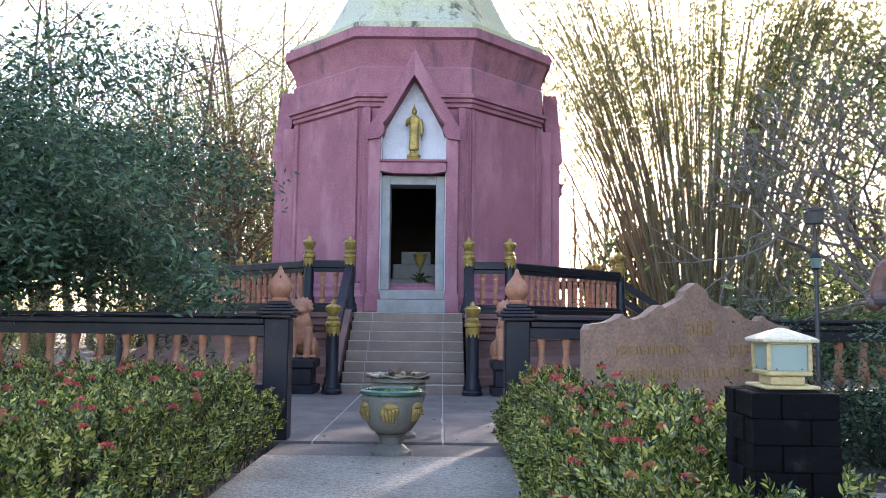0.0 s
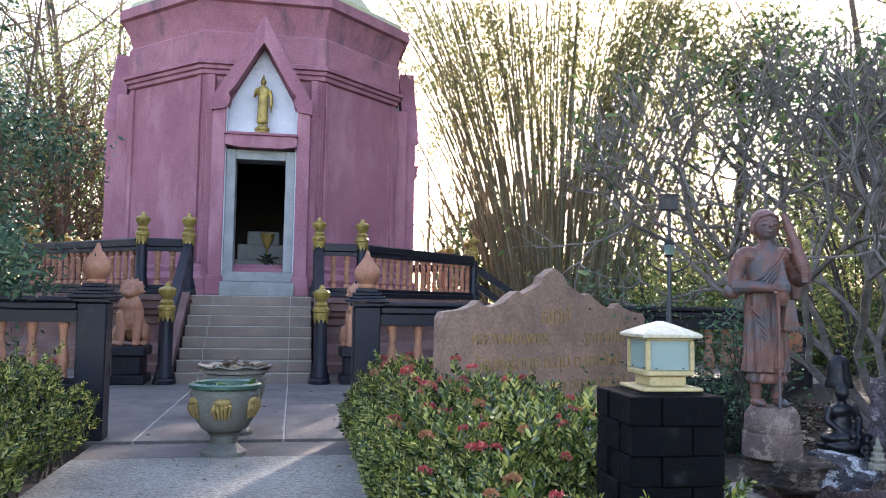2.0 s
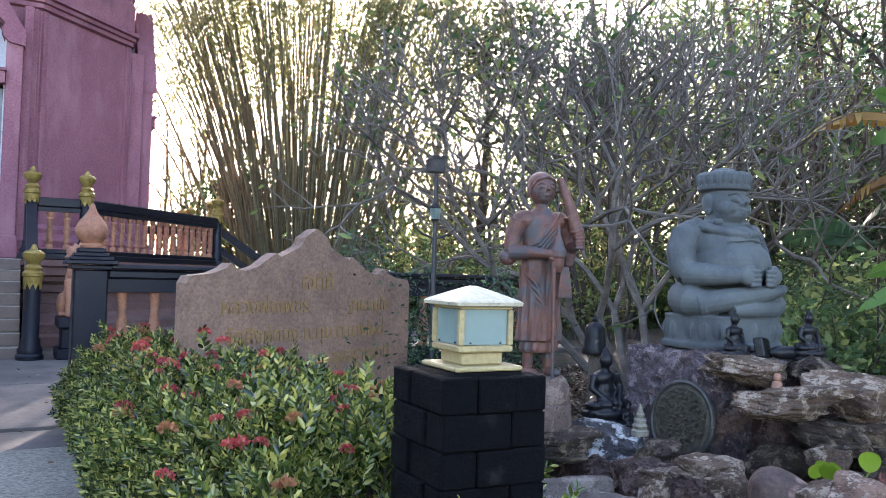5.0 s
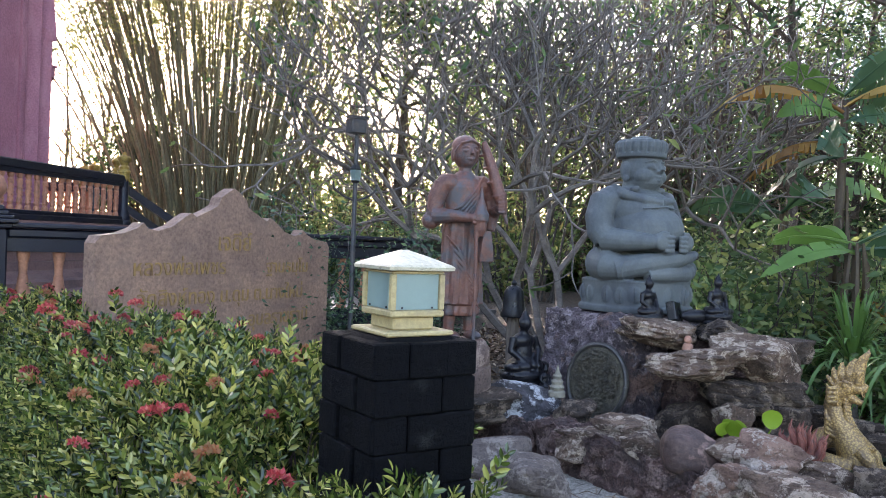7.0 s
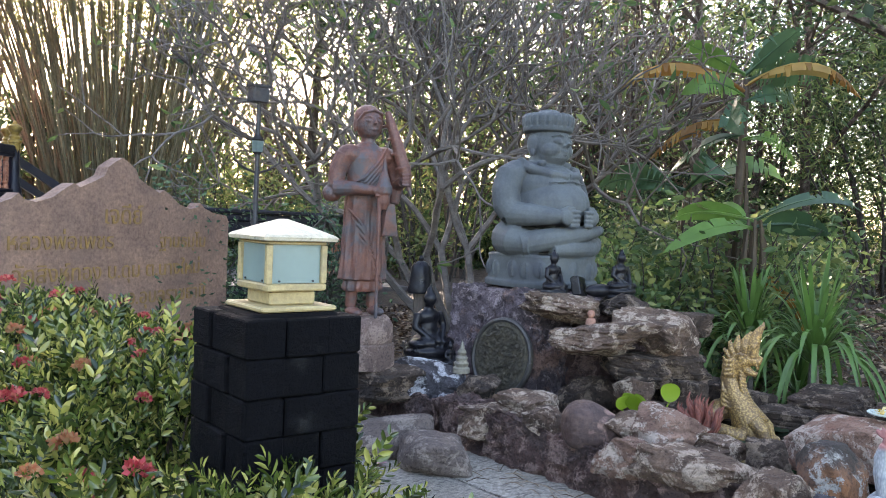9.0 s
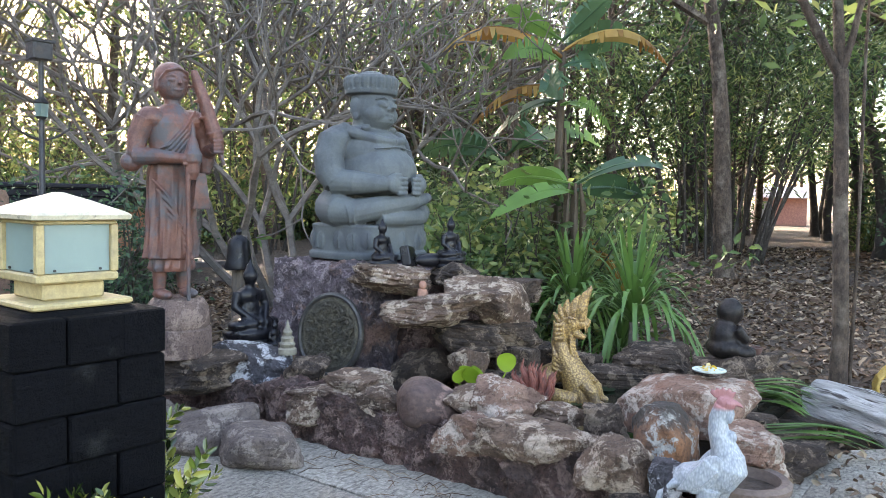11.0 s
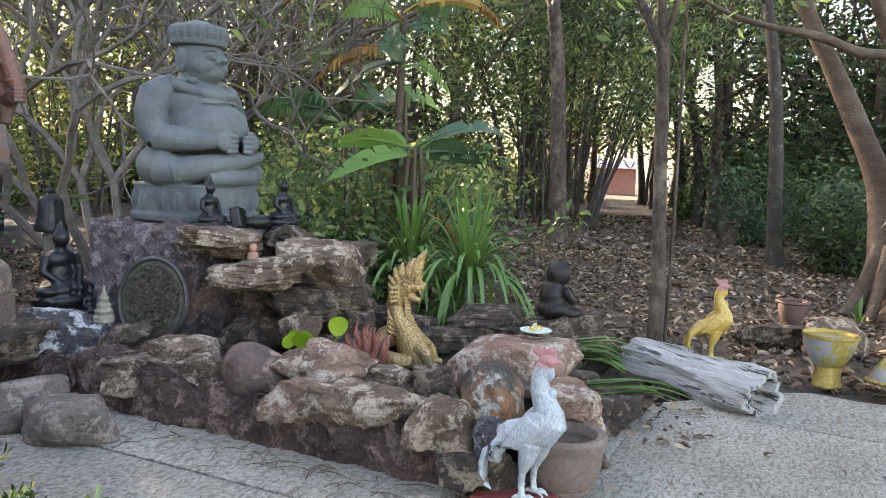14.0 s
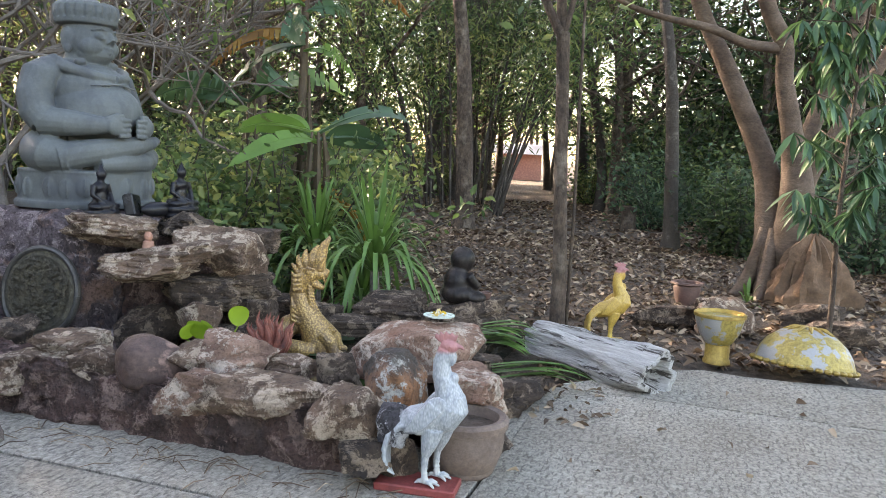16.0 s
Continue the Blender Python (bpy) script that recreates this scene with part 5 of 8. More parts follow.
# ---- rockery and pond ----
def rock_mesh(sx, sy, sz, seed, rough=0.36, layers=0.0, flat=0.35, sub=5):
    """A broken stone: rounded facets, chipped relief and, where asked, split layers."""
    bm = bmesh.new()
    bmesh.ops.create_icosphere(bm, subdivisions=sub, radius=1.0)
    r = random.Random(seed * 13 + 5)
    off = Vector((r.uniform(-50, 50), r.uniform(-50, 50), r.uniform(-50, 50)))
    cuts = [(Vector((r.gauss(0, 1), r.gauss(0, 1), r.gauss(0, 0.75))).normalized(), r.uniform(0.66, 0.98)) for _ in range(8)]
    cuts += [(Vector((r.gauss(0, 0.16), r.gauss(0, 0.16), 1)).normalized(), r.uniform(0.66, 0.82)), (Vector((r.gauss(0, 0.1), r.gauss(0, 0.1), -1)).normalized(), 0.85)]
    cuts += [(Vector((math.cos(a), math.sin(a), r.uniform(-0.3, 0.3))).normalized(), r.uniform(0.86, 1.0)) for a in (0.3, 1.6, 2.8, 4.1, 5.3)] + [(Vector((r.gauss(0, 0.5), r.gauss(0, 0.5), 1)).normalized(), r.uniform(0.70, 0.84))]
    sharp = 5.0 + 110.0 * max(flat, 0.0)
    d = np.array([c[0] / c[1] for c in cuts])
    u = np.array([v.co for v in bm.verts])
    q = np.clip(u @ d.T, 0, None)
    u = u / (np.sum(q ** sharp, axis=1) ** (1 / sharp))[:, None]
    for v, c in zip(bm.verts, u):
        p = Vector(c)
        dents = abs(noise.noise(p * 1.9 + off))
        p *= 1 + rough * (0.55 * noise.noise(p * 1.1 + off) - 1.1 * max(0.0, 0.13 - dents) + 0.26 * noise.noise(p * 3.6 + off) + 0.20 * (0.3 - abs(noise.noise(p * 8.0 + off))) + 0.10 * noise.noise(p * 19.0 + off))
        if layers:
            w = p.z * sz / 0.030 + 0.9 * noise.noise(Vector((p.x, p.y, 0)) * 1.3 + off)
            n = math.floor(w)
            k = 1 + layers * (3.2 * noise.noise(Vector((n * 7.13, seed * 0.77, p.x * 1.2))) + 1.4 * noise.noise(Vector((p.x * 3, p.y * 3, n * 5.1)))) - layers * 1.8 * max(0.0, 1 - (w - n) * 5)
            p.x *= k
            p.y *= k
        v.co = Vector((p.x * sx, p.y * sy, p.z * sz))
    me = bpy.data.meshes.new("rock")
    bm.to_mesh(me)
    bm.free()
    me.shade_smooth()
    me.set_sharp_from_angle(angle=0.45)
    return me


rock_count = itertools.count(1)


def rock(x, y, z, w, h, material=None, label="brown-grey weathered stone in the rockery", d=None, turn=0.0, rough=0.36, layers=0.0, name="rock", tilt=0.0, flat=0.35):
    """A stone about w wide and h high with its middle at (x, y, z)."""
    s = next(rock_count)
    me = rock_mesh(w * 0.555, (d or w * 0.8) * 0.58, h * 0.60, s, rough, layers, flat)
    return single(name, me, material or ROCK, label, "rock", pose(x, y, z, tilt, tilt * 0.6, turn), "rockery stones", smooth=0)


def rough_wall(name, x0, x1, y0, y1, z0, z1, material, label, seed, amp=0.035, lean=0.04):
    """A rough-cast mass with an uneven face and rounded top."""
    bm = bmesh.new()
    nx, ny, nz = max(3, int((x1 - x0) / 0.02)), max(3, int((y1 - y0) / 0.02)), max(3, int((z1 - z0) / 0.02))
    bmesh.ops.create_cube(bm, size=1.0)
    bmesh.ops.subdivide_edges(bm, edges=bm.edges[:], cuts=max(nx, ny, nz) if max(nx, ny, nz) < 66 else 66, use_grid_fill=True)
    off = Vector((seed * 3.7, seed * 1.3, 0))
    for v in bm.verts:
        u = v.co
        p = Vector((x0 + (u.x + 0.5) * (x1 - x0), y0 + (u.y + 0.5) * (y1 - y0), z0 + (u.z + 0.5) * (z1 - z0)))
        nrm = Vector((u.x if abs(u.x) > 0.49 else 0, u.y if abs(u.y) > 0.49 else 0, u.z if abs(u.z) > 0.49 else 0))
        if nrm.length:
            nrm.normalize()
        q = p + off
        a = amp * (noise.noise(q * 4) + 1.1 * (0.3 - abs(noise.noise(q * 8)) * 1.5) + 0.9 * (0.25 - abs(noise.noise(q * 17)) * 1.4) + 0.4 * noise.noise(q * 34))
        p += nrm * a - Vector((u.x, u.y, 0)) * lean * (u.z + 0.5)
        e = sum(1 for t in u if abs(t) > 0.47)
        if e >= 2:
            p -= Vector((u.x, u.y, u.z * 0.6)) * 0.03
        v.co = p
    me = bpy.data.meshes.new(name)
    bm.to_mesh(me)
    bm.free()
    me.shade_smooth()
    me.set_sharp_from_angle(angle=0.6)
    return single(name, me, material, label, "wall", kind="structure", smooth=0)


rough_wall("wall_pond", 3.34, 3.62, 2.80, 4.95, -0.06, 0.24, WALL_RED, "low red-brown rough-rendered pond wall", 1)
rough_wall("wall_pond_end", 3.36, 3.72, 4.9, 5.9, -0.06, 0.20, WALL_RED, "low red-brown rough-rendered wall under the standing statue", 2)
rough_wall("wall_pond_bed", 3.60, 4.25, 4.3, 5.7, -0.06, 0.12, WALL_RED, "rough-rendered rockery bed", 5)
rough_wall("wall_pillar", 4.10, 5.12, 4.80, 5.66, -0.06, PILLAR_TOP - 0.015, RUBBLE, "purple-grey rough-rendered pillar under the grey statue", 3, 0.028, 0.06)
rough_wall("wall_ledges", 4.42, 5.05, 4.42, 4.85, -0.06, 0.66, WALL_RED, "rough-rendered core behind the stone ledges", 4, 0.05, 0.10)
single("pond_water", Build().box(3.55, 6.1, 2.75, 4.6, -0.06, 0.06), WATER, "dark still pond water with floating leaves", "water", kind="structure", smooth=0)

rock(3.27, 5.36, 0.26, 0.46, 0.22, ROCK_DARK, "dark flat stone under the standing statue", 0.42, 20, layers=0.05)
rock(3.59, 5.17, 0.24, 0.37, 0.26, ROCK_SPECK, "speckled grey and white knobbly stone", 0.35, 10, 0.40)
rock(3.52, 4.93, 0.12, 0.22, 0.20, ROCK_SPECK, "small speckled grey and white stone", 0.2, 60, 0.40)
rock(3.70, 4.88, 0.23, 0.27, 0.21, ROCK_DARK, "dark brown angular stone before the round relief", 0.22, 30)
rock(3.62, 4.36, 0.28, 0.33, 0.12, ROCK, "flat brown-grey stone on the pond wall", 0.26, -60, layers=0.05)
rock(3.47, 4.52, 0.19, 0.35, 0.17, ROCK, "flat layered brown stone on the pond wall", 0.26, -70, layers=0.04)
rock(3.45, 4.12, 0.25, 0.20, 0.14, ROCK, "small brown-grey stone on the pond wall", 0.2, 15)
rock(3.46, 3.83, 0.30, 0.34, 0.25, ROCK_ROUND, "smooth rounded dark brown boulder on the pond wall", 0.27, -50, 0.10, flat=0.0)
rock(3.55, 3.66, 0.32, 0.21, 0.12, ROCK, "flat brown stone on the pond wall", 0.2, -40)
rock(3.60, 3.48, 0.32, 0.34, 0.21, ROCK_RED, "pale reddish angular stone on the pond wall", 0.25, -65, tilt=8)
rock(3.38, 3.52, 0.24, 0.26, 0.17, ROCK_RED, "reddish stone wedged in the pond wall", 0.2, -60)
rock(3.40, 3.19, 0.26, 0.43, 0.15, ROCK, "long flat grey-brown stone on the pond wall", 0.24, -75)
rock(3.74, 3.25, 0.28, 0.27, 0.10, ROCK, "thin flat stone on the pond wall", 0.2, -60, layers=0.05)
rock(3.72, 3.05, 0.28, 0.14, 0.19, ROCK_DARK, "dark upright stone on the pond rim", 0.18, 10)
rock(3.38, 2.84, 0.24, 0.25, 0.19, ROCK, "grey angular stone at the pond corner", 0.28, -50)
rock(3.66, 2.75, 0.32, 0.26, 0.25, ROCK_ORANGE, "rounded orange and lichen-white stone", 0.22, -30, 0.15)
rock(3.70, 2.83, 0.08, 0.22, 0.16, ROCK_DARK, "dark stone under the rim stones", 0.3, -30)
rock(4.15, 2.79, 0.33, 0.58, 0.27, ROCK_RED, "large pale pinkish boulder on the pond rim", 0.45, -70, 0.16)
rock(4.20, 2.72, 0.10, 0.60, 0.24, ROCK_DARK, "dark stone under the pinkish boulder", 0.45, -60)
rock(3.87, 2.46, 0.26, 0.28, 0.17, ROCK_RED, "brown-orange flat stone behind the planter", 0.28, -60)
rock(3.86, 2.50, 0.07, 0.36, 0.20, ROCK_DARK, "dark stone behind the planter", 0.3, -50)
rock(3.36, 2.62, 0.24, 0.13, 0.14, ROCK_SPECK, "small grey stone at the pond corner", 0.12, 0)
rock(3.40, 2.63, 0.09, 0.16, 0.20, ROCK_DARK, "small dark stone at the pond corner", 0.16, 0)
rock(3.28, 2.71, 0.11, 0.19, 0.14, ROCK_DARK, "small dark stone on the court at the wall's foot", 0.17, 40)
rock(4.32, 4.69, 0.75, 0.48, 0.18, ROCK, "flat layered ledge stone under black statuettes", 0.42, -48, layers=0.055, tilt=2)
rock(4.66, 4.51, 0.76, 0.31, 0.18, ROCK_DARK, "flat dark ledge stone beside the grey statue", 0.40, -30, layers=0.05, tilt=-3)
rock(4.15, 4.39, 0.60, 0.51, 0.20, ROCK, "jutting flat layered ledge stone", 0.40, -55, layers=0.06, tilt=-4)
rock(4.56, 4.16, 0.65, 0.45, 0.25, ROCK, "grey-brown angular ledge stone", 0.36, -40, tilt=8)
rock(4.34, 4.17, 0.45, 0.41, 0.17, ROCK_DARK, "brown layered ledge stone", 0.36, -50, layers=0.055, tilt=6)
rock(4.66, 4.08, 0.45, 0.37, 0.16, ROCK_DARK, "long dark layered stone in the cascade", 0.34, -45, layers=0.055, tilt=-5)
rock(4.16, 4.06, 0.34, 0.19, 0.19, ROCK, "grey knobbly stone in the cascade", 0.20, 0)
rock(4.62, 4.02, 0.28, 0.31, 0.24, ROCK_DARK, "dark stone wedged in the cascade", 0.30, -20)
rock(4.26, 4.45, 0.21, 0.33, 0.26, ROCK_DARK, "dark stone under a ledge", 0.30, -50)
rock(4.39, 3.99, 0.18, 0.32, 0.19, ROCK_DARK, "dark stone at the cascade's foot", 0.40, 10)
rock(5.00, 4.01, 0.24, 0.29, 0.22, ROCK_DARK, "dark stone beside the pond", 0.35, 20, layers=0.03)
rock(5.00, 4.23, 0.67, 0.22, 0.16, ROCK_DARK, "small dark stone behind the ledges", 0.30, 10)
rock(5.40, 3.66, 0.10, 0.72, 0.20, ROCK_DARK, "long dark stone along the pond's back", 0.25, -60, layers=0.04)
rock(5.62, 3.52, 0.22, 0.48, 0.18, ROCK_DARK, "dark flat stone along the pond's back", 0.3, -50, layers=0.05)
rock(5.35, 4.05, 0.12, 0.45, 0.24, ROCK_DARK, "dark stone at the pond's back", 0.3, -30)
rock(5.52, 3.02, 0.20, 0.52, 0.26, ROCK_DARK, "dark rough stone under the child statue", 0.45, -40, layers=0.05)
rock(5.15, 2.98, 0.10, 0.46, 0.2, ROCK_DARK, "dark stone at the pond's side", 0.3, -40)
rock(4.75, 2.75, 0.10, 0.42, 0.2, ROCK_DARK, "dark stone at the pond's side", 0.3, -70)
rock(4.55, 2.45, 0.05, 0.42, 0.16, ROCK_DARK, "low dark stone by the log", 0.3, -20)
rock(5.75, 2.80, 0.08, 0.30, 0.16, ROCK_DARK, "low dark stone by the child statue", 0.25, 0)
rock(2.98, 4.82, 0.085, 0.50, 0.20, BOULDER, "flat rounded grey boulder on the court", 0.34, -35, 0.16, flat=0.03, name="boulder")
rock(2.97, 4.47, 0.085, 0.38, 0.21, BOULDER, "flat-topped rounded grey boulder on the court", 0.30, -60, 0.16, flat=0.03, name="boulder")
rock(7.40, 1.77, 0.03, 0.64, 0.18, ROCK_DARK, "long low dark stone on the leaf litter", 0.25, -60)
rock(7.25, 1.36, 0.09, 0.56, 0.27, ROCK, "grey-brown stone on the leaf litter", 0.3, -40)
rock(7.65, 0.64, 0.08, 0.50, 0.26, ROCK_DARK, "dark stone on the leaf litter", 0.35, -70)
rock(7.30, 0.52, 0.04, 0.46, 0.20, ROCK_DARK, "flat stone beside the sapling", 0.3, -70)

monk_base = single("statue_pedestal", Build().lathe([(0.185, 0.0), (0.19, 0.02), (0.185, 0.15), (0.165, 0.16), (0.175, 0.18), (0.17, 0.27), (0.150, 0.305), (0.13, 0.325)], 26), PEDESTAL,
                   "weathered pink-brown round stone pedestal", "pedestal", pose(3.23, 5.42, 0.345))


def relief_disc():
    d = thing("relief_disc", "round dark carved relief with a metal rim, leaning", "relief", pose(4.015, 5.02, 0.17, 82, 0, -84) @ Matrix.Scale(1.1, 4))
    part("rim", Build().tube([(0.215 * math.cos(t), 0.225 * math.sin(t) + 0.21, 0) for t in (2 * math.pi * j / 40 for j in range(41))], 0.016, 8), METAL_RING, d)
    b = Build().lathe([(0.215, -0.03), (0.215, 0.0), (0.18, 0.012), (0.17, 0.006), (0.01, 0.012)], 32, Matrix.Translation((0, 0.21, 0)) @ Matrix.Diagonal((1, 1.045, 1, 1)))
    part("plate", b, PEBBLE, d)
    c = Build()
    q = random.Random(5)
    for i in range(170):
        t, r = q.uniform(0, 6.28), 0.165 * math.sqrt(q.random())
        x, y = r * math.cos(t), r * math.sin(t) + 0.21
        u = q.uniform(0, 6.28)
        c.tube([(x, y, 0.008), (x + 0.012 * math.cos(u), y + 0.012 * math.sin(u), 0.022), (x + 0.024 * math.cos(u + 0.8), y + 0.024 * math.sin(u + 0.8), 0.014)], [0.008, 0.008, 0.004], 5)
    part("carving", c, PEBBLE, d, "tangled dark carving")


relief_disc()

seated("black_statuette", "black seated statuette on a lotus base between statues", 0.53, pose(3.76, 5.43, 0.33, 0, 0, 0), BLACK_STATUE)
rock(3.74, 5.46, 0.20, 0.42, 0.30, ROCK_DARK, "dark flat stone under the black statuette", 0.4, 10)
seated("black_statuette", "small black seated statuette beside a larger one", 0.2, pose(3.80, 5.25, 0.30, 0, 0, 5), BLACK_STATUE)
rock(3.82, 5.22, 0.18, 0.3, 0.26, ROCK, "brown stone under a small statuette", 0.3, 10)
seated("black_statuette", "black seated statuette on the ledge below the grey statue", 0.33, pose(4.27, 4.80, 0.80, 0, 0, 5), BLACK_STATUE)
seated("black_statuette", "black seated statuette at the end of the ledge", 0.34, pose(4.72, 4.60, 0.81, 0, 0, -5), BLACK_STATUE)
dark_block = single("black_book_block", Build().box(-0.07, 0.07, -0.03, 0.03, 0, 0.13, None, 0.008), BLACK_STATUE, "small black carved block leaning among statuettes", "ornament", pose(4.45, 4.72, 0.82, -14, 8, 20), smooth=0)
single("black_reclining_figurine", Build().blob(0, 0, 0.045, 0.12, 0.05, 0.045).blob(0.09, 0, 0.08, 0.03, 0.03, 0.03), BLACK_STATUE, "small black reclining figurine among statuettes", "figurine", pose(4.58, 4.66, 0.815, 0, 0, -15))
single("stacked_stupa", Build().lathe([(0.055, 0), (0.055, 0.03), (0.04, 0.04), (0.048, 0.06), (0.035, 0.075), (0.04, 0.095), (0.025, 0.11), (0.03, 0.13), (0.015, 0.15), (0.003, 0.20)], 12), PALE_STONE, "small pale tiered stone stupa", "ornament", pose(3.70, 5.03, 0.33))
gn = single("tiny_figurine", Build().lathe([(0.03, 0), (0.034, 0.03), (0.028, 0.06), (0.015, 0.068)], 12).blob(0, 0, 0.088, 0.023, 0.023, 0.027), ORANGE_ROBE, "tiny pale orange seated figurine on a ledge stone", "figurine", pose(4.22, 4.44, 0.655))
bell = thing("black_bell", "black temple bell on a dark post behind statues", "bell", pose(4.42, 6.34, -0.05))
part("post", Build().lathe([(0.07, 0), (0.055, 0.1), (0.05, 0.74)], 10), WOOD_POST, bell)
part("bell", Build().lathe([(0.105, 0.74), (0.11, 0.76), (0.095, 0.80), (0.085, 0.88), (0.08, 0.95), (0.055, 0.985), (0.02, 1.0), (0.025, 1.02), (0.008, 1.045)], 18), BLACK_STATUE, bell)


def child_shape():
    b = Build()
    b.blob(0, 0.01, 0.07, 0.13, 0.11, 0.075)
    b.blob(0, 0.02, 0.14, 0.095, 0.085, 0.11)
    for s in (-1, 1):
        b.tube([(s * 0.085, 0.0, 0.20), (s * 0.10, -0.06, 0.13), (s * 0.03, -0.13, 0.11)], [0.035, 0.03, 0.025], 8)
        b.blob(s * 0.09, -0.06, 0.05, 0.07, 0.08, 0.045)
    b.blob(0, -0.02, 0.290, 0.080, 0.083, 0.086, seg=20)
    return b


sculpt(single("child_statue", child_shape(), CHILD_STATUE, "small dark bald-headed child statue seated on a rock", "statue", pose(5.50, 3.04, 0.305, 0, 0, 55), smooth=3), 0.008, 2)
single("clay_bowl", Build().lathe([(0.02, 0), (0.04, 0.02), (0.05, 0.06), (0.043, 0.06), (0.03, 0.03)], 14), CLAY_RED, "small clay bowl before the child statue", "bowl", pose(5.62, 2.90, 0.315))


def rooster_shape():
    """An upright game rooster 0.6 m tall, facing +x, its tail arching to the ground."""
    b = Build()
    z = 0.03
    b.tube([(-0.125, 0, 0.235), (-0.075, 0, 0.262), (-0.01, 0, 0.272), (0.045, 0, 0.30), (0.072, 0, 0.335), (0.072, 0, 0.375)], [0.036, 0.054, 0.064, 0.072, 0.068, 0.050], 22)
    b.tube([(0.066, 0, 0.35), (0.050, 0, 0.40), (0.030, 0, 0.45), (0.026, 0, 0.50), (0.040, 0, 0.545)], [0.060, 0.046, 0.037, 0.032, 0.029], 18)
    b.blob(0.052, 0, 0.556, 0.036, 0.026, 0.027)
    b.tube([(0.078, 0, 0.562), (0.098, 0, 0.557), (0.110, 0, 0.548)], [0.012, 0.008, 0.002], 8)
    comb = [(0.012, 0.572), (-0.006, 0.588), (0.0, 0.602), (0.016, 0.594), (0.014, 0.612), (0.032, 0.598), (0.036, 0.616), (0.050, 0.600), (0.060, 0.614), (0.068, 0.598), (0.084, 0.604), (0.078, 0.582)]
    b.prism(comb, -0.006, 0.006)
    b.blob(0.072, 0, 0.435, 0.022, 0.022, 0.027)
    for s in (-1, 1):
        b.blob(0.066, s * 0.012, 0.515, 0.015, 0.007, 0.030)
        b.blob(0.060, s * 0.024, 0.562, 0.006, 0.004, 0.006)
        e = Build().blob(0, 0, 0, 0.044, 0.016, 0.090, seg=18)
        for i in range(6):
            e.tube([(-0.028 + 0.011 * i, s * 0.013, 0.05), (-0.034 + 0.010 * i, s * 0.016, -0.03), (-0.03 + 0.006 * i, s * 0.010, -0.105 + 0.006 * i)], [0.005, 0.007, 0.004], 6)
        b.add(e.v, e.f, Matrix.Translation((-0.002, s * 0.066, 0.305)) @ Matrix.Rotation(0.62, 4, "Y"))
        q = 0.014 if s > 0 else -0.014
        b.tube([(0.025 + q, s * 0.034, 0.25), (0.015 + q, s * 0.040, 0.19), (0.004 + q, s * 0.040, 0.145)], [0.046, 0.032, 0.017], 14)
        b.tube([(0.004 + q, s * 0.040, 0.15), (q, s * 0.040, 0.09), (0.006 + q, s * 0.040, 0.012 + z)], [0.0145, 0.0115, 0.013], 10)
        for i in range(5):
            b.lathe([(0.010, -0.003), (0.0145, 0), (0.010, 0.003)], 10, Matrix.Translation((0.002 + q, s * 0.040, 0.06 + 0.018 * i)))
        for dx, dy in ((0.062, 0.0), (0.048, 0.030), (0.048, -0.030), (-0.034, 0.0)):
            b.tube([(0.006 + q, s * 0.040, 0.014 + z), (q + dx * 0.6, s * 0.040 + dy * 0.6, 0.016 + z), (q + dx, s * 0.040 + dy, 0.004 + z)], [0.010, 0.008, 0.004], 7)
    for i in range(11):
        y = (i - 5) * 0.008
        k = abs(i - 5)
        b.tube([(-0.055, y * 0.9, 0.292 - 0.006 * k), (-0.115, y, 0.278 - 0.007 * k), (-0.155, y * 1.2, 0.225 - 0.004 * k), (-0.168, y * 1.4, 0.15), (-0.160, y * 1.5, 0.085), (-0.140 + 0.004 * k, y * 1.6, 0.036 + 0.006 * k)], [0.012, 0.014, 0.013, 0.012, 0.010, 0.004], 8)
    return b


for label, x, y, turn, mat, plinth_mat in (("pale blue-white painted rooster statue on a red plinth", 3.355, 2.46, -84, ROOSTER_WHITE, RED_PLINTH), ("golden yellow painted rooster statue by the log", 6.35, 2.15, -70, ROOSTER_GOLD, OLD_GOLD)):
    r = single("rooster_statue", rooster_shape(), mat, label, "rooster statue", pose(x, y, 0.0 if x < 5 else -0.05, 0, 0, turn), smooth=3)
    sculpt(r, 0.0034, 1)
    single("statue_plinth", Build().box(-0.20, 0.11, -0.075, 0.075, 0, 0.031, None, 0.005), plinth_mat, "low painted plinth under a rooster statue", "plinth", pose(x, y, 0.0 if x < 5 else -0.03, 0, 0, turn), smooth=0)

planter = thing("planter", "grey-brown round clay planter with rolled rim on the court", "planter", pose(3.59, 2.40, 0.0) @ Matrix.Diagonal((1.06, 1.06, 0.93, 1)))
part("pot", Build().lathe([(0.112, 0.0), (0.120, 0.012), (0.120, 0.026), (0.126, 0.034), (0.145, 0.09), (0.152, 0.15), (0.150, 0.20)], 32), CLAY, planter)
part("rim", Build().lathe([(0.145, 0.20), (0.165, 0.205), (0.168, 0.235), (0.155, 0.25), (0.13, 0.245), (0.125, 0.19)], 26, cap=False), CLAY, planter)
part("soil", Build().lathe([(0.13, 0.20), (0.01, 0.21)], 16), SOIL, planter)
brown_pot = thing("clay_pot", "red-brown clay pot with wavy rim on leaf litter", "pot", pose(8.68, 1.69, -0.08) @ Matrix.Scale(0.88, 4))
part("pot", Build().lathe([(0.10, 0), (0.13, 0.08), (0.15, 0.18), (0.145, 0.22)], 20), CLAY_RED, brown_pot)
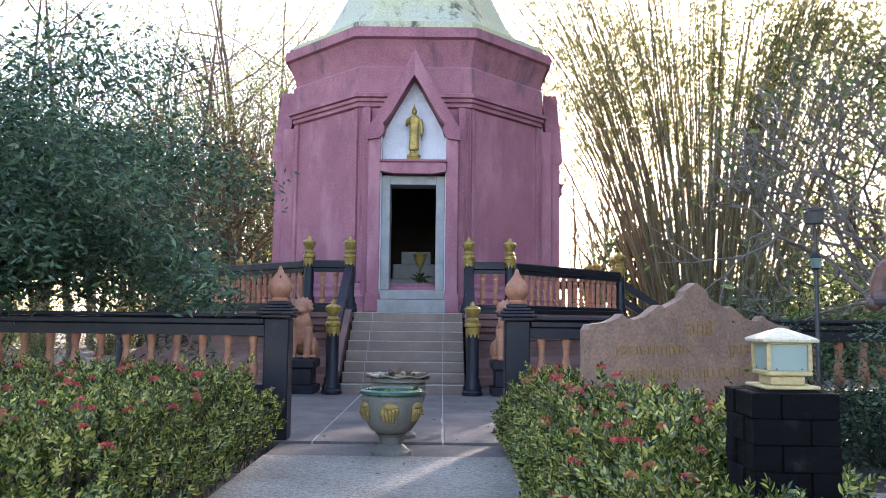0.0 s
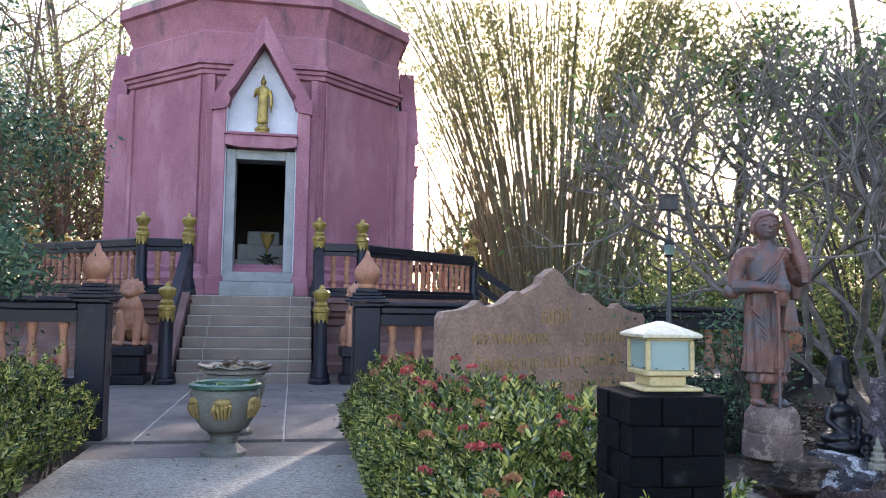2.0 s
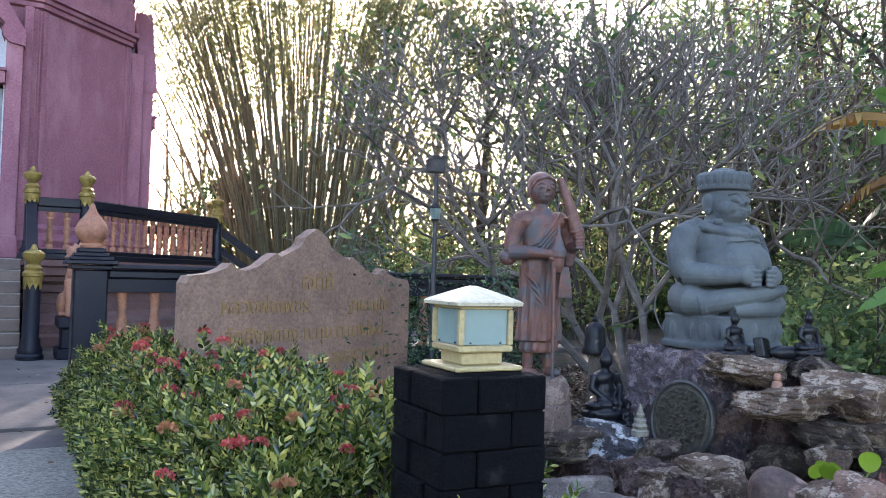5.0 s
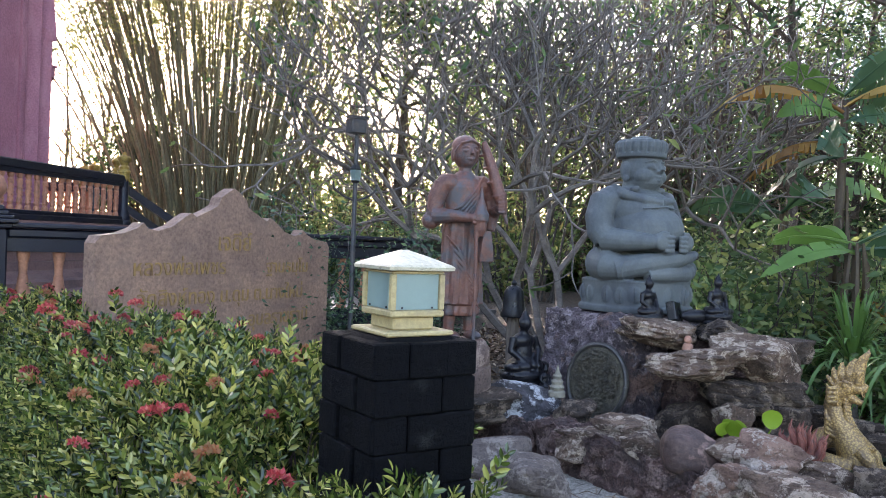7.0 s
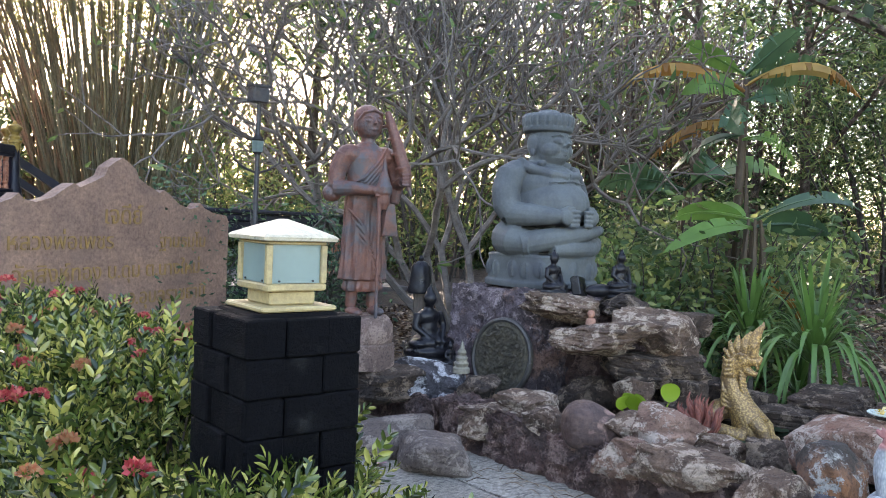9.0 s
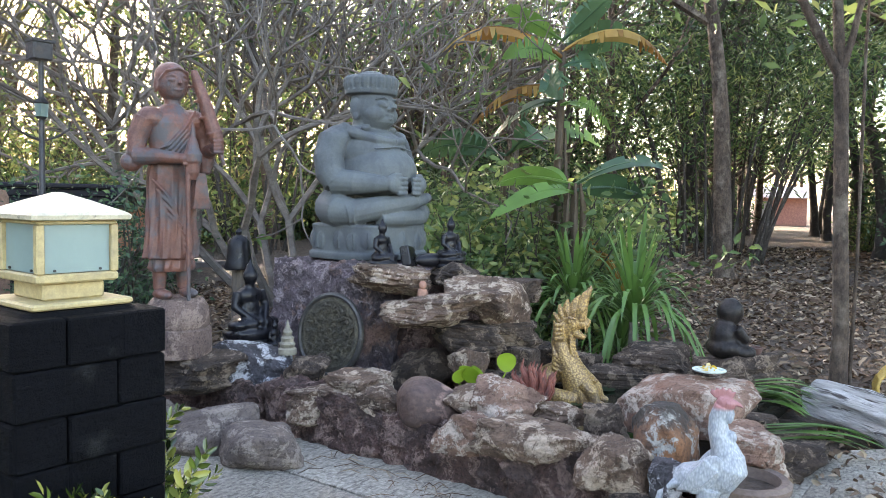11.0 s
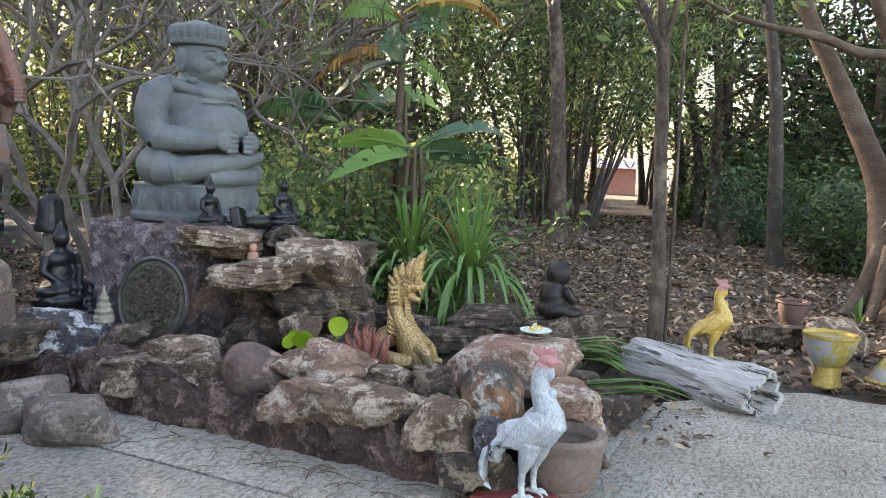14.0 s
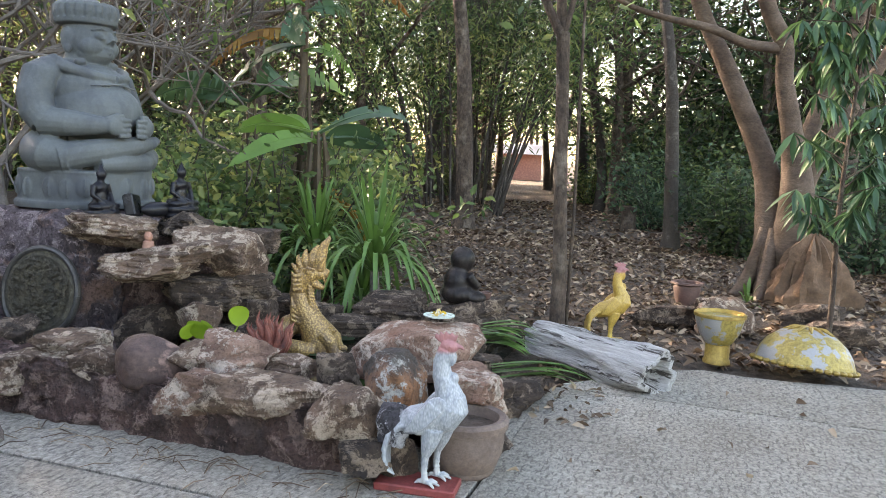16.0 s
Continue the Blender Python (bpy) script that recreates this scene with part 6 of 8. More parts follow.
part("rim", Build().loft([[((r + 0.008 * math.sin(8 * t)) * math.cos(t), (r + 0.008 * math.sin(8 * t)) * math.sin(t), z) for t in (2 * math.pi * j / 40 for j in range(40))] for r, z in ((0.145, 0.22), (0.175, 0.235), (0.172, 0.255), (0.14, 0.25), (0.13, 0.20))], cap=False), CLAY_RED, brown_pot)
gold_pot = thing("footed_pot", "gold and silver painted footed flower pot", "pot", pose(6.10, 1.42, -0.02))
part("foot", Build().lathe([(0.088, 0), (0.088, 0.018), (0.080, 0.03), (0.078, 0.13)], 22), GOLD, gold_pot)
part("bowl", Build().lathe([(0.080, 0.13), (0.092, 0.14), (0.128, 0.20), (0.150, 0.27), (0.160, 0.31)], 30), YELLOW_BOWL, gold_pot)
part("rim", Build().lathe([(0.160, 0.31), (0.168, 0.314), (0.168, 0.332), (0.158, 0.336), (0.145, 0.27)], 26, cap=False), GOLD, gold_pot)
bowl = thing("overturned_bowl", "large overturned gold and silver painted lotus bowl", "bowl", pose(6.03, 0.90, 0.040, 4, 8, 0))
part("shell", Build().lathe([(0.30, 0.0), (0.295, 0.03), (0.275, 0.09), (0.235, 0.15), (0.17, 0.205), (0.09, 0.235), (0.012, 0.243)], 32), YELLOW_BOWL, bowl)
edge = Build()
for j in range(36):
    t = 2 * math.pi * j / 36
    edge.blob(0.302 * math.cos(t), 0.302 * math.sin(t), 0.008, 0.024, 0.024, 0.016, seg=8)
part("scalloped_rim", edge, GOLD, bowl)
pet = Build()
for j in range(12):
    t = 2 * math.pi * j / 12
    pet.tube([(0.03 * math.cos(t), 0.03 * math.sin(t), 0.243), (0.09 * math.cos(t), 0.09 * math.sin(t), 0.238), (0.15 * math.cos(t), 0.15 * math.sin(t), 0.214)], [0.008, 0.016, 0.005], 6)
part("petal_relief", pet, GOLD, bowl)


def log_shape():
    """A hollowed weathered log along +x, one metre long."""
    b = Build()
    n = 44
    rings = []
    for i in range(41):
        x = i / 40
        rad = 0.105 + 0.035 * (1 - x) * (1 if x > 0.1 else 0.7) + 0.012 * math.sin(x * 9)
        ring = []
        for j in range(n):
            t = 2 * math.pi * j / n
            k = rad * (1 + 0.42 * noise.noise(Vector((x * 1.6, math.cos(t) * 1.7, math.sin(t) * 1.7))) + 0.28 * (0.25 - abs(noise.noise(Vector((x * 1.5, math.cos(t) * 5, math.sin(t) * 5))))) + 0.10 * noise.noise(Vector((x * 6, math.cos(t) * 14, math.sin(t) * 14))))
            ring.append((x, k * math.cos(t) * 1.1, k * math.sin(t) * 0.95 + 0.10))
        rings.append(ring)
    b.loft(rings, cap=False)
    first = rings[0]
    inner = [[(0.0 + d, p[1] * s, (p[2] - 0.10) * s + 0.10) for p in first] for d, s in ((0, 0.72), (0.12, 0.55), (0.16, 0.02))]
    b.loft([first] + inner, cap=False)
    last = rings[-1]
    b.loft([last] + [[(1.0 + d, p[1] * s, (p[2] - 0.10) * s + 0.10) for p in last] for d, s in ((0.05, 0.6), (0.03, 0.02))], cap=False)
    return b


lx, ly = 5.10, 1.73
single("driftwood_log", log_shape(), DRIFTWOOD, "silver-grey weathered hollow log lying on the court's edge", "log", pose(lx, ly, 0.0, 0, 0, math.degrees(math.atan2(2.53 - ly, 5.69 - lx))), smooth=0.9)


def scale_material():
    """Dull gold with overlapping scales."""
    m, nt, p = principled("gold_scales")
    tc = nt.nodes.new("ShaderNodeTexCoord")
    vor = node(nt, "ShaderNodeTexVoronoi", Scale=85.0)
    nt.links.new(tc.outputs["Object"], vor.inputs["Vector"])
    r = nt.nodes.new("ShaderNodeMapRange")
    r.inputs["From Min"].default_value, r.inputs["From Max"].default_value = 0.2, 0.7
    nt.links.new(vor.outputs["Distance"], r.inputs["Value"])
    col = mixed(nt, r.outputs[0], (0.46, 0.29, 0.10), (0.20, 0.12, 0.05))
    nt.links.new(mixed(nt, noise_of(nt, tc.outputs["Object"], 9, 6, 0.7, 0.5, 0.7), col, (0.13, 0.085, 0.06)), p.inputs["Base Color"])
    p.inputs["Roughness"].default_value, p.inputs["Metallic"].default_value = 0.45, 0.25
    bp = node(nt, "ShaderNodeBump", Strength=0.45, Distance=0.006)
    bp.invert = True
    nt.links.new(vor.outputs["Distance"], bp.inputs["Height"])
    nt.links.new(bp.outputs[0], p.inputs["Normal"])
    return m


SCALES = scale_material()


def naga_shape():
    """A rearing crested serpent 0.71 m tall, facing +x, its body coiling away behind."""
    b = Build()
    b.tube([(0.05, 0, 0.0), (0.035, 0, 0.07), (0.01, 0, 0.14), (-0.035, 0, 0.21), (-0.08, 0, 0.29), (-0.10, 0, 0.36), (-0.09, 0, 0.42), (-0.055, 0, 0.46)], [0.10, 0.105, 0.095, 0.075, 0.061, 0.055, 0.055, 0.055], 20)
    b.tube([(0.0, 0.02, 0.17), (-0.08, 0.04, 0.18), (-0.16, 0.02, 0.15), (-0.22, -0.04, 0.08), (-0.17, -0.10, 0.05), (-0.06, -0.12, 0.045), (0.02, -0.09, 0.03)], [0.075, 0.07, 0.066, 0.062, 0.056, 0.05, 0.04], 16)
    for s in (-1, 1):
        b.tube([(0.06, s * 0.06, 0.13), (0.115, s * 0.07, 0.08), (0.135, s * 0.07, 0.02)], [0.048, 0.042, 0.034], 12)
        b.blob(0.155, s * 0.07, 0.018, 0.04, 0.03, 0.022)
        b.blob(-0.035, s * 0.047, 0.492, 0.020, 0.014, 0.018)
        b.tube([(-0.065, s * 0.045, 0.50), (-0.035, s * 0.054, 0.518), (0.0, s * 0.045, 0.51)], [0.008, 0.012, 0.006], 8)
        for k in range(4):
            b.tube([(-0.07, s * 0.050, 0.47 - 0.026 * k), (-0.115, s * 0.060, 0.465 - 0.026 * k), (-0.135, s * 0.055, 0.495 - 0.024 * k)], [0.020, 0.015, 0.004], 8)
            b.tube([(-0.075, s * 0.04, 0.19 + 0.020 * k), (-0.125, s * 0.045, 0.20 + 0.03 * k), (-0.135, s * 0.045, 0.245 + 0.03 * k)], [0.022, 0.016, 0.004], 8)
        b.tube([(0.05, s * 0.022, 0.462), (0.06, s * 0.024, 0.435), (0.055, s * 0.02, 0.42)], [0.007, 0.005, 0.002], 6)
    b.blob(-0.045, 0, 0.470, 0.066, 0.055, 0.052, seg=18)
    b.tube([(-0.01, 0, 0.485), (0.035, 0, 0.478), (0.062, 0, 0.48), (0.072, 0, 0.50), (0.058, 0, 0.512)], [0.044, 0.034, 0.024, 0.014, 0.005], 12)
    b.tube([(-0.03, 0, 0.435), (0.015, 0, 0.408), (0.045, 0, 0.398), (0.058, 0, 0.412)], [0.034, 0.025, 0.017, 0.006], 12)
    for x, z0, dx, h, w in ((-0.10, 0.47, -0.035, 0.07, 0.020), (-0.085, 0.50, -0.02, 0.09, 0.024), (-0.055, 0.515, -0.005, 0.11, 0.028), (-0.02, 0.515, 0.02, 0.14, 0.032), (0.02, 0.50, 0.045, 0.215, 0.038)):
        b.tube([(x, 0, z0), (x + dx * 0.2 - 0.006, 0, z0 + h * 0.35), (x + dx * 0.75 - 0.006, 0, z0 + h * 0.7), (x + dx * 1.25, 0, z0 + h * 0.9), (x + dx * 1.1 + 0.008, 0, z0 + h)], [w, w * 1.05, w * 0.7, w * 0.35, 0.003], 9)
        for s in (-1, 1):
            b.tube([(x, s * w * 0.8, z0 + 0.01), (x + dx * 0.3, s * w * 1.0, z0 + h * 0.3), (x + dx * 0.5 + 0.014, s * w * 0.7, z0 + h * 0.42)], [0.012, 0.010, 0.004], 6)
    for i in range(14):
        t = i / 13
        x = 0.135 - 0.14 * t - 0.045 * math.sin(t * 3.1)
        b.tube([(x - 0.03, -0.05 + 0.015 * t, 0.145 + 0.26 * t), (x - 0.005, 0, 0.138 + 0.26 * t), (x - 0.03, 0.05 - 0.015 * t, 0.145 + 0.26 * t)], 0.010, 7)
    return b


sculpt(single("naga_statue", naga_shape(), SCALES, "dull gold scaled serpent statue rearing from the pond", "statue", pose(4.83, 3.73, 0.045, 0, 0, -74), smooth=3), 0.0042, 1)
tail = thing("naga_tail", "coral-red flame tail ornament with jade green base", "statue", pose(4.36, 3.74, 0.04, 0, 0, -60) @ Matrix.Diagonal((0.82, 0.9, 0.95, 1)))
q = random.Random(12)
for i in range(4):
    for k in range(6):
        a = radians(-58 + 17 * k + 6 * (i % 2) + q.uniform(-4, 4))
        L = (0.18 + 0.10 * math.cos(a + 0.1)) * (1 - 0.10 * abs(i - 1.5)) * q.uniform(0.85, 1.1)
        y = 0.035 * (i - 1.5)
        c, d = math.sin(a), math.cos(a)
        part("flame", Build().tube([(0.05 * c, y, 0.06 + 0.03 * d), ((0.05 + L * 0.35) * c, y * 1.3, 0.06 + L * 0.40 * d), ((0.05 + L * 0.6) * c + 0.010, y * 1.5, 0.06 + L * 0.72 * d), ((0.05 + L * 0.75) * c - 0.004, y * 1.6, 0.06 + L * 0.9 * d + 0.01), ((0.05 + L * 0.8) * c + 0.012, y * 1.6, 0.07 + L * 1.05 * d)], [0.018, 0.030, 0.021, 0.011, 0.002], 8), CORAL, tail)
part("base", Build().lathe([(0.06, 0), (0.075, 0.04), (0.07, 0.10), (0.04, 0.14)], 14), JADE, tail, "jade green base")

# ---- garden lamp post and floodlight ----
post = thing("garden_lamp_post", "dark iron lamp post with small lanterns and a floodlight", "lamp post", pose(3.60, 7.62, 0))
part("pole", Build().lathe([(0.05, -0.08), (0.05, 0.1), (0.024, 0.14), (0.020, 2.15), (0.016, 2.22)], 12), IRON, post)
fl = part("floodlight", Build().box(-0.075, 0.075, -0.05, 0.05, 2.22, 2.36, None, 0.012).box(-0.085, 0.085, -0.06, 0.06, 2.355, 2.375), IRON, post, smooth=0)
for i in range(5):
    part("fin", Build().box(-0.07 + 0.03 * i, -0.06 + 0.03 * i, 0.05, 0.08, 2.23, 2.35), IRON, fl, smooth=0)
for s in (-1, 1):
    part("arm", Build().tube([(0, 0, 1.62), (s * 0.12, 0, 1.66), (s * 0.21, 0, 1.72), (s * 0.22, 0, 1.78)], 0.010, 6), IRON, post)
    ln = part("lantern", Build().lathe([(0.03, 1.78), (0.045, 1.80), (0.055, 1.90), (0.06, 1.905), (0.04, 1.93), (0.01, 1.96)], 6), IRON, post)
    part("pane", Build().lathe([(0.047, 1.803), (0.056, 1.897)], 6), FROST, ln, "pale lantern glass")


# ---- plants ----
def limb(b, start, d, length, r0, r1, wander, r, segs=6, lift=0.0, sides=6):
    """A tapering wandering branch added to b; returns its points."""
    pts, p, d = [Vector(start)], Vector(start), Vector(d).normalized()
    for i in range(segs):
        d = (d + Vector((r.gauss(0, wander), r.gauss(0, wander), r.gauss(0, wander) + lift))).normalized()
        p = p + d * (length / segs)
        pts.append(p.copy())
    b.tube(pts, [r0 + (r1 - r0) * i / segs for i in range(segs + 1)], sides)
    return pts, d


def grow(seed, height, r0, forks=5, first=0.4, spread=0.9, levels=2, wander=0.10, lean=(0, 0), length=0.42):
    """Trunk and limbs of a tree; returns the wood and its twigs (place, direction)."""
    r = random.Random(seed)
    b = Build()
    b.lathe([(r0 * 1.7, -0.15), (r0 * 1.35, 0.06), (r0 * 1.08, 0.3)], 8)
    trunk, d = limb(b, (0, 0, 0.1), (lean[0], lean[1], 1), height, r0, r0 * 0.22, wander * 0.5, r, 12, 0.06, 9)
    twigs = []

    def fork(pts, rad, ln, level, n, lo):
        for _ in range(n):
            k = r.uniform(lo, 1.0)
            i = min(int(k * (len(pts) - 1)), len(pts) - 2)
            p = pts[i].lerp(pts[i + 1], r.random())
            a = r.uniform(0, 6.283)
            out = Vector((math.cos(a), math.sin(a), r.uniform(0.2, 1.0) / spread))
            rr = rad * (1.15 - 0.75 * k) * 0.55
            q, dd = limb(b, p, out, ln * r.uniform(0.6, 1.1), rr, rr * 0.25, wander * 1.6, r, 5, 0.05, 5)
            if level > 0:
                fork(q, rr, ln * 0.55, level - 1, 4, 0.25)
            else:
                twigs.extend((q[j], dd) for j in (3, 4, 5))

    fork(trunk, r0, height * length, levels - 1, forks, first)
    twigs.append((trunk[-1], d))
    return b, twigs


def crown_mesh(twigs, per, sigma, leaf, droop=0.0, flat=0.7):
    """Leaves in loose sprays round the twigs."""
    t = np.array([p for p, _ in twigs])
    n = len(t) * per
    pos = np.repeat(t, per, 0) + rng.normal(size=(n, 3)) * (sigma, sigma, sigma * flat)
    dirs = unit(n) * (1, 1, 0.6) + (0, 0, -droop)
    return mesh_arrays("crown", *scatter(leaf, pos, dirs, rng.uniform(0.6, 1.3, n), rng.uniform(0, 6.28, n)))


def tree(name, label, seed, height, r0, leaf, per, sigma, bark, leafmat, at, group="", droop=0.2, **how):
    t = thing(name, label, "tree", at, group)
    wood, twigs = grow(seed, height, r0, **how)
    part("trunk", wood, bark, t, smooth=1.2)
    if per:
        part("crown", crown_mesh(twigs, per, sigma, leaf, droop), leafmat, t)
    return t


def ground_z(x, y):
    return noise.noise(Vector((x * 0.35, y * 0.35, 0.0))) * 0.05 - 0.075


def on_ground(x, y, turn=0.0, scale=1.0):
    return pose(x, y, ground_z(x, y) - 0.02, 0, 0, turn) @ Matrix.Scale(scale, 4)


QUAD = small_leaf(0.17, 0.075)
QUAD_S = small_leaf(0.12, 0.045)
QUAD_L = small_leaf(0.24, 0.10)

kinds = [
    tree("forest_tree", "tall slim forest tree with dark green leaves", 21, 9.5, 0.13, QUAD, 15, 0.42, BARK, LEAF_DARK, on_ground(13.9, 9.6), "forest trees", forks=9, first=0.22, levels=2, spread=1.0),
    tree("forest_tree", "forest tree with dense mid-green leaves", 22, 8.0, 0.15, QUAD, 16, 0.45, BARK, LEAF_MID, on_ground(17.0, 13.5), "forest trees", forks=10, first=0.15, levels=2, spread=1.2),
    tree("forest_tree", "spindly tree with sparse yellow-green leaves", 23, 9.0, 0.09, QUAD_S, 9, 0.38, BARK_PALE, LEAF_YELLOW, on_ground(-4.6, 27.0), "sparse trees", forks=10, first=0.2, levels=2, spread=0.7),
    tree("forest_tree", "tall forest tree with a broad dark crown", 24, 12.0, 0.18, QUAD_L, 14, 0.5, BARK_DARK, LEAF_DARK, on_ground(24.0, 9.0), "forest trees", forks=12, first=0.3, levels=2, spread=1.3),
]

# understorey bushes
def bush(label, seed, h, w, n, leaf, mat, at, group):
    t = thing("bush", label, "bush", at, group)
    r = random.Random(seed)
    b, tw = Build(), []
    for i in range(16):
        a = r.uniform(0, 6.283)
        q, d = limb(b, (0.1 * math.cos(a), 0.1 * math.sin(a), -0.05), (math.cos(a) * w / h * r.uniform(0.1, 1.0), math.sin(a) * w / h * r.uniform(0.1, 1.0), 1), h * r.uniform(0.5, 1.0), 0.016, 0.004, 0.16, r, 7, 0, 4)
        tw += [(p, d) for p in q[1:]]
    part("limbwork", b, BARK_DARK, t)
    part("foliage", crown_mesh(tw, max(1, n // len(tw)), w * 0.16, leaf, 0.2, 0.8), mat, t)
    return t


bushes = [
    bush("leafy dark green understorey bush", 31, 2.2, 1.3, 2400, QUAD_S, LEAF_DARK, on_ground(10.3, 8.6), "understorey bushes"),
    bush("bright leafy understorey bush in patchy light", 32, 1.8, 1.2, 2100, QUAD_S, LEAF_MID, on_ground(11.4, 10.2), "understorey bushes"),
    bush("yellow-green leafy bush lit by low sun", 33, 2.6, 1.4, 1600, QUAD_S, LEAF_YELLOW, on_ground(12.6, 19.0), "sunlit bushes"),
]


def plant_many(kind, n, region, lo, hi, seed, keep):
    r = random.Random(seed)
    done = 0
    placed = []
    for _ in range(n * 30):
        if done >= n:
            break
        x, y = r.uniform(region[0], region[1]), r.uniform(region[2], region[3])
        if not keep(x, y) or any((x - a) ** 2 + (y - b) ** 2 < 1.4 for a, b in placed):
            continue
        placed.append((x, y))
        copy_thing(kind, on_ground(x, y, r.uniform(0, 360), r.uniform(lo, hi)))
        done += 1


bearing = lambda x, y: math.degrees(math.atan2(x - 0.5, y - 1.5))
dist = lambda x, y: math.hypot(x - 0.5, y - 1.5)
clear_shrine = lambda x, y: math.hypot(x - AX, y - CY) > 8.6
vista = lambda x, y, w: dist(x, y) < 44 and abs(dist(x, y) * math.sin(radians(bearing(x, y) - 76.9))) < w
east = lambda x, y: 36 < bearing(x, y) < 112 and clear_shrine(x, y) and not vista(x, y, 0.8) and not 67.2 < bearing(x, y) < 70.3
for i, (n, lo, hi) in enumerate(((18, 0.75, 1.15), (24, 0.8, 1.2), (0, 1, 1), (13, 0.7, 1.05))):
    plant_many(kinds[i], n, (7, 46, -12, 38), lo, hi, 50 + i, lambda x, y: east(x, y) and dist(x, y) > (16.5 if bearing(x, y) > 58 else 29))
for i, n in ((0, 34), (1, 44)):
    plant_many(bushes[i], n, (8, 40, -12, 30), 0.8, 1.7, 60 + i, lambda x, y: east(x, y) and not vista(x, y, 2.0) and dist(x, y) > (17.5 if bearing(x, y) > 58 else 21))
plant_many(bushes[2], 34, (3, 34, 12, 44), 0.8, 1.6, 64, lambda x, y: 18 < bearing(x, y) < 55 and clear_shrine(x, y) and dist(x, y) > 16)
plant_many(bushes[0], 30, (12, 44, -16, 30), 1.7, 2.9, 66, lambda x, y: east(x, y) and dist(x, y) > 21 and bearing(x, y) > 50 and not vista(x, y, 3.8))
plant_many(bushes[1], 20, (12, 44, -16, 30), 1.5, 2.4, 67, lambda x, y: east(x, y) and dist(x, y) > 22 and bearing(x, y) > 55 and not vista(x, y, 3.4))
plant_many(kinds[0], 15, (10, 34, -14, 16), 0.8, 1.15, 81, lambda x, y: east(x, y) and 62 < bearing(x, y) and 15 < dist(x, y) < 30 and not 72 < bearing(x, y) < 84)
plant_many(kinds[3], 16, (16, 44, -18, 16), 0.8, 1.1, 82, lambda x, y: east(x, y) and 60 < bearing(x, y) and 24 < dist(x, y))
plant_many(bushes[1], 22, (4, 20, 10, 30), 1.0, 1.8, 83, lambda x, y: 22 < bearing(x, y) < 46 and clear_shrine(x, y) and 19 < dist(x, y) < 30)
plant_many(kinds[1], 7, (6, 24, 14, 36), 0.6, 0.9, 84, lambda x, y: 27 < bearing(x, y) < 46 and clear_shrine(x, y) and 19 < dist(x, y))
plant_many(kinds[1], 12, (62, 76, 6, 30), 1.0, 1.4, 85, lambda x, y: 70 < bearing(x, y) < 84)
plant_many(kinds[3], 8, (20, 44, 0, 14), 0.8, 1.0, 86, lambda x, y: vista(x, y, 3.2) and not vista(x, y, 1.0) and dist(x, y) > 21)
plant_many(kinds[2], 22, (10, 34, 12, 30), 1.0, 1.5, 90, lambda x, y: 34 < bearing(x, y) < 60 and clear_shrine(x, y) and 17 < dist(x, y) < 32)
plant_many(kinds[1], 7, (12, 34, 14, 34), 0.9, 1.25, 91, lambda x, y: 36 < bearing(x, y) < 58 and clear_shrine(x, y) and 23 < dist(x, y))
# thin trees behind the shrine and to its sides
plant_many(kinds[2], 12, (-11, -4.0, 23, 34), 1.1, 1.5, 92, lambda x, y: clear_shrine(x, y))
plant_many(kinds[2], 26, (-15, -4.5, 24, 40), 0.9, 1.4, 77, lambda x, y: clear_shrine(x, y))
plant_many(kinds[1], 8, (-16, -6, 28, 44), 0.7, 1.0, 78, lambda x, y: clear_shrine(x, y))
plant_many(kinds[2], 34, (-26, 26, 27, 50), 0.8, 1.45, 70, lambda x, y: clear_shrine(x, y) and abs(bearing(x, y)) < 46)
plant_many(kinds[2], 30, (2, 24, 25, 44), 0.8, 1.3, 87, lambda x, y: clear_shrine(x, y) and 10 < bearing(x, y) < 36 and dist(x, y) > 25)
plant_many(bushes[2], 18, (2, 24, 24, 40), 1.0, 1.8, 88, lambda x, y: clear_shrine(x, y) and 10 < bearing(x, y) < 36 and dist(x, y) > 25)
plant_many(kinds[1], 8, (28, 50, 4, 16), 0.9, 1.2, 89, lambda x, y: 30 < dist(x, y) and abs(dist(x, y) * math.sin(radians(bearing(x, y) - 76.9))) < 3.4 and not vista(x, y, 0.9) and abs(dist(x, y) - 44) > 4)
plant_many(kinds[2], 16, (-16, -6, 13, 27), 0.8, 1.2, 71, lambda x, y: clear_shrine(x, y))
plant_many(bushes[2], 22, (-22, -8, 14, 40), 0.8, 1.5, 72, lambda x, y: clear_shrine(x, y))
plant_many(kinds[1], 10, (-40, -12, 8, 40), 0.8, 1.1, 73, lambda x, y: clear_shrine(x, y))
# woods that close the place behind
plant_many(kinds[0], 9, (-40, 30, -60, -34), 0.7, 1.0, 74, lambda x, y: True)
plant_many(kinds[1], 6, (-50, -26, -24, 6), 0.7, 1.0, 75, lambda x, y: True)
plant_many(bushes[0], 14, (-40, 30, -50, -30), 1.0, 1.6, 76, lambda x, y: True)


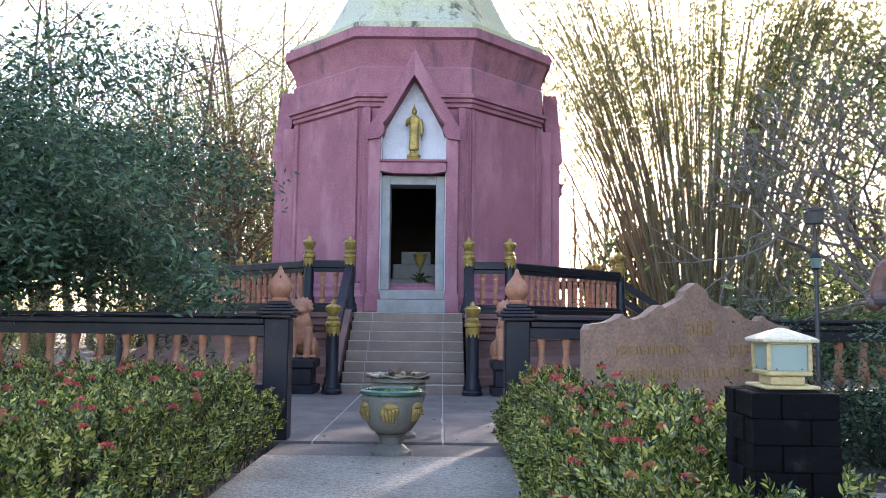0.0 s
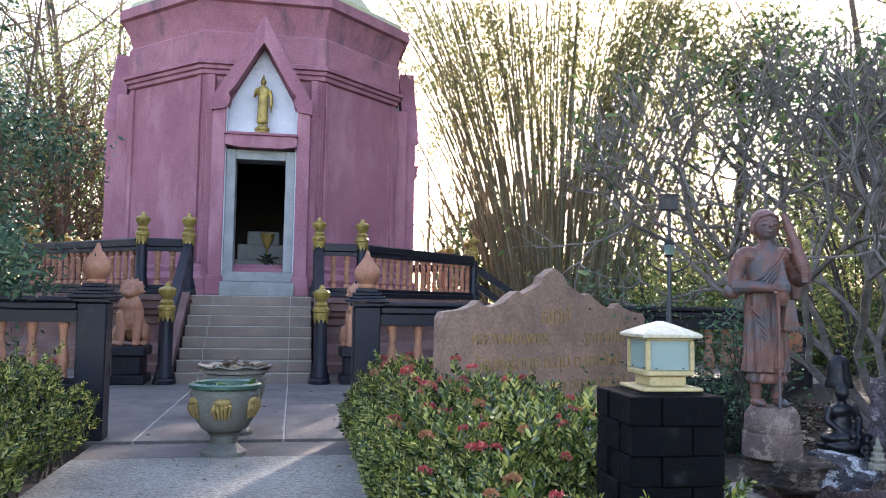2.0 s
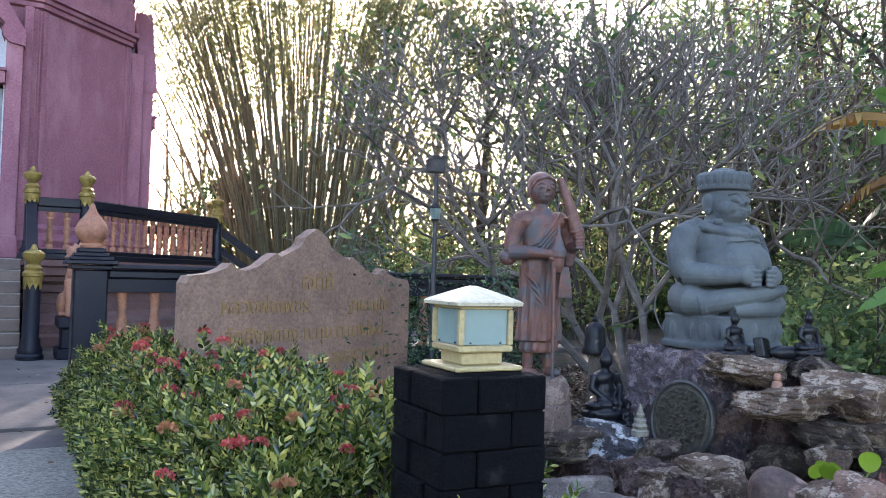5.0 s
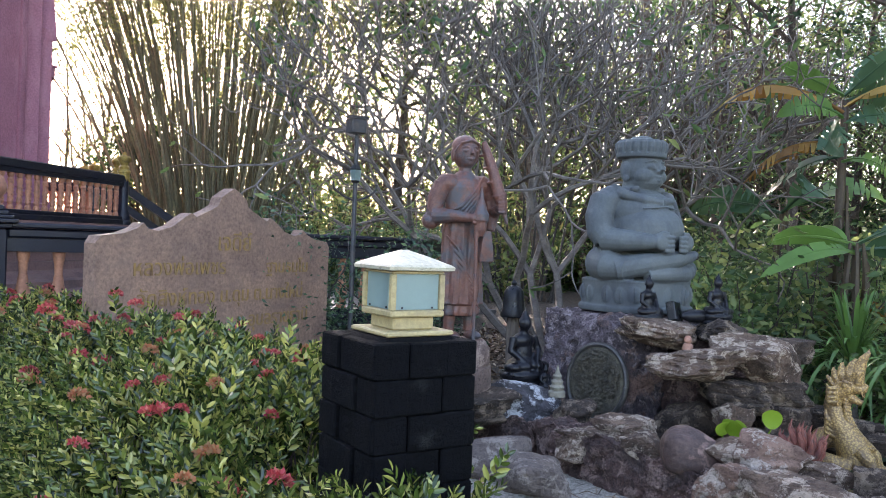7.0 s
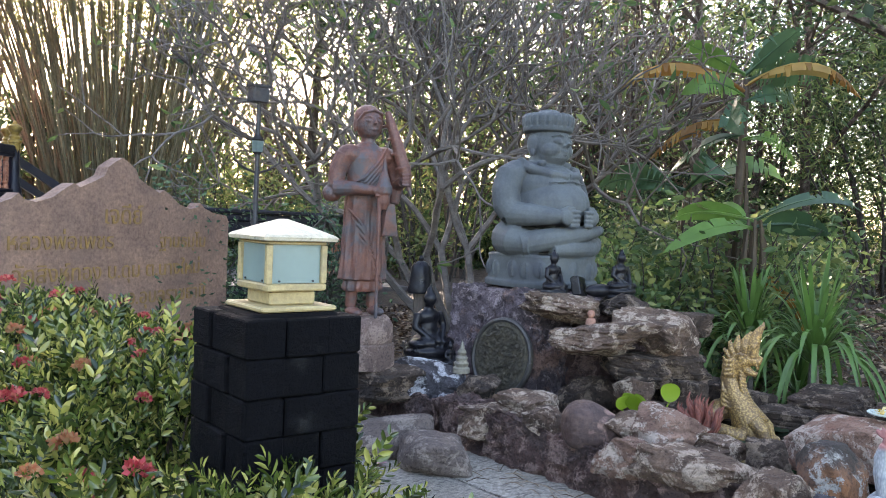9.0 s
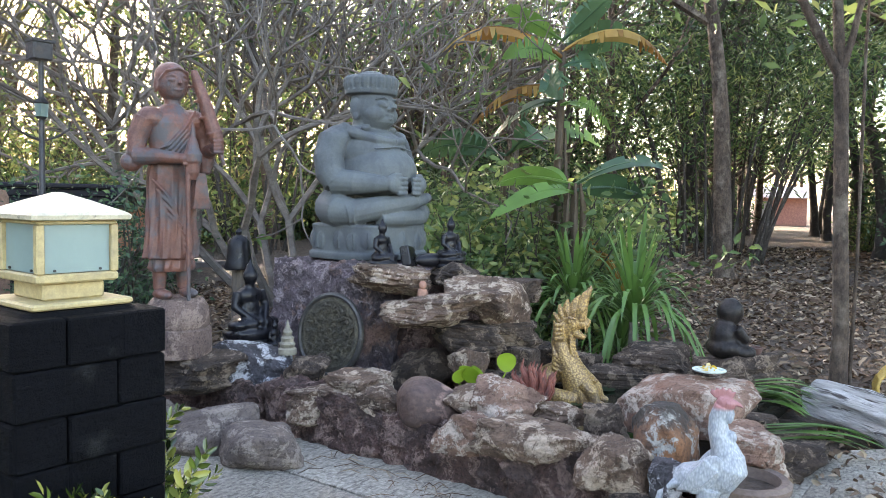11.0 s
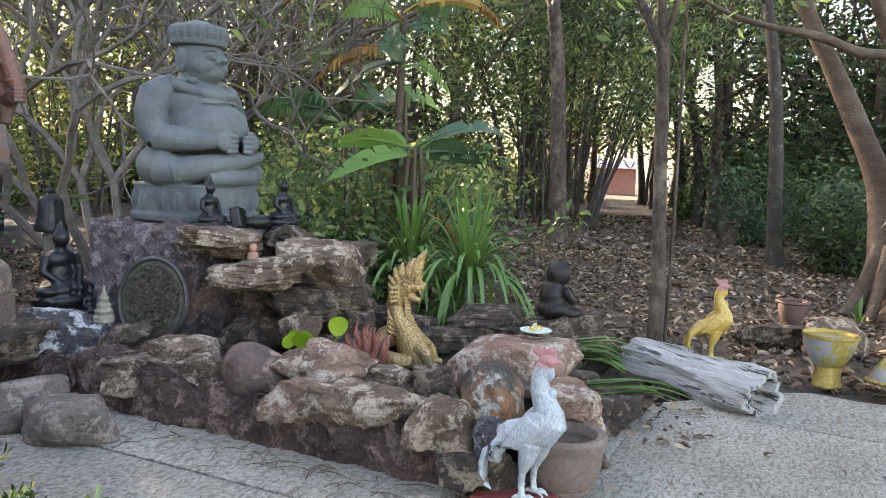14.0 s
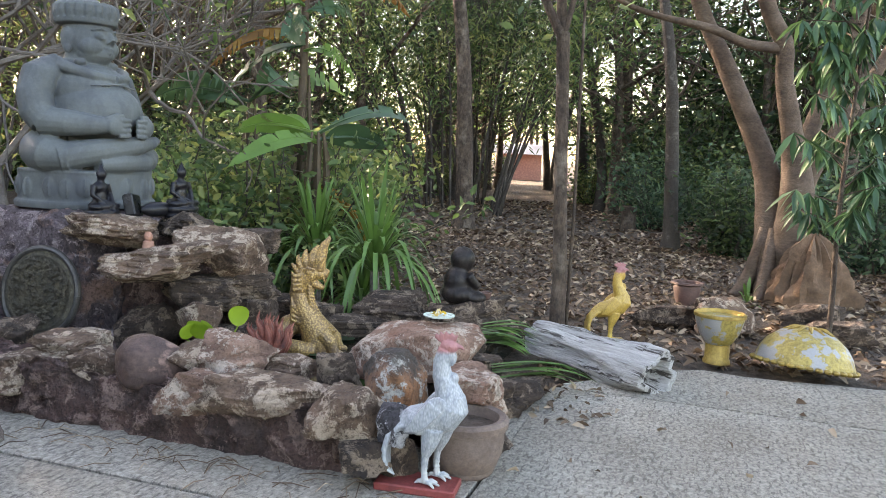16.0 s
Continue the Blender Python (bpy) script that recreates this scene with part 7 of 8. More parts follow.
def bamboo(label, at, culms, radius, length, seed, per, mat=None, culm=None):
    """A clump of arching culms with sprays of narrow leaves."""
    t = thing("bamboo_clump", label, "bamboo", at)
    r = random.Random(seed)
    tw = []
    for i in range(culms):
        a, q = r.uniform(0, 6.283), radius * math.sqrt(r.random())
        L = length * r.uniform(0.6, 1.05)
        lean = r.uniform(0.05, 0.34) * (0.4 + q / radius)
        d = Vector((math.cos(a) * lean, math.sin(a) * lean, 1)).normalized()
        p = Vector((q * math.cos(a), q * math.sin(a), -0.1))
        pts = [p.copy()]
        c = Build()
        for k in range(11):
            d = (d + Vector((math.cos(a), math.sin(a), -0.25)) * 0.012 * k * r.uniform(0.4, 1.3) + Vector((r.gauss(0, 0.015), r.gauss(0, 0.015), 0))).normalized()
            p = p + d * L / 11
            pts.append(p.copy())
            if k > 4 and r.random() < 0.75:
                tw.append((p.copy(), d))
                s = p + Vector((r.gauss(0, 0.5), r.gauss(0, 0.5), r.gauss(0.1, 0.3)))
                c.tube([p, (p + s) / 2 + Vector((0, 0, 0.1)), s], [0.008, 0.006, 0.003], 3)
                tw.append((s, d))
        part("culm", c.tube(pts, [0.038 - 0.0029 * k for k in range(12)], 5), culm or CULM, t, smooth=1.2)
    part("leaves", crown_mesh(tw, per, 0.34, small_leaf(0.24, 0.035), 0.6, 0.9), mat or LEAF_BAMBOO, t)
    return t


bamboo("tall arching bamboo clump with thin backlit leaves", on_ground(7.6, 23.0), 210, 1.7, 17.0, 5, 36)
bamboo("dense dark bamboo clump at the wood's edge", on_ground(18.6, 7.3), 20, 1.2, 8.0, 6, 50, LEAF_MID, BARK_DARK)
bamboo("dark bamboo clump beside a far path", on_ground(22.5, 7.9), 18, 1.0, 8.0, 7, 44, LEAF_DARK, BARK_DARK)
bamboo("young bamboo clump among the trees", on_ground(12.5, 15.5), 14, 0.9, 8.0, 8, 26, LEAF_YELLOW, BARK_DARK)

# dark rounded tree crown against the sun's side
tree("broadleaf_tree", "broad tree with a dense dark rounded crown beyond the bamboo", 41, 8.2, 0.20, QUAD, 44, 0.5, BARK, LEAF_DARK, on_ground(12.6, 21.6), forks=12, first=0.62, levels=2, spread=1.2, length=0.30)
tree("broadleaf_tree", "small dark leafy tree beside the shrine", 42, 3.6, 0.10, QUAD, 22, 0.34, BARK, LEAF_DARK, on_ground(6.4, 26.6), forks=9, first=0.3, levels=2, spread=1.1)
tree("broadleaf_tree", "tall leafy tree behind the shrine's side", 43, 8.5, 0.12, QUAD_S, 10, 0.4, BARK_PALE, LEAF_MID, on_ground(-5.6, 28.0), forks=10, first=0.3, levels=2, spread=0.8)


# weeping bush tree beside the fence
def weeping():
    t = thing("weeping_tree", "dense blue-green weeping bush overhanging the fence", "tree", on_ground(-7.1, 9.1))
    r = random.Random(9)
    b, tw = Build(), []
    for i in range(230):
        a = r.uniform(0, 6.283)
        lean = r.uniform(0.08, 0.62)
        d = Vector((math.cos(a) * lean, math.sin(a) * lean * 0.8, 1)).normalized()
        L = r.uniform(3.2, 6.6)
        p = Vector((0.4 * math.cos(a), 0.4 * math.sin(a), -0.05))
        pts = [p.copy()]
        for k in range(12):
            d = (d + Vector((math.cos(a) * 0.03, math.sin(a) * 0.03, -0.034 * k * r.uniform(0.5, 1.4)))).normalized()
            p = p + d * L / 12
            if p.z < 0.25:
                break
            pts.append(p.copy())
            if k > 2:
                tw += [(p.copy(), d)] * 2
        b.tube(pts, [max(0.004, 0.022 - 0.0017 * k) for k in range(len(pts))], 4)
    part("limbwork", b, BARK_DARK, t)
    part("foliage", crown_mesh(tw, 64, 0.20, small_leaf(0.095, 0.032), 0.45, 0.8), LEAF_BLUE, t)


weeping()


# bare-branched frangipani behind the statues
def frangipani():
    t = thing("frangipani_tree", "grey bare-branched frangipani tree with few leaves", "tree", on_ground(6.87, 8.53, 0, 1.32))
    r = random.Random(14)
    b, tips = Build(), []

    def branch(p, d, ln, rad, level):
        q, dd = limb(b, p, d, ln, rad, rad * 0.78, 0.13, r, 3, 0.04, 5)
        if level == 0:
            tips.append((q[-1], dd))
            return
        a0 = r.uniform(0, 6.283)
        for k in range(3 if r.random() < 0.30 else 2):
            a = a0 + k * 2.1 + r.uniform(-0.4, 0.4)
            side = dd.orthogonal().normalized()
            out = (Matrix.Rotation(a, 3, dd) @ side) * r.uniform(0.5, 0.95)
            branch(q[-1], dd + out + Vector((0, 0, 0.10)), ln * r.uniform(0.68, 0.92), rad * 0.735, level - 1)

    for k, (dx, dy) in enumerate(((-0.75, 0.35), (0.05, 0.25), (-0.35, 0.6), (0.55, -0.45), (-0.45, -0.1), (0.35, 0.2))):
        branch(Vector((0.14 * dx, 0.14 * dy, -0.1)), Vector((dx, dy, 1.0)), 0.92, 0.046, 7)
    part("limbwork", b, BARK_GREY, t, smooth=1.2)
    n = 5
    tp = np.repeat(np.array([p for p, _ in tips]), n, 0)
    keep = rng.uniform(size=len(tp)) < 0.16
    tp = tp[keep]
    m = len(tp)
    part("leaves", mesh_arrays("leaves", *scatter(leaf_shape(0.16, 0.05), tp, unit(m) + (0, 0, 0.3), rng.uniform(0.4, 0.8, m), rng.uniform(0, 6, m))), LEAF_MID, t)

    return t


frangipani()
bush("feathery green shrub behind the sign slab", 35, 1.9, 1.15, 6000, small_leaf(0.055, 0.024), LEAF_BLUE, on_ground(3.0, 7.6), "")
bush("feathery green shrub along the fence", 36, 1.7, 1.1, 5200, small_leaf(0.055, 0.024), LEAF_BLUE, on_ground(4.3, 7.75), "")
for x, y, s, k in ((6.35, 5.75, 0.72, 40), (7.05, 5.05, 1.05, 63), (7.45, 4.75, 0.85, 64), (6.75, 5.35, 1.0, 65), (7.3, 6.6, 0.9, 41), (5.75, 5.35, 0.5, 42), (8.3, 7.4, 1.0, 43), (6.75, 6.1, 0.85, 44), (6.1, 4.95, 0.55, 45), (7.7, 6.0, 0.8, 46), (8.9, 6.6, 1.0, 47), (9.2, 5.5, 0.8, 48), (10.2, 6.4, 1.05, 49), (11.2, 6.6, 1.1, 60), (9.8, 7.8, 1.2, 61), (12.6, 7.4, 1.2, 62)):
    bush("leafy green shrub behind the grey statue", k, 1.9 * s, 0.9 * s, 1500, leaf_shape(0.10, 0.045), LEAF_MID, on_ground(x, y), "shrubs behind the statue")

# slender trees near the court
def slender():
    t = thing("slender_tree", "slender brown tree trunk with thin forking limbs", "tree", on_ground(6.41, 2.55))
    r = random.Random(3)
    b = Build()
    b.tube([(0.02, 0, -0.1), (0.0, 0, 0.0), (0.0, 0.0, 0.5), (-0.03, 0.03, 1.2), (-0.03, 0.06, 1.9), (-0.02, 0.08, 2.25)], [0.075, 0.062, 0.053, 0.048, 0.046, 0.048], 12)
    tips = []
    for d, ln, rad in (((-0.25, 0.35, 1), 2.6, 0.035), ((0.1, 0.05, 1), 3.0, 0.04), ((0.2, -0.3, 1), 2.2, 0.025)):
        q, dd = limb(b, (-0.02, 0.08, 2.2), d, ln, rad, 0.008, 0.07, r, 8, 0.02, 7)
        for p in q[3:]:
            e, ee = limb(b, p, (r.gauss(0, 1), r.gauss(0, 1), 0.3), 0.8, 0.008, 0.003, 0.15, r, 4, 0, 4)
            tips += [(w, ee) for w in e[1:]]
    b.tube([(0.06, -0.06, -0.05), (0.04, -0.07, 1.0), (0.06, -0.05, 2.4), (0.12, -0.05, 3.4)], [0.014, 0.012, 0.010, 0.006], 6)
    part("trunk", b, BARK, t, smooth=1.2)
    part("leaves", crown_mesh(tips, 26, 0.34, leaf_shape(0.10, 0.06), 0.3), LEAF_DARK, t)


slender()


def big_tree():
    t = thing("big_tree", "large pale-barked tree with several thick forking stems", "tree", on_ground(9.58, 0.74))
    r = random.Random(8)
    b = Build()
    side = Vector((0.32, -0.947, 0))

    def stem(pts, radii, depth):
        """Bends smoothly through its places across the view and up."""
        out, rad = [], []
        n = len(pts)
        for i in range(n - 1):
            p = [Vector(pts[max(0, min(n - 1, i + k))]) for k in (-1, 0, 1, 2)]
            for u in (0, 0.25, 0.5, 0.75) if i < n - 2 else (0, 0.25, 0.5, 0.75, 1):
                c = 0.5 * (2 * p[1] + (p[2] - p[0]) * u + (2 * p[0] - 5 * p[1] + 4 * p[2] - p[3]) * u * u + (3 * p[1] - p[0] - 3 * p[2] + p[3]) * u ** 3)
                lump = 1 + 0.07 * noise.noise(Vector((c.x * 3, c.y * 2.5, depth)))
                out.append(tuple(side * c.x + Vector((0.947, 0.32, 0)) * (depth * c.y / 3) + Vector((0, 0, c.y))))
                rad.append((radii[i] + (radii[i + 1] - radii[i]) * u) * lump)
        return out, rad

    stems = [
        stem([(-0.15, -0.15), (-0.17, 0.55), (-0.20, 1.29), (-0.42, 1.88), (-0.71, 2.53), (-0.96, 3.07), (-1.35, 4.3)], [0.17, 0.145, 0.135, 0.115, 0.095, 0.085, 0.06], 0.5),
        stem([(0.04, -0.15), (-0.03, 0.60), (-0.03, 1.15), (-0.17, 1.72), (-0.32, 2.22), (-0.38, 2.58), (-0.62, 3.0), (-0.9, 4.1)], [0.20, 0.165, 0.165, 0.105, 0.088, 0.088, 0.078, 0.055], -0.4),
        stem([(-0.02, 0.95), (0.03, 1.28), (0.17, 1.78), (0.36, 2.30), (0.58, 2.92), (0.95, 4.1)], [0.12, 0.115, 0.088, 0.080, 0.072, 0.05], 0.2),
        stem([(0.02, 1.02), (0.12, 1.38), (0.36, 1.88), (0.60, 2.35), (1.0, 3.3)], [0.10, 0.085, 0.070, 0.060, 0.04], -0.3),
        stem([(-0.36, 2.52), (-0.48, 2.53), (-0.76, 2.56), (-1.10, 2.68), (-1.60, 2.77), (-1.94, 2.87), (-2.4, 3.1)], [0.06, 0.052, 0.046, 0.040, 0.030, 0.024, 0.01], -0.4),
        stem([(0.44, 2.33), (0.36, 2.8), (0.30, 3.4), (0.2, 4.4)], [0.05, 0.05, 0.045, 0.03], 0.3),
    ]
    tips = []
    for pts, rad in stems:
        b.tube(pts, rad, 14)
        p = Vector(pts[-1])
        for k in range(6):
            q, d = limb(b, p, (r.gauss(0, 0.8), r.gauss(0, 0.8), 0.7), 2.0, rad[-1] * 0.5, 0.01, 0.14, r, 6, 0.02, 5)
            tips += [(w, d) for w in q[2:]]
    for a in range(7):
        t2 = a * 0.9
        b.tube([(0.10 * math.cos(t2), 0.08 + 0.16 * math.sin(t2), 0.75), (0.19 * math.cos(t2), 0.08 + 0.27 * math.sin(t2), 0.25), (0.30 * math.cos(t2), 0.08 + 0.38 * math.sin(t2), 0.05), (0.5 * math.cos(t2), 0.08 + 0.6 * math.sin(t2), -0.10)], [0.06, 0.085, 0.075, 0.03], 9)
    part("trunk", b, BARK_PALE, t, smooth=1.2)
    part("crown", crown_mesh(tips, 22, 0.45, QUAD, 0.3), LEAF_MID, t)


big_tree()
def mound_shape():
    """Earth heaped in fused upright ridges."""
    b, n = Build(), 44
    rings = []
    for i in range(23):
        z = -0.12 + 0.78 * i / 22
        k = max(0.02, 1 - ((z + 0.12) / 0.78) ** 2.2) ** 0.6
        ring = []
        for j in range(n):
            t = 2 * math.pi * j / n
            c, d = math.cos(t), math.sin(t)
            w = 1 + 0.42 * noise.noise(Vector((c * 2.3, d * 2.3, z * 1.2))) + 0.55 * (0.25 - abs(noise.noise(Vector((c * 4, d * 4, z * 1.3)))))  + 0.22 * noise.noise(Vector((c * 6, d * 6, z * 9)))
            ring.append((0.27 * k * w * c, 0.36 * k * w * d, z + 0.05 * noise.noise(Vector((c * 3, d * 3, z * 2)))))
        rings.append(ring)
    return b.loft(rings)


single("termite_mound", mound_shape(), surface("ochre_earth_mound", (0.19, 0.112, 0.066), (0.11, 0.067, 0.042), 0.9, 5, 30, (0.10, 0.065, 0.045), 0.5, 6, 0.8, 14), "rough ochre earth mound at the big tree's foot", "mound", pose(9.22, 0.54, -0.02), smooth=0.8)
tree("forest_tree", "straight grey-brown tree trunk rising from leaf litter", 44, 10.5, 0.17, QUAD, 16, 0.5, BARK, LEAF_MID, on_ground(14.6, 5.8), forks=9, first=0.35, levels=2, spread=1.2)
tree("forest_tree", "dark lichen-mottled tree trunk among bushes", 45, 9.5, 0.12, QUAD, 16, 0.5, BARK_DARK, LEAF_DARK, on_ground(13.8, 2.1), forks=9, first=0.3, levels=2, spread=1.2)
single("tree_stump", Build().lathe([(0.22, -0.1), (0.17, 0.1), (0.15, 0.35), (0.16, 0.5), (0.12, 0.52)], 12), BARK, "old grey-brown tree stump", "stump", on_ground(17.2, 3.1))
for x, y, s, k in ((13.4, 1.2, 0.75, 51), (14.6, 0.6, 0.9, 52), (16.6, 1.2, 0.8, 53), (17.5, 2.6, 0.9, 54), (16.0, -0.2, 1.1, 55), (12.6, -0.6, 0.9, 56), (19.5, 2.4, 0.9, 57), (13.0, -2.2, 1.2, 58), (11.6, -2.0, 1.0, 59)):
    bush("dark green leafy bush at the wood's edge", k, 2.2 * s, 1.4 * s, 2300, QUAD_S, LEAF_DARK if k % 2 else LEAF_BLUE, on_ground(x, y), "edge bushes")


def sapling():
    """A young tree with long hanging leaves."""
    t = thing("young_mango_tree", "young tree with long drooping glossy green leaves", "tree", on_ground(6.98, 0.64))
    r = random.Random(4)
    b = Build()
    b.tube([(0, 0, -0.05), (0.01, 0.0, 0.5), (0.0, 0.02, 1.0), (0.02, 0.0, 1.6), (0.0, -0.05, 2.6)], [0.022, 0.02, 0.018, 0.014, 0.008], 8)
    pos, dirs = [], []
    for i in range(30):
        z = 0.95 + 1.75 * i / 29
        q, d = limb(b, (0, 0, z), (r.gauss(0, 1), r.gauss(0, 1), 0.5), r.uniform(0.2, 0.5), 0.008, 0.004, 0.12, r, 4, 0, 4)
        for p in q[2:]:
            for _ in range(8):
                a = r.uniform(0, 6.283)
                pos.append(tuple(p))
                dirs.append((0.55 * math.cos(a), 0.55 * math.sin(a), -0.8 + r.uniform(-0.2, 0.5)))
    part("stem", b, BARK, t, smooth=1.2)
    m = len(pos)
    part("leaves", mesh_arrays("leaves", *scatter(leaf_shape(0.22, 0.042, 0.2, 0.12), np.array(pos), np.array(dirs), rng.uniform(0.7, 1.2, m), rng.uniform(-0.6, 0.6, m))), LEAF_BANANA_SHADED, t)


sapling()


# strap-leaved plants
def strap_leaf(length, width, rise, out, drop=None):
    """An arching leaf, as a folded ribbon along +x."""
    v = []
    k = 10
    fall = rise * 0.75 + 0.15 if drop is None else drop
    for i in range(k + 1):
        t = i / k
        x = out * length * (t ** 0.85)
        z = length * (rise * t - fall * t ** 2.4)
        w = width * 0.5 * (0.55 + 0.9 * t) * (1 - t ** 3.5) + 0.001
        v += [(x, w, z + 0.3 * w), (x, 0, z), (x, -w, z + 0.3 * w)]
    f = [(3 * i + a, 3 * i + a + 1, 3 * i + a + 4, 3 * i + a + 3) for i in range(k) for a in (0, 1)]
    return v, f


def strap_plant(x, y, n, size, stalk, seed, label):
    t = thing("strap_leaf_plant", label, "plant", on_ground(x, y), "strap-leaved plants")
    r = random.Random(seed)
    part("stalk", Build().tube([(0, 0, -0.05), (0.02, 0.0, stalk * 0.5), (0, 0, stalk)], [0.05, 0.04, 0.03], 10), BARK_GREY, t)
    for i in range(n):
        age = i / n
        L = size * r.uniform(0.75, 1.1) * (0.85 + 0.3 * age)
        v, f = strap_leaf(L, 0.037, 0.98 - 0.42 * age + r.uniform(-0.08, 0.08), 0.18 + 0.50 * age + r.uniform(-0.05, 0.08), 0.10 + 1.05 * age)
        part("leaf", Build().add(v, f), LEAF_STRAP, t, smooth=1.2, at=Matrix.Translation((0, 0, stalk - 0.10 * age)) @ Matrix.Rotation(i * 2.4 + r.uniform(-0.3, 0.3), 4, "Z"))


strap_plant(6.30, 4.50, 88, 0.84, 0.60, 1, "arching glossy green strap-leaved plant behind the pond")
strap_plant(6.15, 3.92, 98, 0.94, 0.54, 2, "large glossy green strap-leaved plant behind the pond")
strap_plant(8.98, 1.12, 9, 0.42, 0.06, 4, "small stiff strap-leaved plant at the big tree's foot")
strap_plant(6.45, 4.15, 44, 0.62, 0.20, 3, "low strap-leaved offshoot behind the pond")


# banana plants
def banana_leaf(length, width, rise, droop, seed, torn=0.3, hang=0.1):
    """A broad leaf torn across in places, along +x, with its midrib."""
    r = random.Random(seed)
    k = 18
    mid = []
    for i in range(k + 1):
        t = i / k
        mid.append((length * t * (1 - 0.25 * droop * t), length * (rise * t - droop * t * t)))
    v, f = [], []
    for i in range(k):
        t0, t1 = i / k, (i + 1) / k
        prof = lambda t: width * 0.5 * max(0.0, math.sin(math.pi * min(1, (t - 0.10) / 0.9) ** 0.8)) ** 0.6 if t > 0.10 else 0.008
        for s in (-1, 1):
            gap = 0.25 / k if r.random() < torn else 0.0
            sag = hang + (r.uniform(0.0, 0.5) if gap else 0.0)
            w0, w1 = prof(t0), prof(t1)
            n = len(v)
            v += [(mid[i][0], 0, mid[i][1]), (mid[i + 1][0], 0, mid[i + 1][1]), (mid[i + 1][0] - gap * length, s * w1, mid[i + 1][1] + (0.22 - sag) * w1), (mid[i][0] + gap * length, s * w0, mid[i][1] + (0.22 - sag) * w0)]
            f.append((n, n + 1, n + 2, n + 3) if s > 0 else (n + 3, n + 2, n + 1, n))
    keys, flat = {}, []
    for p in v:
        flat.append(keys.setdefault(tuple(round(c, 4) for c in p), len(keys)))
    b = Build().add(list(keys), [tuple(dict.fromkeys(flat[i] for i in q)) for q in f])
    b.f = [q for q in b.f if len(q) > 2]
    b.tube([(mid[i][0], 0, mid[i][1] - 0.006) for i in range(0, k + 1, 2)], [0.018 - 0.0017 * i for i in range(k // 2 + 1)], 5)
    return b


def banana(at, label, height, leaves):
    t = thing("banana_plant", label, "plant", at)
    st = Build().tube([(0, 0, -0.1), (0, 0, 0.3), (0.03, 0.02, height * 0.6), (0.02, 0.0, height)], [0.075, 0.058, 0.044, 0.032], 10)
    for i in range(7):
        a = i * 0.95
        st.tube([(0.08 * math.cos(a), 0.08 * math.sin(a), 0.1 + 0.1 * i), (0.10 * math.cos(a), 0.10 * math.sin(a), 0.6 + 0.12 * i), (0.06 * math.cos(a), 0.06 * math.sin(a), 1.1 + 0.16 * i if 1.1 + 0.16 * i < height else height)], [0.02, 0.03, 0.012], 5)
    part("stem", st, surface("banana_stem", (0.060, 0.040, 0.028), (0.095, 0.070, 0.040), 0.7, 5, 30, (0.04, 0.028, 0.02), 0.6, 5, 0.4, 20, stretch=(1, 1, 0.3)), t, smooth=1.2)
    for i, (turn, L, w, rise, droop, mat, torn, z) in enumerate(leaves):
        part("leaf", banana_leaf(L, w, rise, droop, i + int(height * 10), torn, 1.0 if mat is LEAF_DRY else 0.1), mat, t, "dry orange torn leaf" if mat is LEAF_DRY else "", smooth=1.2, at=pose(0, 0, height - 0.06 + z, 0, 0, turn) @ pose(0, 0, 0, 0 if mat is LEAF_DRY else (55, -40, 35, -60)[i % 4], 0, 0))


# turn 0 points along +x; the camera stands towards -x and -y
banana(on_ground(7.3, 5.2), "tall banana plant with green and dry orange leaves", 2.84, (
    (128, 1.4, 0.26, 0.75, 0.75, LEAF_DRY, 0.45, -0.05), (118, 1.0, 0.24, 0.3, 0.65, LEAF_DRY, 0.5, -0.35), (-58, 1.25, 0.24, 0.75, 0.85, LEAF_DRY, 0.45, 0.0), (-48, 0.95, 0.34, 0.9, 0.6, LEAF_BANANA_SHADED, 0.5, 0.05),
    (150, 0.40, 0.20, 2.3, 0.6, LEAF_BANANA, 0.4, 0.1), (250, 0.36, 0.20, 2.2, 0.7, LEAF_BANANA_SHADED, 0.4, 0.1), (20, 0.5, 0.22, 1.8, 0.7, LEAF_BANANA_SHADED, 0.5, 0.1), (135, 0.75, 0.26, 0.9, 0.9, LEAF_BANANA, 0.5, -0.1), (-35, 0.7, 0.26, 0.8, 0.9, LEAF_BANANA_SHADED, 0.5, -0.15), (200, 0.65, 0.24, 0.6, 0.9, LEAF_BANANA_SHADED, 0.5, -0.3), (-70, 0.6, 0.22, 0.4, 0.9, LEAF_BANANA, 0.5, -0.5),
    (310, 0.45, 0.22, 2.0, 0.6, LEAF_BANANA, 0.5, 0.1), (170, 0.75, 0.26, 0.0, 0.8, LEAF_BANANA_SHADED, 0.6, -0.2), (110, 0.95, 0.20, -0.1, 0.55, LEAF_BANANA_SHADED, 0.4, -0.45)))
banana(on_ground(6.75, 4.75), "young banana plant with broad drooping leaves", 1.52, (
    (140, 0.85, 0.20, 0.55, 0.60, LEAF_BANANA, 0.2, 0.05), (165, 0.95, 0.18, 0.3, 0.62, LEAF_BANANA, 0.2, -0.02), (-52, 1.0, 0.19, 0.85, 0.72, LEAF_BANANA_SHADED, 0.2, 0.05), (-75, 0.7, 0.24, 0.5, 0.6, LEAF_BANANA_SHADED, 0.1, 0.0), (-40, 0.7, 0.22, 0.1, 0.9, LEAF_DRY, 0.5, -0.4), (60, 0.8, 0.26, 0.7, 0.6, LEAF_BANANA, 0.1, 0.0)))
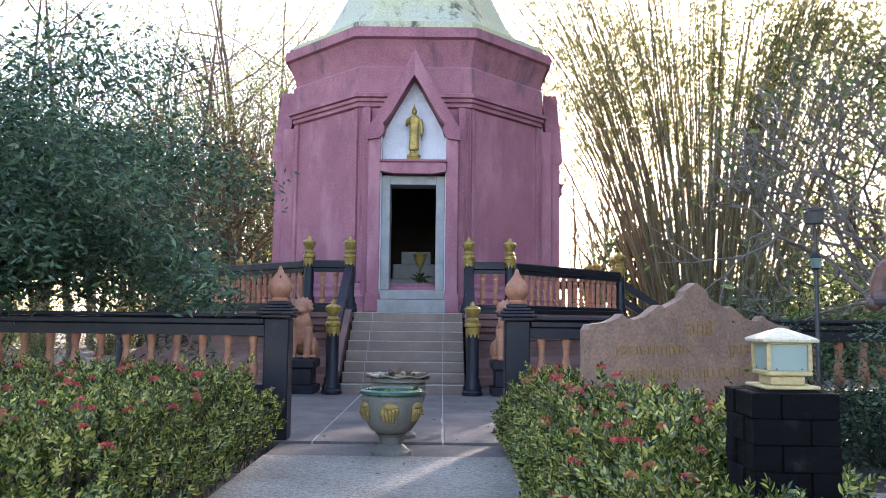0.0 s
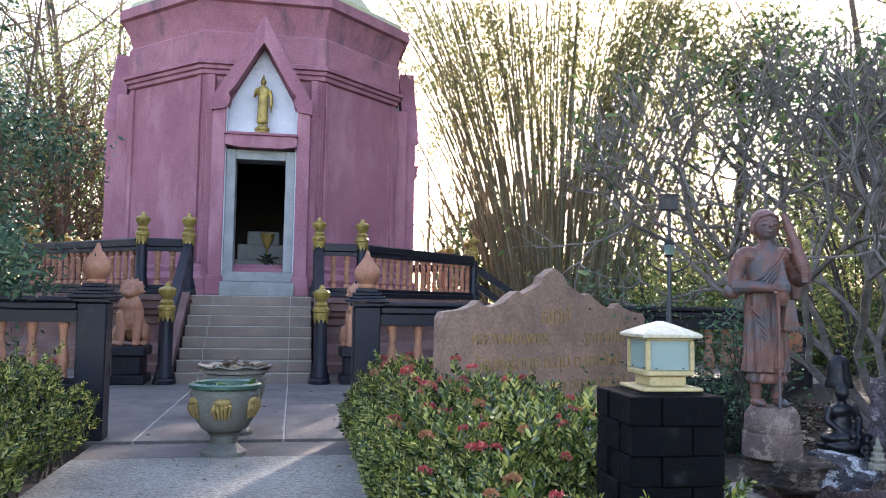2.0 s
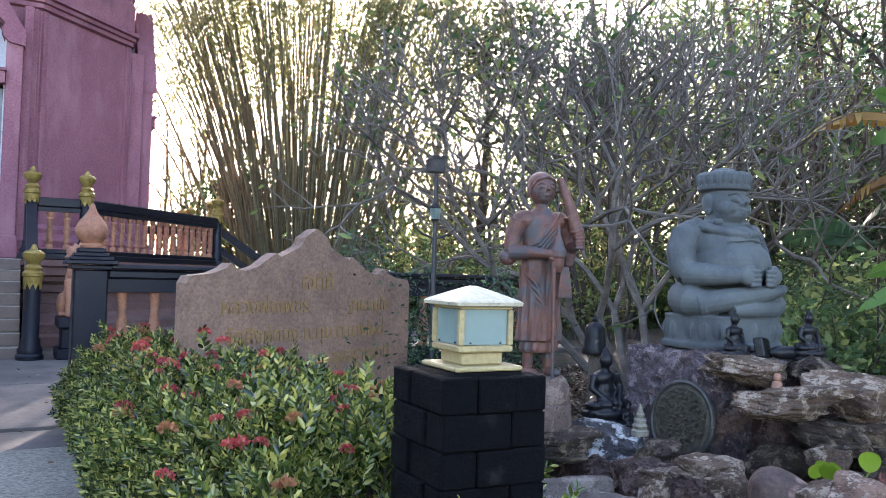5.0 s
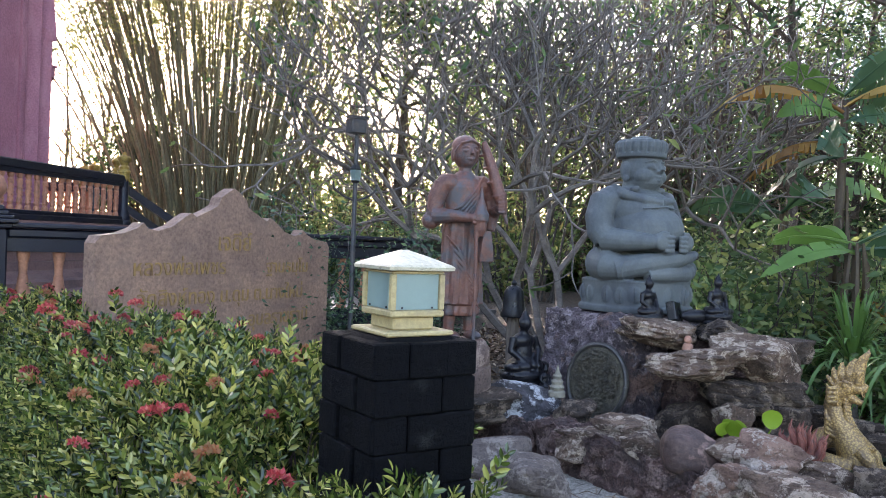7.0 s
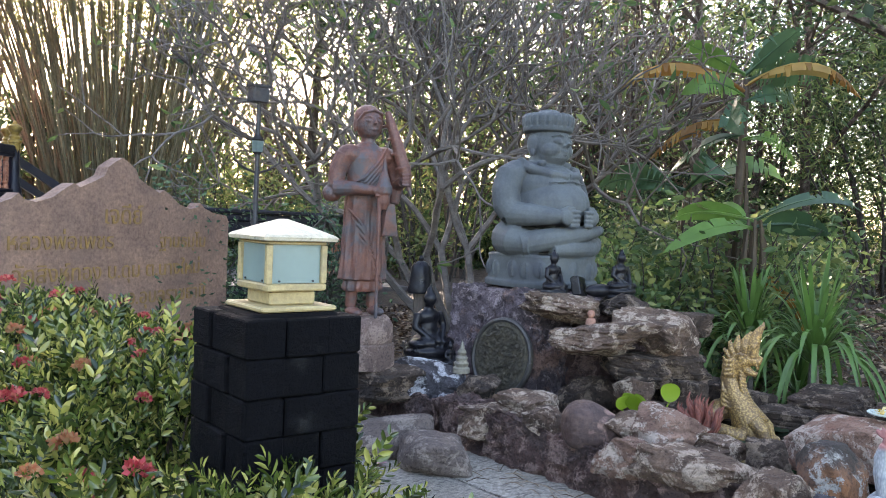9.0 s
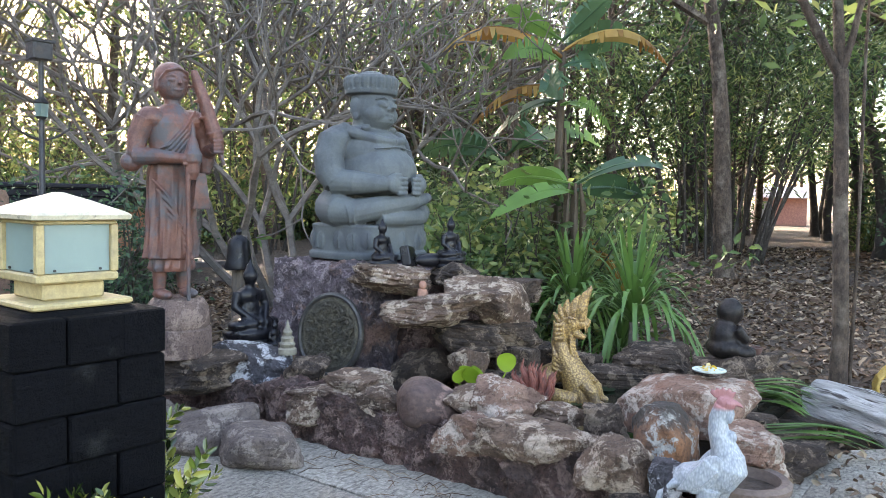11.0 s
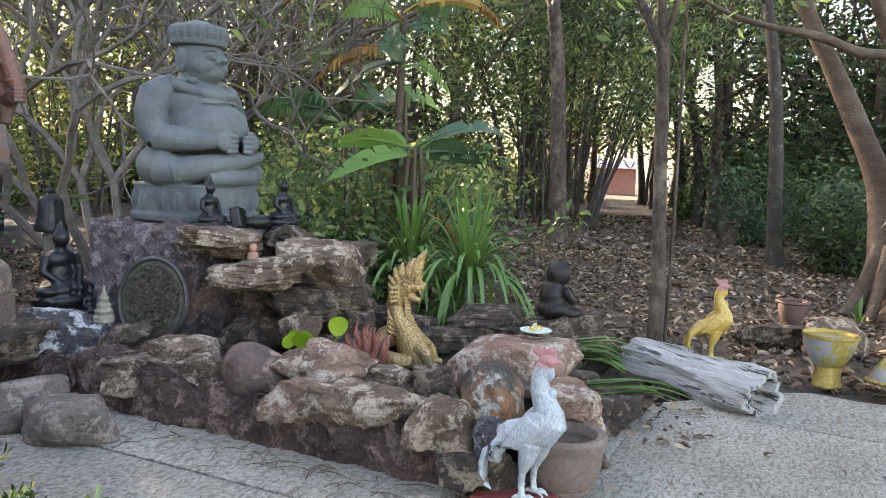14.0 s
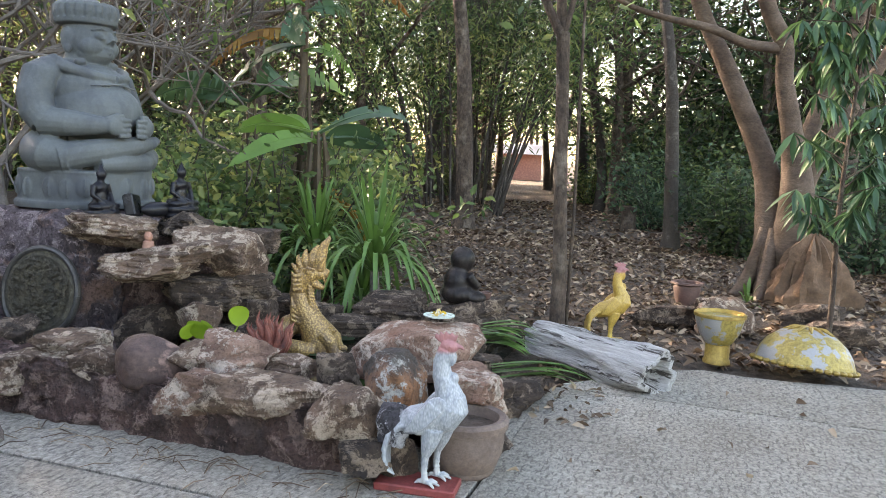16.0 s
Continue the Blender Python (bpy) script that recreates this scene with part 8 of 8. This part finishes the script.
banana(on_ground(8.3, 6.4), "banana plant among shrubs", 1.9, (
    (140, 1.3, 0.36, 0.7, 0.8, LEAF_BANANA_SHADED, 0.4, 0.0), (220, 1.2, 0.36, 1.0, 0.9, LEAF_BANANA_SHADED, 0.4, 0.0), (300, 1.3, 0.36, 0.9, 0.8, LEAF_BANANA, 0.4, 0.0), (80, 1.2, 0.36, 0.9, 0.8, LEAF_BANANA_SHADED, 0.4, 0.0)))


# ---- flowering hedges ----
def oblong_leaf(length, width):
    """A blunt leaf of two quads, folded at its midrib."""
    w, f = width / 2, width * 0.16
    v = np.array([(0, 0, 0), (0.35 * length, w, f), (0.75 * length, 0.85 * w, f * 0.7), (length, 0, -0.08 * length), (0.75 * length, -0.85 * w, f * 0.7), (0.35 * length, -w, f)], float)
    return v, np.array([(0, 3, 2, 1), (0, 5, 4, 3)])


def sprig():
    """A shoot of paired leaves, along +x."""
    n = 14
    ax = np.linspace(0.01, 0.10, n)
    a = np.arange(n) * 1.9
    d = np.stack([np.full(n, 0.75) + ax * 5, np.cos(a), np.sin(a)], 1)
    return scatter(oblong_leaf(0.041, 0.0145), np.stack([ax, 0 * ax, 0 * ax], 1), d, np.linspace(1.1, 0.7, n), np.zeros(n))


SPRIG = sprig()


def flower_head():
    n = 84
    d = unit(n)
    d[:, 2] = np.abs(d[:, 2]) * 0.9 + 0.1
    v, f = scatter(small_leaf(0.018, 0.0135), d * (0.027, 0.027, 0.020), d + rng.normal(size=(n, 3)) * 0.55, rng.uniform(0.8, 1.3, n), rng.uniform(0, 6, n))
    return mesh_arrays("flower_head", v, f)


HEADS = [flower_head() for _ in range(3)]
HEADS[0].materials.append(FLOWER)
HEADS[1].materials.append(FLOWER)
HEADS[2].materials.append(FLOWER_OLD)


def hedge(label, top, inside, region, n, flowers, seed):
    """Shoots over a lumpy mass; top gives its height at a place, inside its plan."""
    t = thing("flowering_hedge", label, "hedge", None)
    r = random.Random(seed)
    pos, dirs, sc = [], [], []
    stems = Build()
    heads = 0
    eps = 0.05
    while len(pos) < n:
        x, y = r.uniform(*region[:2]), r.uniform(*region[2:])
        e = inside(x, y)
        if e <= 0:
            continue
        h = top(x, y) * min(1.0, 0.45 + 0.55 * math.sqrt(min(1, e / 0.30)))
        u = 1 - 0.75 * r.random() ** (2.2 if e > 0.22 else 1.0)
        g = Vector((inside(x + eps, y) - inside(x - eps, y), inside(x, y + eps) - inside(x, y - eps), 0))
        side = -g.normalized() * (0.9 if e < 0.2 else 0.15) if g.length > 1e-6 else Vector()
        d = Vector((r.gauss(0, 0.35), r.gauss(0, 0.35), 0.9)) + side
        z = h * u + (r.uniform(0.02, 0.14) if r.random() < 0.06 and u > 0.93 else 0)
        pos.append((x, y, z - 0.06))
        dirs.append(tuple(d))
        sc.append(r.uniform(0.75, 1.35))
        if len(pos) % 9 == 0:
            bx, by = x + g.x * 0.4, y + g.y * 0.4
            stems.tube([(bx, by, -0.06), ((bx + x) / 2 + r.gauss(0, 0.03), (by + y) / 2 + r.gauss(0, 0.03), z * 0.5), (x, y, z - 0.04)], [0.008, 0.006, 0.003], 4)
        if heads < flowers and u > 0.94 and r.random() < flowers * 9.0 / n:
            heads += 1
            dn = d.normalized()
            part("flower_head", HEADS[r.choice((0, 0, 1, 1, 2))], FLOWER, t, at=Matrix.Translation((x + dn.x * 0.05, y + dn.y * 0.05, z + 0.055)) @ pose(0, 0, 0, r.uniform(-25, 25), r.uniform(-25, 25), r.uniform(0, 360)) @ Matrix.Scale(r.uniform(0.65, 1.2), 4))
    m = len(pos)
    tagged(part("stemwork", stems, BARK, t), kind="stuff")
    part("foliage", mesh_arrays("foliage", *scatter(SPRIG, np.array(pos), np.array(dirs), np.array(sc), rng.uniform(0, 6, m))), LEAF_HEDGE, t)
    return t


def plan(x0, x1, y0, y1, s):
    """Distance inside a wavy rectangle."""
    return lambda x, y: min(x - x0, x1 - x, y - y0, y1 - y) + 0.07 * noise.noise(Vector((x * 2.2, y * 2.2, s)))


right_in = plan(0.66, 2.05, 3.05, 8.25, 1.0)
pier_gap = lambda x, y: max(abs(x - 1.405), abs(y - 3.30)) - 0.20
right_top = lambda x, y: (0.66 + 0.05 * min(1, max(0, (y - 3.5) / 2.0)) + 0.10 * noise.noise(Vector((x * 1.7, y * 1.7, 5))) + 0.13 * noise.noise(Vector((x * 5.5, y * 5.5, 2))))
hedge("glossy green hedge with coral-red flower heads beside the pier", right_top, lambda x, y: min(right_in(x, y), pier_gap(x, y), 9 if x < 1.22 or y > 3.6 else (1.22 - x)), (0.5, 2.1, 2.95, 8.3), 8600, 115, 3)
front_in = plan(0.62, 1.68, 2.78, 3.12, 4.0)
hedge("low green hedge shoots in front of the pier", lambda x, y: 0.83 + 0.12 * noise.noise(Vector((x * 3, y * 3, 8))), front_in, (0.55, 1.8, 2.55, 3.15), 1300, 0, 4)
left_in = plan(-5.2, -1.60, 3.6, 8.2, 2.0)
left_top = lambda x, y: 0.70 + 0.12 * noise.noise(Vector((x * 1.4, y * 1.4, 7))) + 0.13 * noise.noise(Vector((x * 5.5, y * 5.5, 3))) + 0.10 * math.exp(-((x + 2.9) ** 2 + (y - 6.9) ** 2) * 1.5)
hedge("glossy green hedge with orange-red flower heads by the gateway", left_top, left_in, (-5.3, -1.6, 3.5, 8.3), 10500, 120, 5)

# ---- small plants of the pond ----
def lime_leaf():
    pts = [(0, 0)] + [(0.062 * math.sin(t) * (1 - 0.15 * math.cos(t)), 0.065 - 0.065 * math.cos(t)) for t in [0.35 + 0.35 * i for i in range(17)]]
    v = [(x, -0.012 * math.cos(x * 20), z) for x, z in pts]
    c = len(v)
    v.append((0, 0.006, 0.065))
    return v, [(i, (i + 1) % c, c) for i in range(c)]


lp = thing("arum_plant", "small pond plant with bright lime heart-shaped leaves", "plant", pose(3.80, 3.66, 0.24))
stem = Build()
for x, y, z, s, turn, tilt in ((0.06, -0.03, 0.165, 0.78, -52, 8), (-0.05, 0.19, 0.10, 0.85, -20, 35), (-0.02, 0.12, 0.10, 0.9, -85, 28), (-0.02, 0.06, 0.115, 0.75, -110, 25)):
    stem.tube([(0, 0.05, -0.22), (x * 0.6, y * 0.6 + 0.02, z * 0.5), (x, y, z)], [0.007, 0.006, 0.004], 5)
    part("leaf", Build().add(*lime_leaf(), Matrix.Scale(s, 4)), LEAF_LIME, lp, at=pose(x, y, z, tilt, 0, turn))
part("stems", stem, LEAF_LIME, lp)
lily = thing("lily_pads", "dark green floating lily pads on the pond", "plant", pose(0, 0, 0.062), kind="stuff")
pad = Build()
q = random.Random(2)
for i in range(46):
    x, y, s = q.uniform(3.75, 5.3), q.uniform(2.95, 3.9), q.uniform(0.03, 0.07)
    pad.add([(x + s * math.cos(t), y + s * math.sin(t), 0.002 + 0.0006 * i % 0.01) for t in [0.2 + 0.36 * j for j in range(17)]] + [(x, y, 0.002 + 0.0006 * i % 0.01)], [tuple(range(18))])
part("pads", pad, LEAF_DARK, lily)


def cut_leaves(x, y, z, n, L, turn, seed, label):
    t = thing("cut_leaves", label, "leaves", pose(x, y, z, 0, 0, turn))
    r = random.Random(seed)
    b = Build()
    for i in range(n):
        v, f = strap_leaf(L * r.uniform(0.75, 1.05), 0.04, r.uniform(0.10, 0.2), 0.98)
        b.add(v, f, Matrix.Translation((0, r.uniform(-0.03, 0.03), 0.012 * i)) @ Matrix.Rotation(radians(r.uniform(-9, 9)), 4, "Z"))
    part("blades", b, LEAF_STRAP, t, smooth=1.2)


cut_leaves(4.58, 2.55, 0.10, 7, 0.62, -56, 3, "bundle of long cut green leaves by the log")
cut_leaves(4.98, 2.72, 0.19, 10, 0.34, -60, 4, "spray of cut green leaves on the stones")
cut_leaves(4.95, 2.74, 0.19, 8, 0.32, -95, 5, "spray of cut green leaves over the stones")
plate = thing("offering_plate", "small pale plate with yellow flowers on a boulder", "plate", pose(4.22, 2.74, 0.475))
part("dish", Build().lathe([(0.03, 0), (0.075, 0.008), (0.078, 0.014), (0.05, 0.010), (0.01, 0.008)], 18), surface("pale_aqua_plate", (0.55, 0.66, 0.60), (0.48, 0.58, 0.54), 0.3, 9, 60, None, bump=0.1), plate)
part("flower", mesh_arrays("flower", *scatter(small_leaf(0.022, 0.012), rng.normal(size=(26, 3)) * (0.022, 0.022, 0.003) + (0, 0, 0.016), unit(26) + (0, 0, 0.5), rng.uniform(0.7, 1.3, 26), rng.uniform(0, 6, 26))), leafy("yellow_petal", (0.7, 0.42, 0.03), (0.75, 0.5, 0.05), (0.75, 0.6, 0.3)), plate)
single("bamboo_cup", Build().lathe([(0.03, 0), (0.034, 0.05), (0.028, 0.13), (0.02, 0.13), (0.02, 0.02)], 12), CLAY_RED, "short brown bamboo cup lying on the stones", "cup", pose(4.62, 2.80, 0.235, 80, 0, 40))
single("pink_blossom", mesh_arrays("pink_blossom", *scatter(small_leaf(0.04, 0.022), np.zeros((9, 3)), unit(9) * (1, 1, 0.4) + (0, 0, 0.3), np.ones(9), np.zeros(9))), leafy("pink_petal", (0.6, 0.2, 0.25), (0.65, 0.3, 0.33), (0.7, 0.45, 0.45)), "fallen pink blossom on the court", "flower", pose(2.78, 4.62, 0.012))

# ---- fallen leaves ----
def litter(n, region, keep, size, label, seed, lift=0.014):
    g = np.random.default_rng(seed)
    x, y = g.uniform(region[0], region[1], n * 3), g.uniform(region[2], region[3], n * 3)
    ok = np.array([keep(a, b) for a, b in zip(x, y)])
    x, y = x[ok][:n], y[ok][:n]
    z = np.array([max(ground_z(a, b), -9) for a, b in zip(x, y)]) + lift if lift else np.full(len(x), 0.008)
    m = len(x)
    d = g.normal(size=(m, 3)) * (1, 1, 0.22)
    v, f = scatter(leaf_shape(size, size * 0.42, 0.35, 0.25), np.stack([x, y, z + g.uniform(0, 0.02, m)], 1), d, g.uniform(0.5, 1.25, m), g.normal(size=m) * 0.5)
    return single("fallen_leaves", mesh_arrays("fallen_leaves", v, f), LEAF_LITTER, label, "leaves", kind="stuff", smooth=0)


off_court = lambda x, y: (x > 6.05 or (y > 1.9 and x > 5.2) or (y > 2.7 and x > 4.9)) and not (3.3 < x < 5.9 and 2.5 < y < 4.7)
litter(26000, (4.8, 15, -4, 11), off_court, 0.10, "dry brown fallen leaves covering the soil", 1)
litter(10000, (12, 26, -4, 13), lambda x, y: x > 12, 0.15, "dry brown fallen leaves under the trees", 2)
litter(70, (0.9, 5.6, -1, 2.3), lambda x, y: True, 0.07, "few dry leaves on the concrete", 3, 0)
litter(40, (-1.5, 0.6, 3.5, 13), lambda x, y: True, 0.06, "few dry leaves on the path and terrace", 4, 0)
litter(70, (4.3, 5.0, 2.0, 2.6), lambda x, y: True, 0.07, "dry leaves gathered by the log", 5, 0)

def straw(n, seed):
    """Thin dry stalks lying on the court along the pond wall."""
    g = random.Random(seed)
    b = Build()
    for _ in range(n):
        y = g.uniform(2.45, 4.3)
        x = 3.27 - 0.10 * abs(g.gauss(0, 1)) + (0.10 if y < 2.75 else 0)
        a, L = g.uniform(0, 6.283), g.uniform(0.04, 0.16)
        dx, dy = L * math.cos(a), L * math.sin(a)
        b.tube([(x, y, 0.006), (x + dx * 0.5 + g.gauss(0, 0.006), y + dy * 0.5, 0.012 + 0.012 * g.random()), (x + dx, y + dy, 0.006)], [0.0022, 0.0026, 0.0015], 4)
    return single("dry_straw", b, LEAF_LITTER, "thin dry stalks along the pond wall's foot", "straw", kind="stuff")


straw(75, 6)

# ---- far pink house ----
house = thing("pink_house", "small pink house with a grey tin roof beyond the trees", "house", pose(54.1, 14.2, -0.08, 0, 0, 15))
part("wall", Build().box(-1.5, 1.5, -1.5, 1.5, 0, 1.75), PINK_WALL, house, smooth=0)
part("roof", Build().prism([(-1.9, 1.7), (1.9, 1.7), (0, 2.4)], -1.8, 1.8), TIN, house, smooth=0)
part("door", Build().box(-1.54, -1.49, 0.5, 1.2, 0, 1.5), TIN, house, smooth=0)
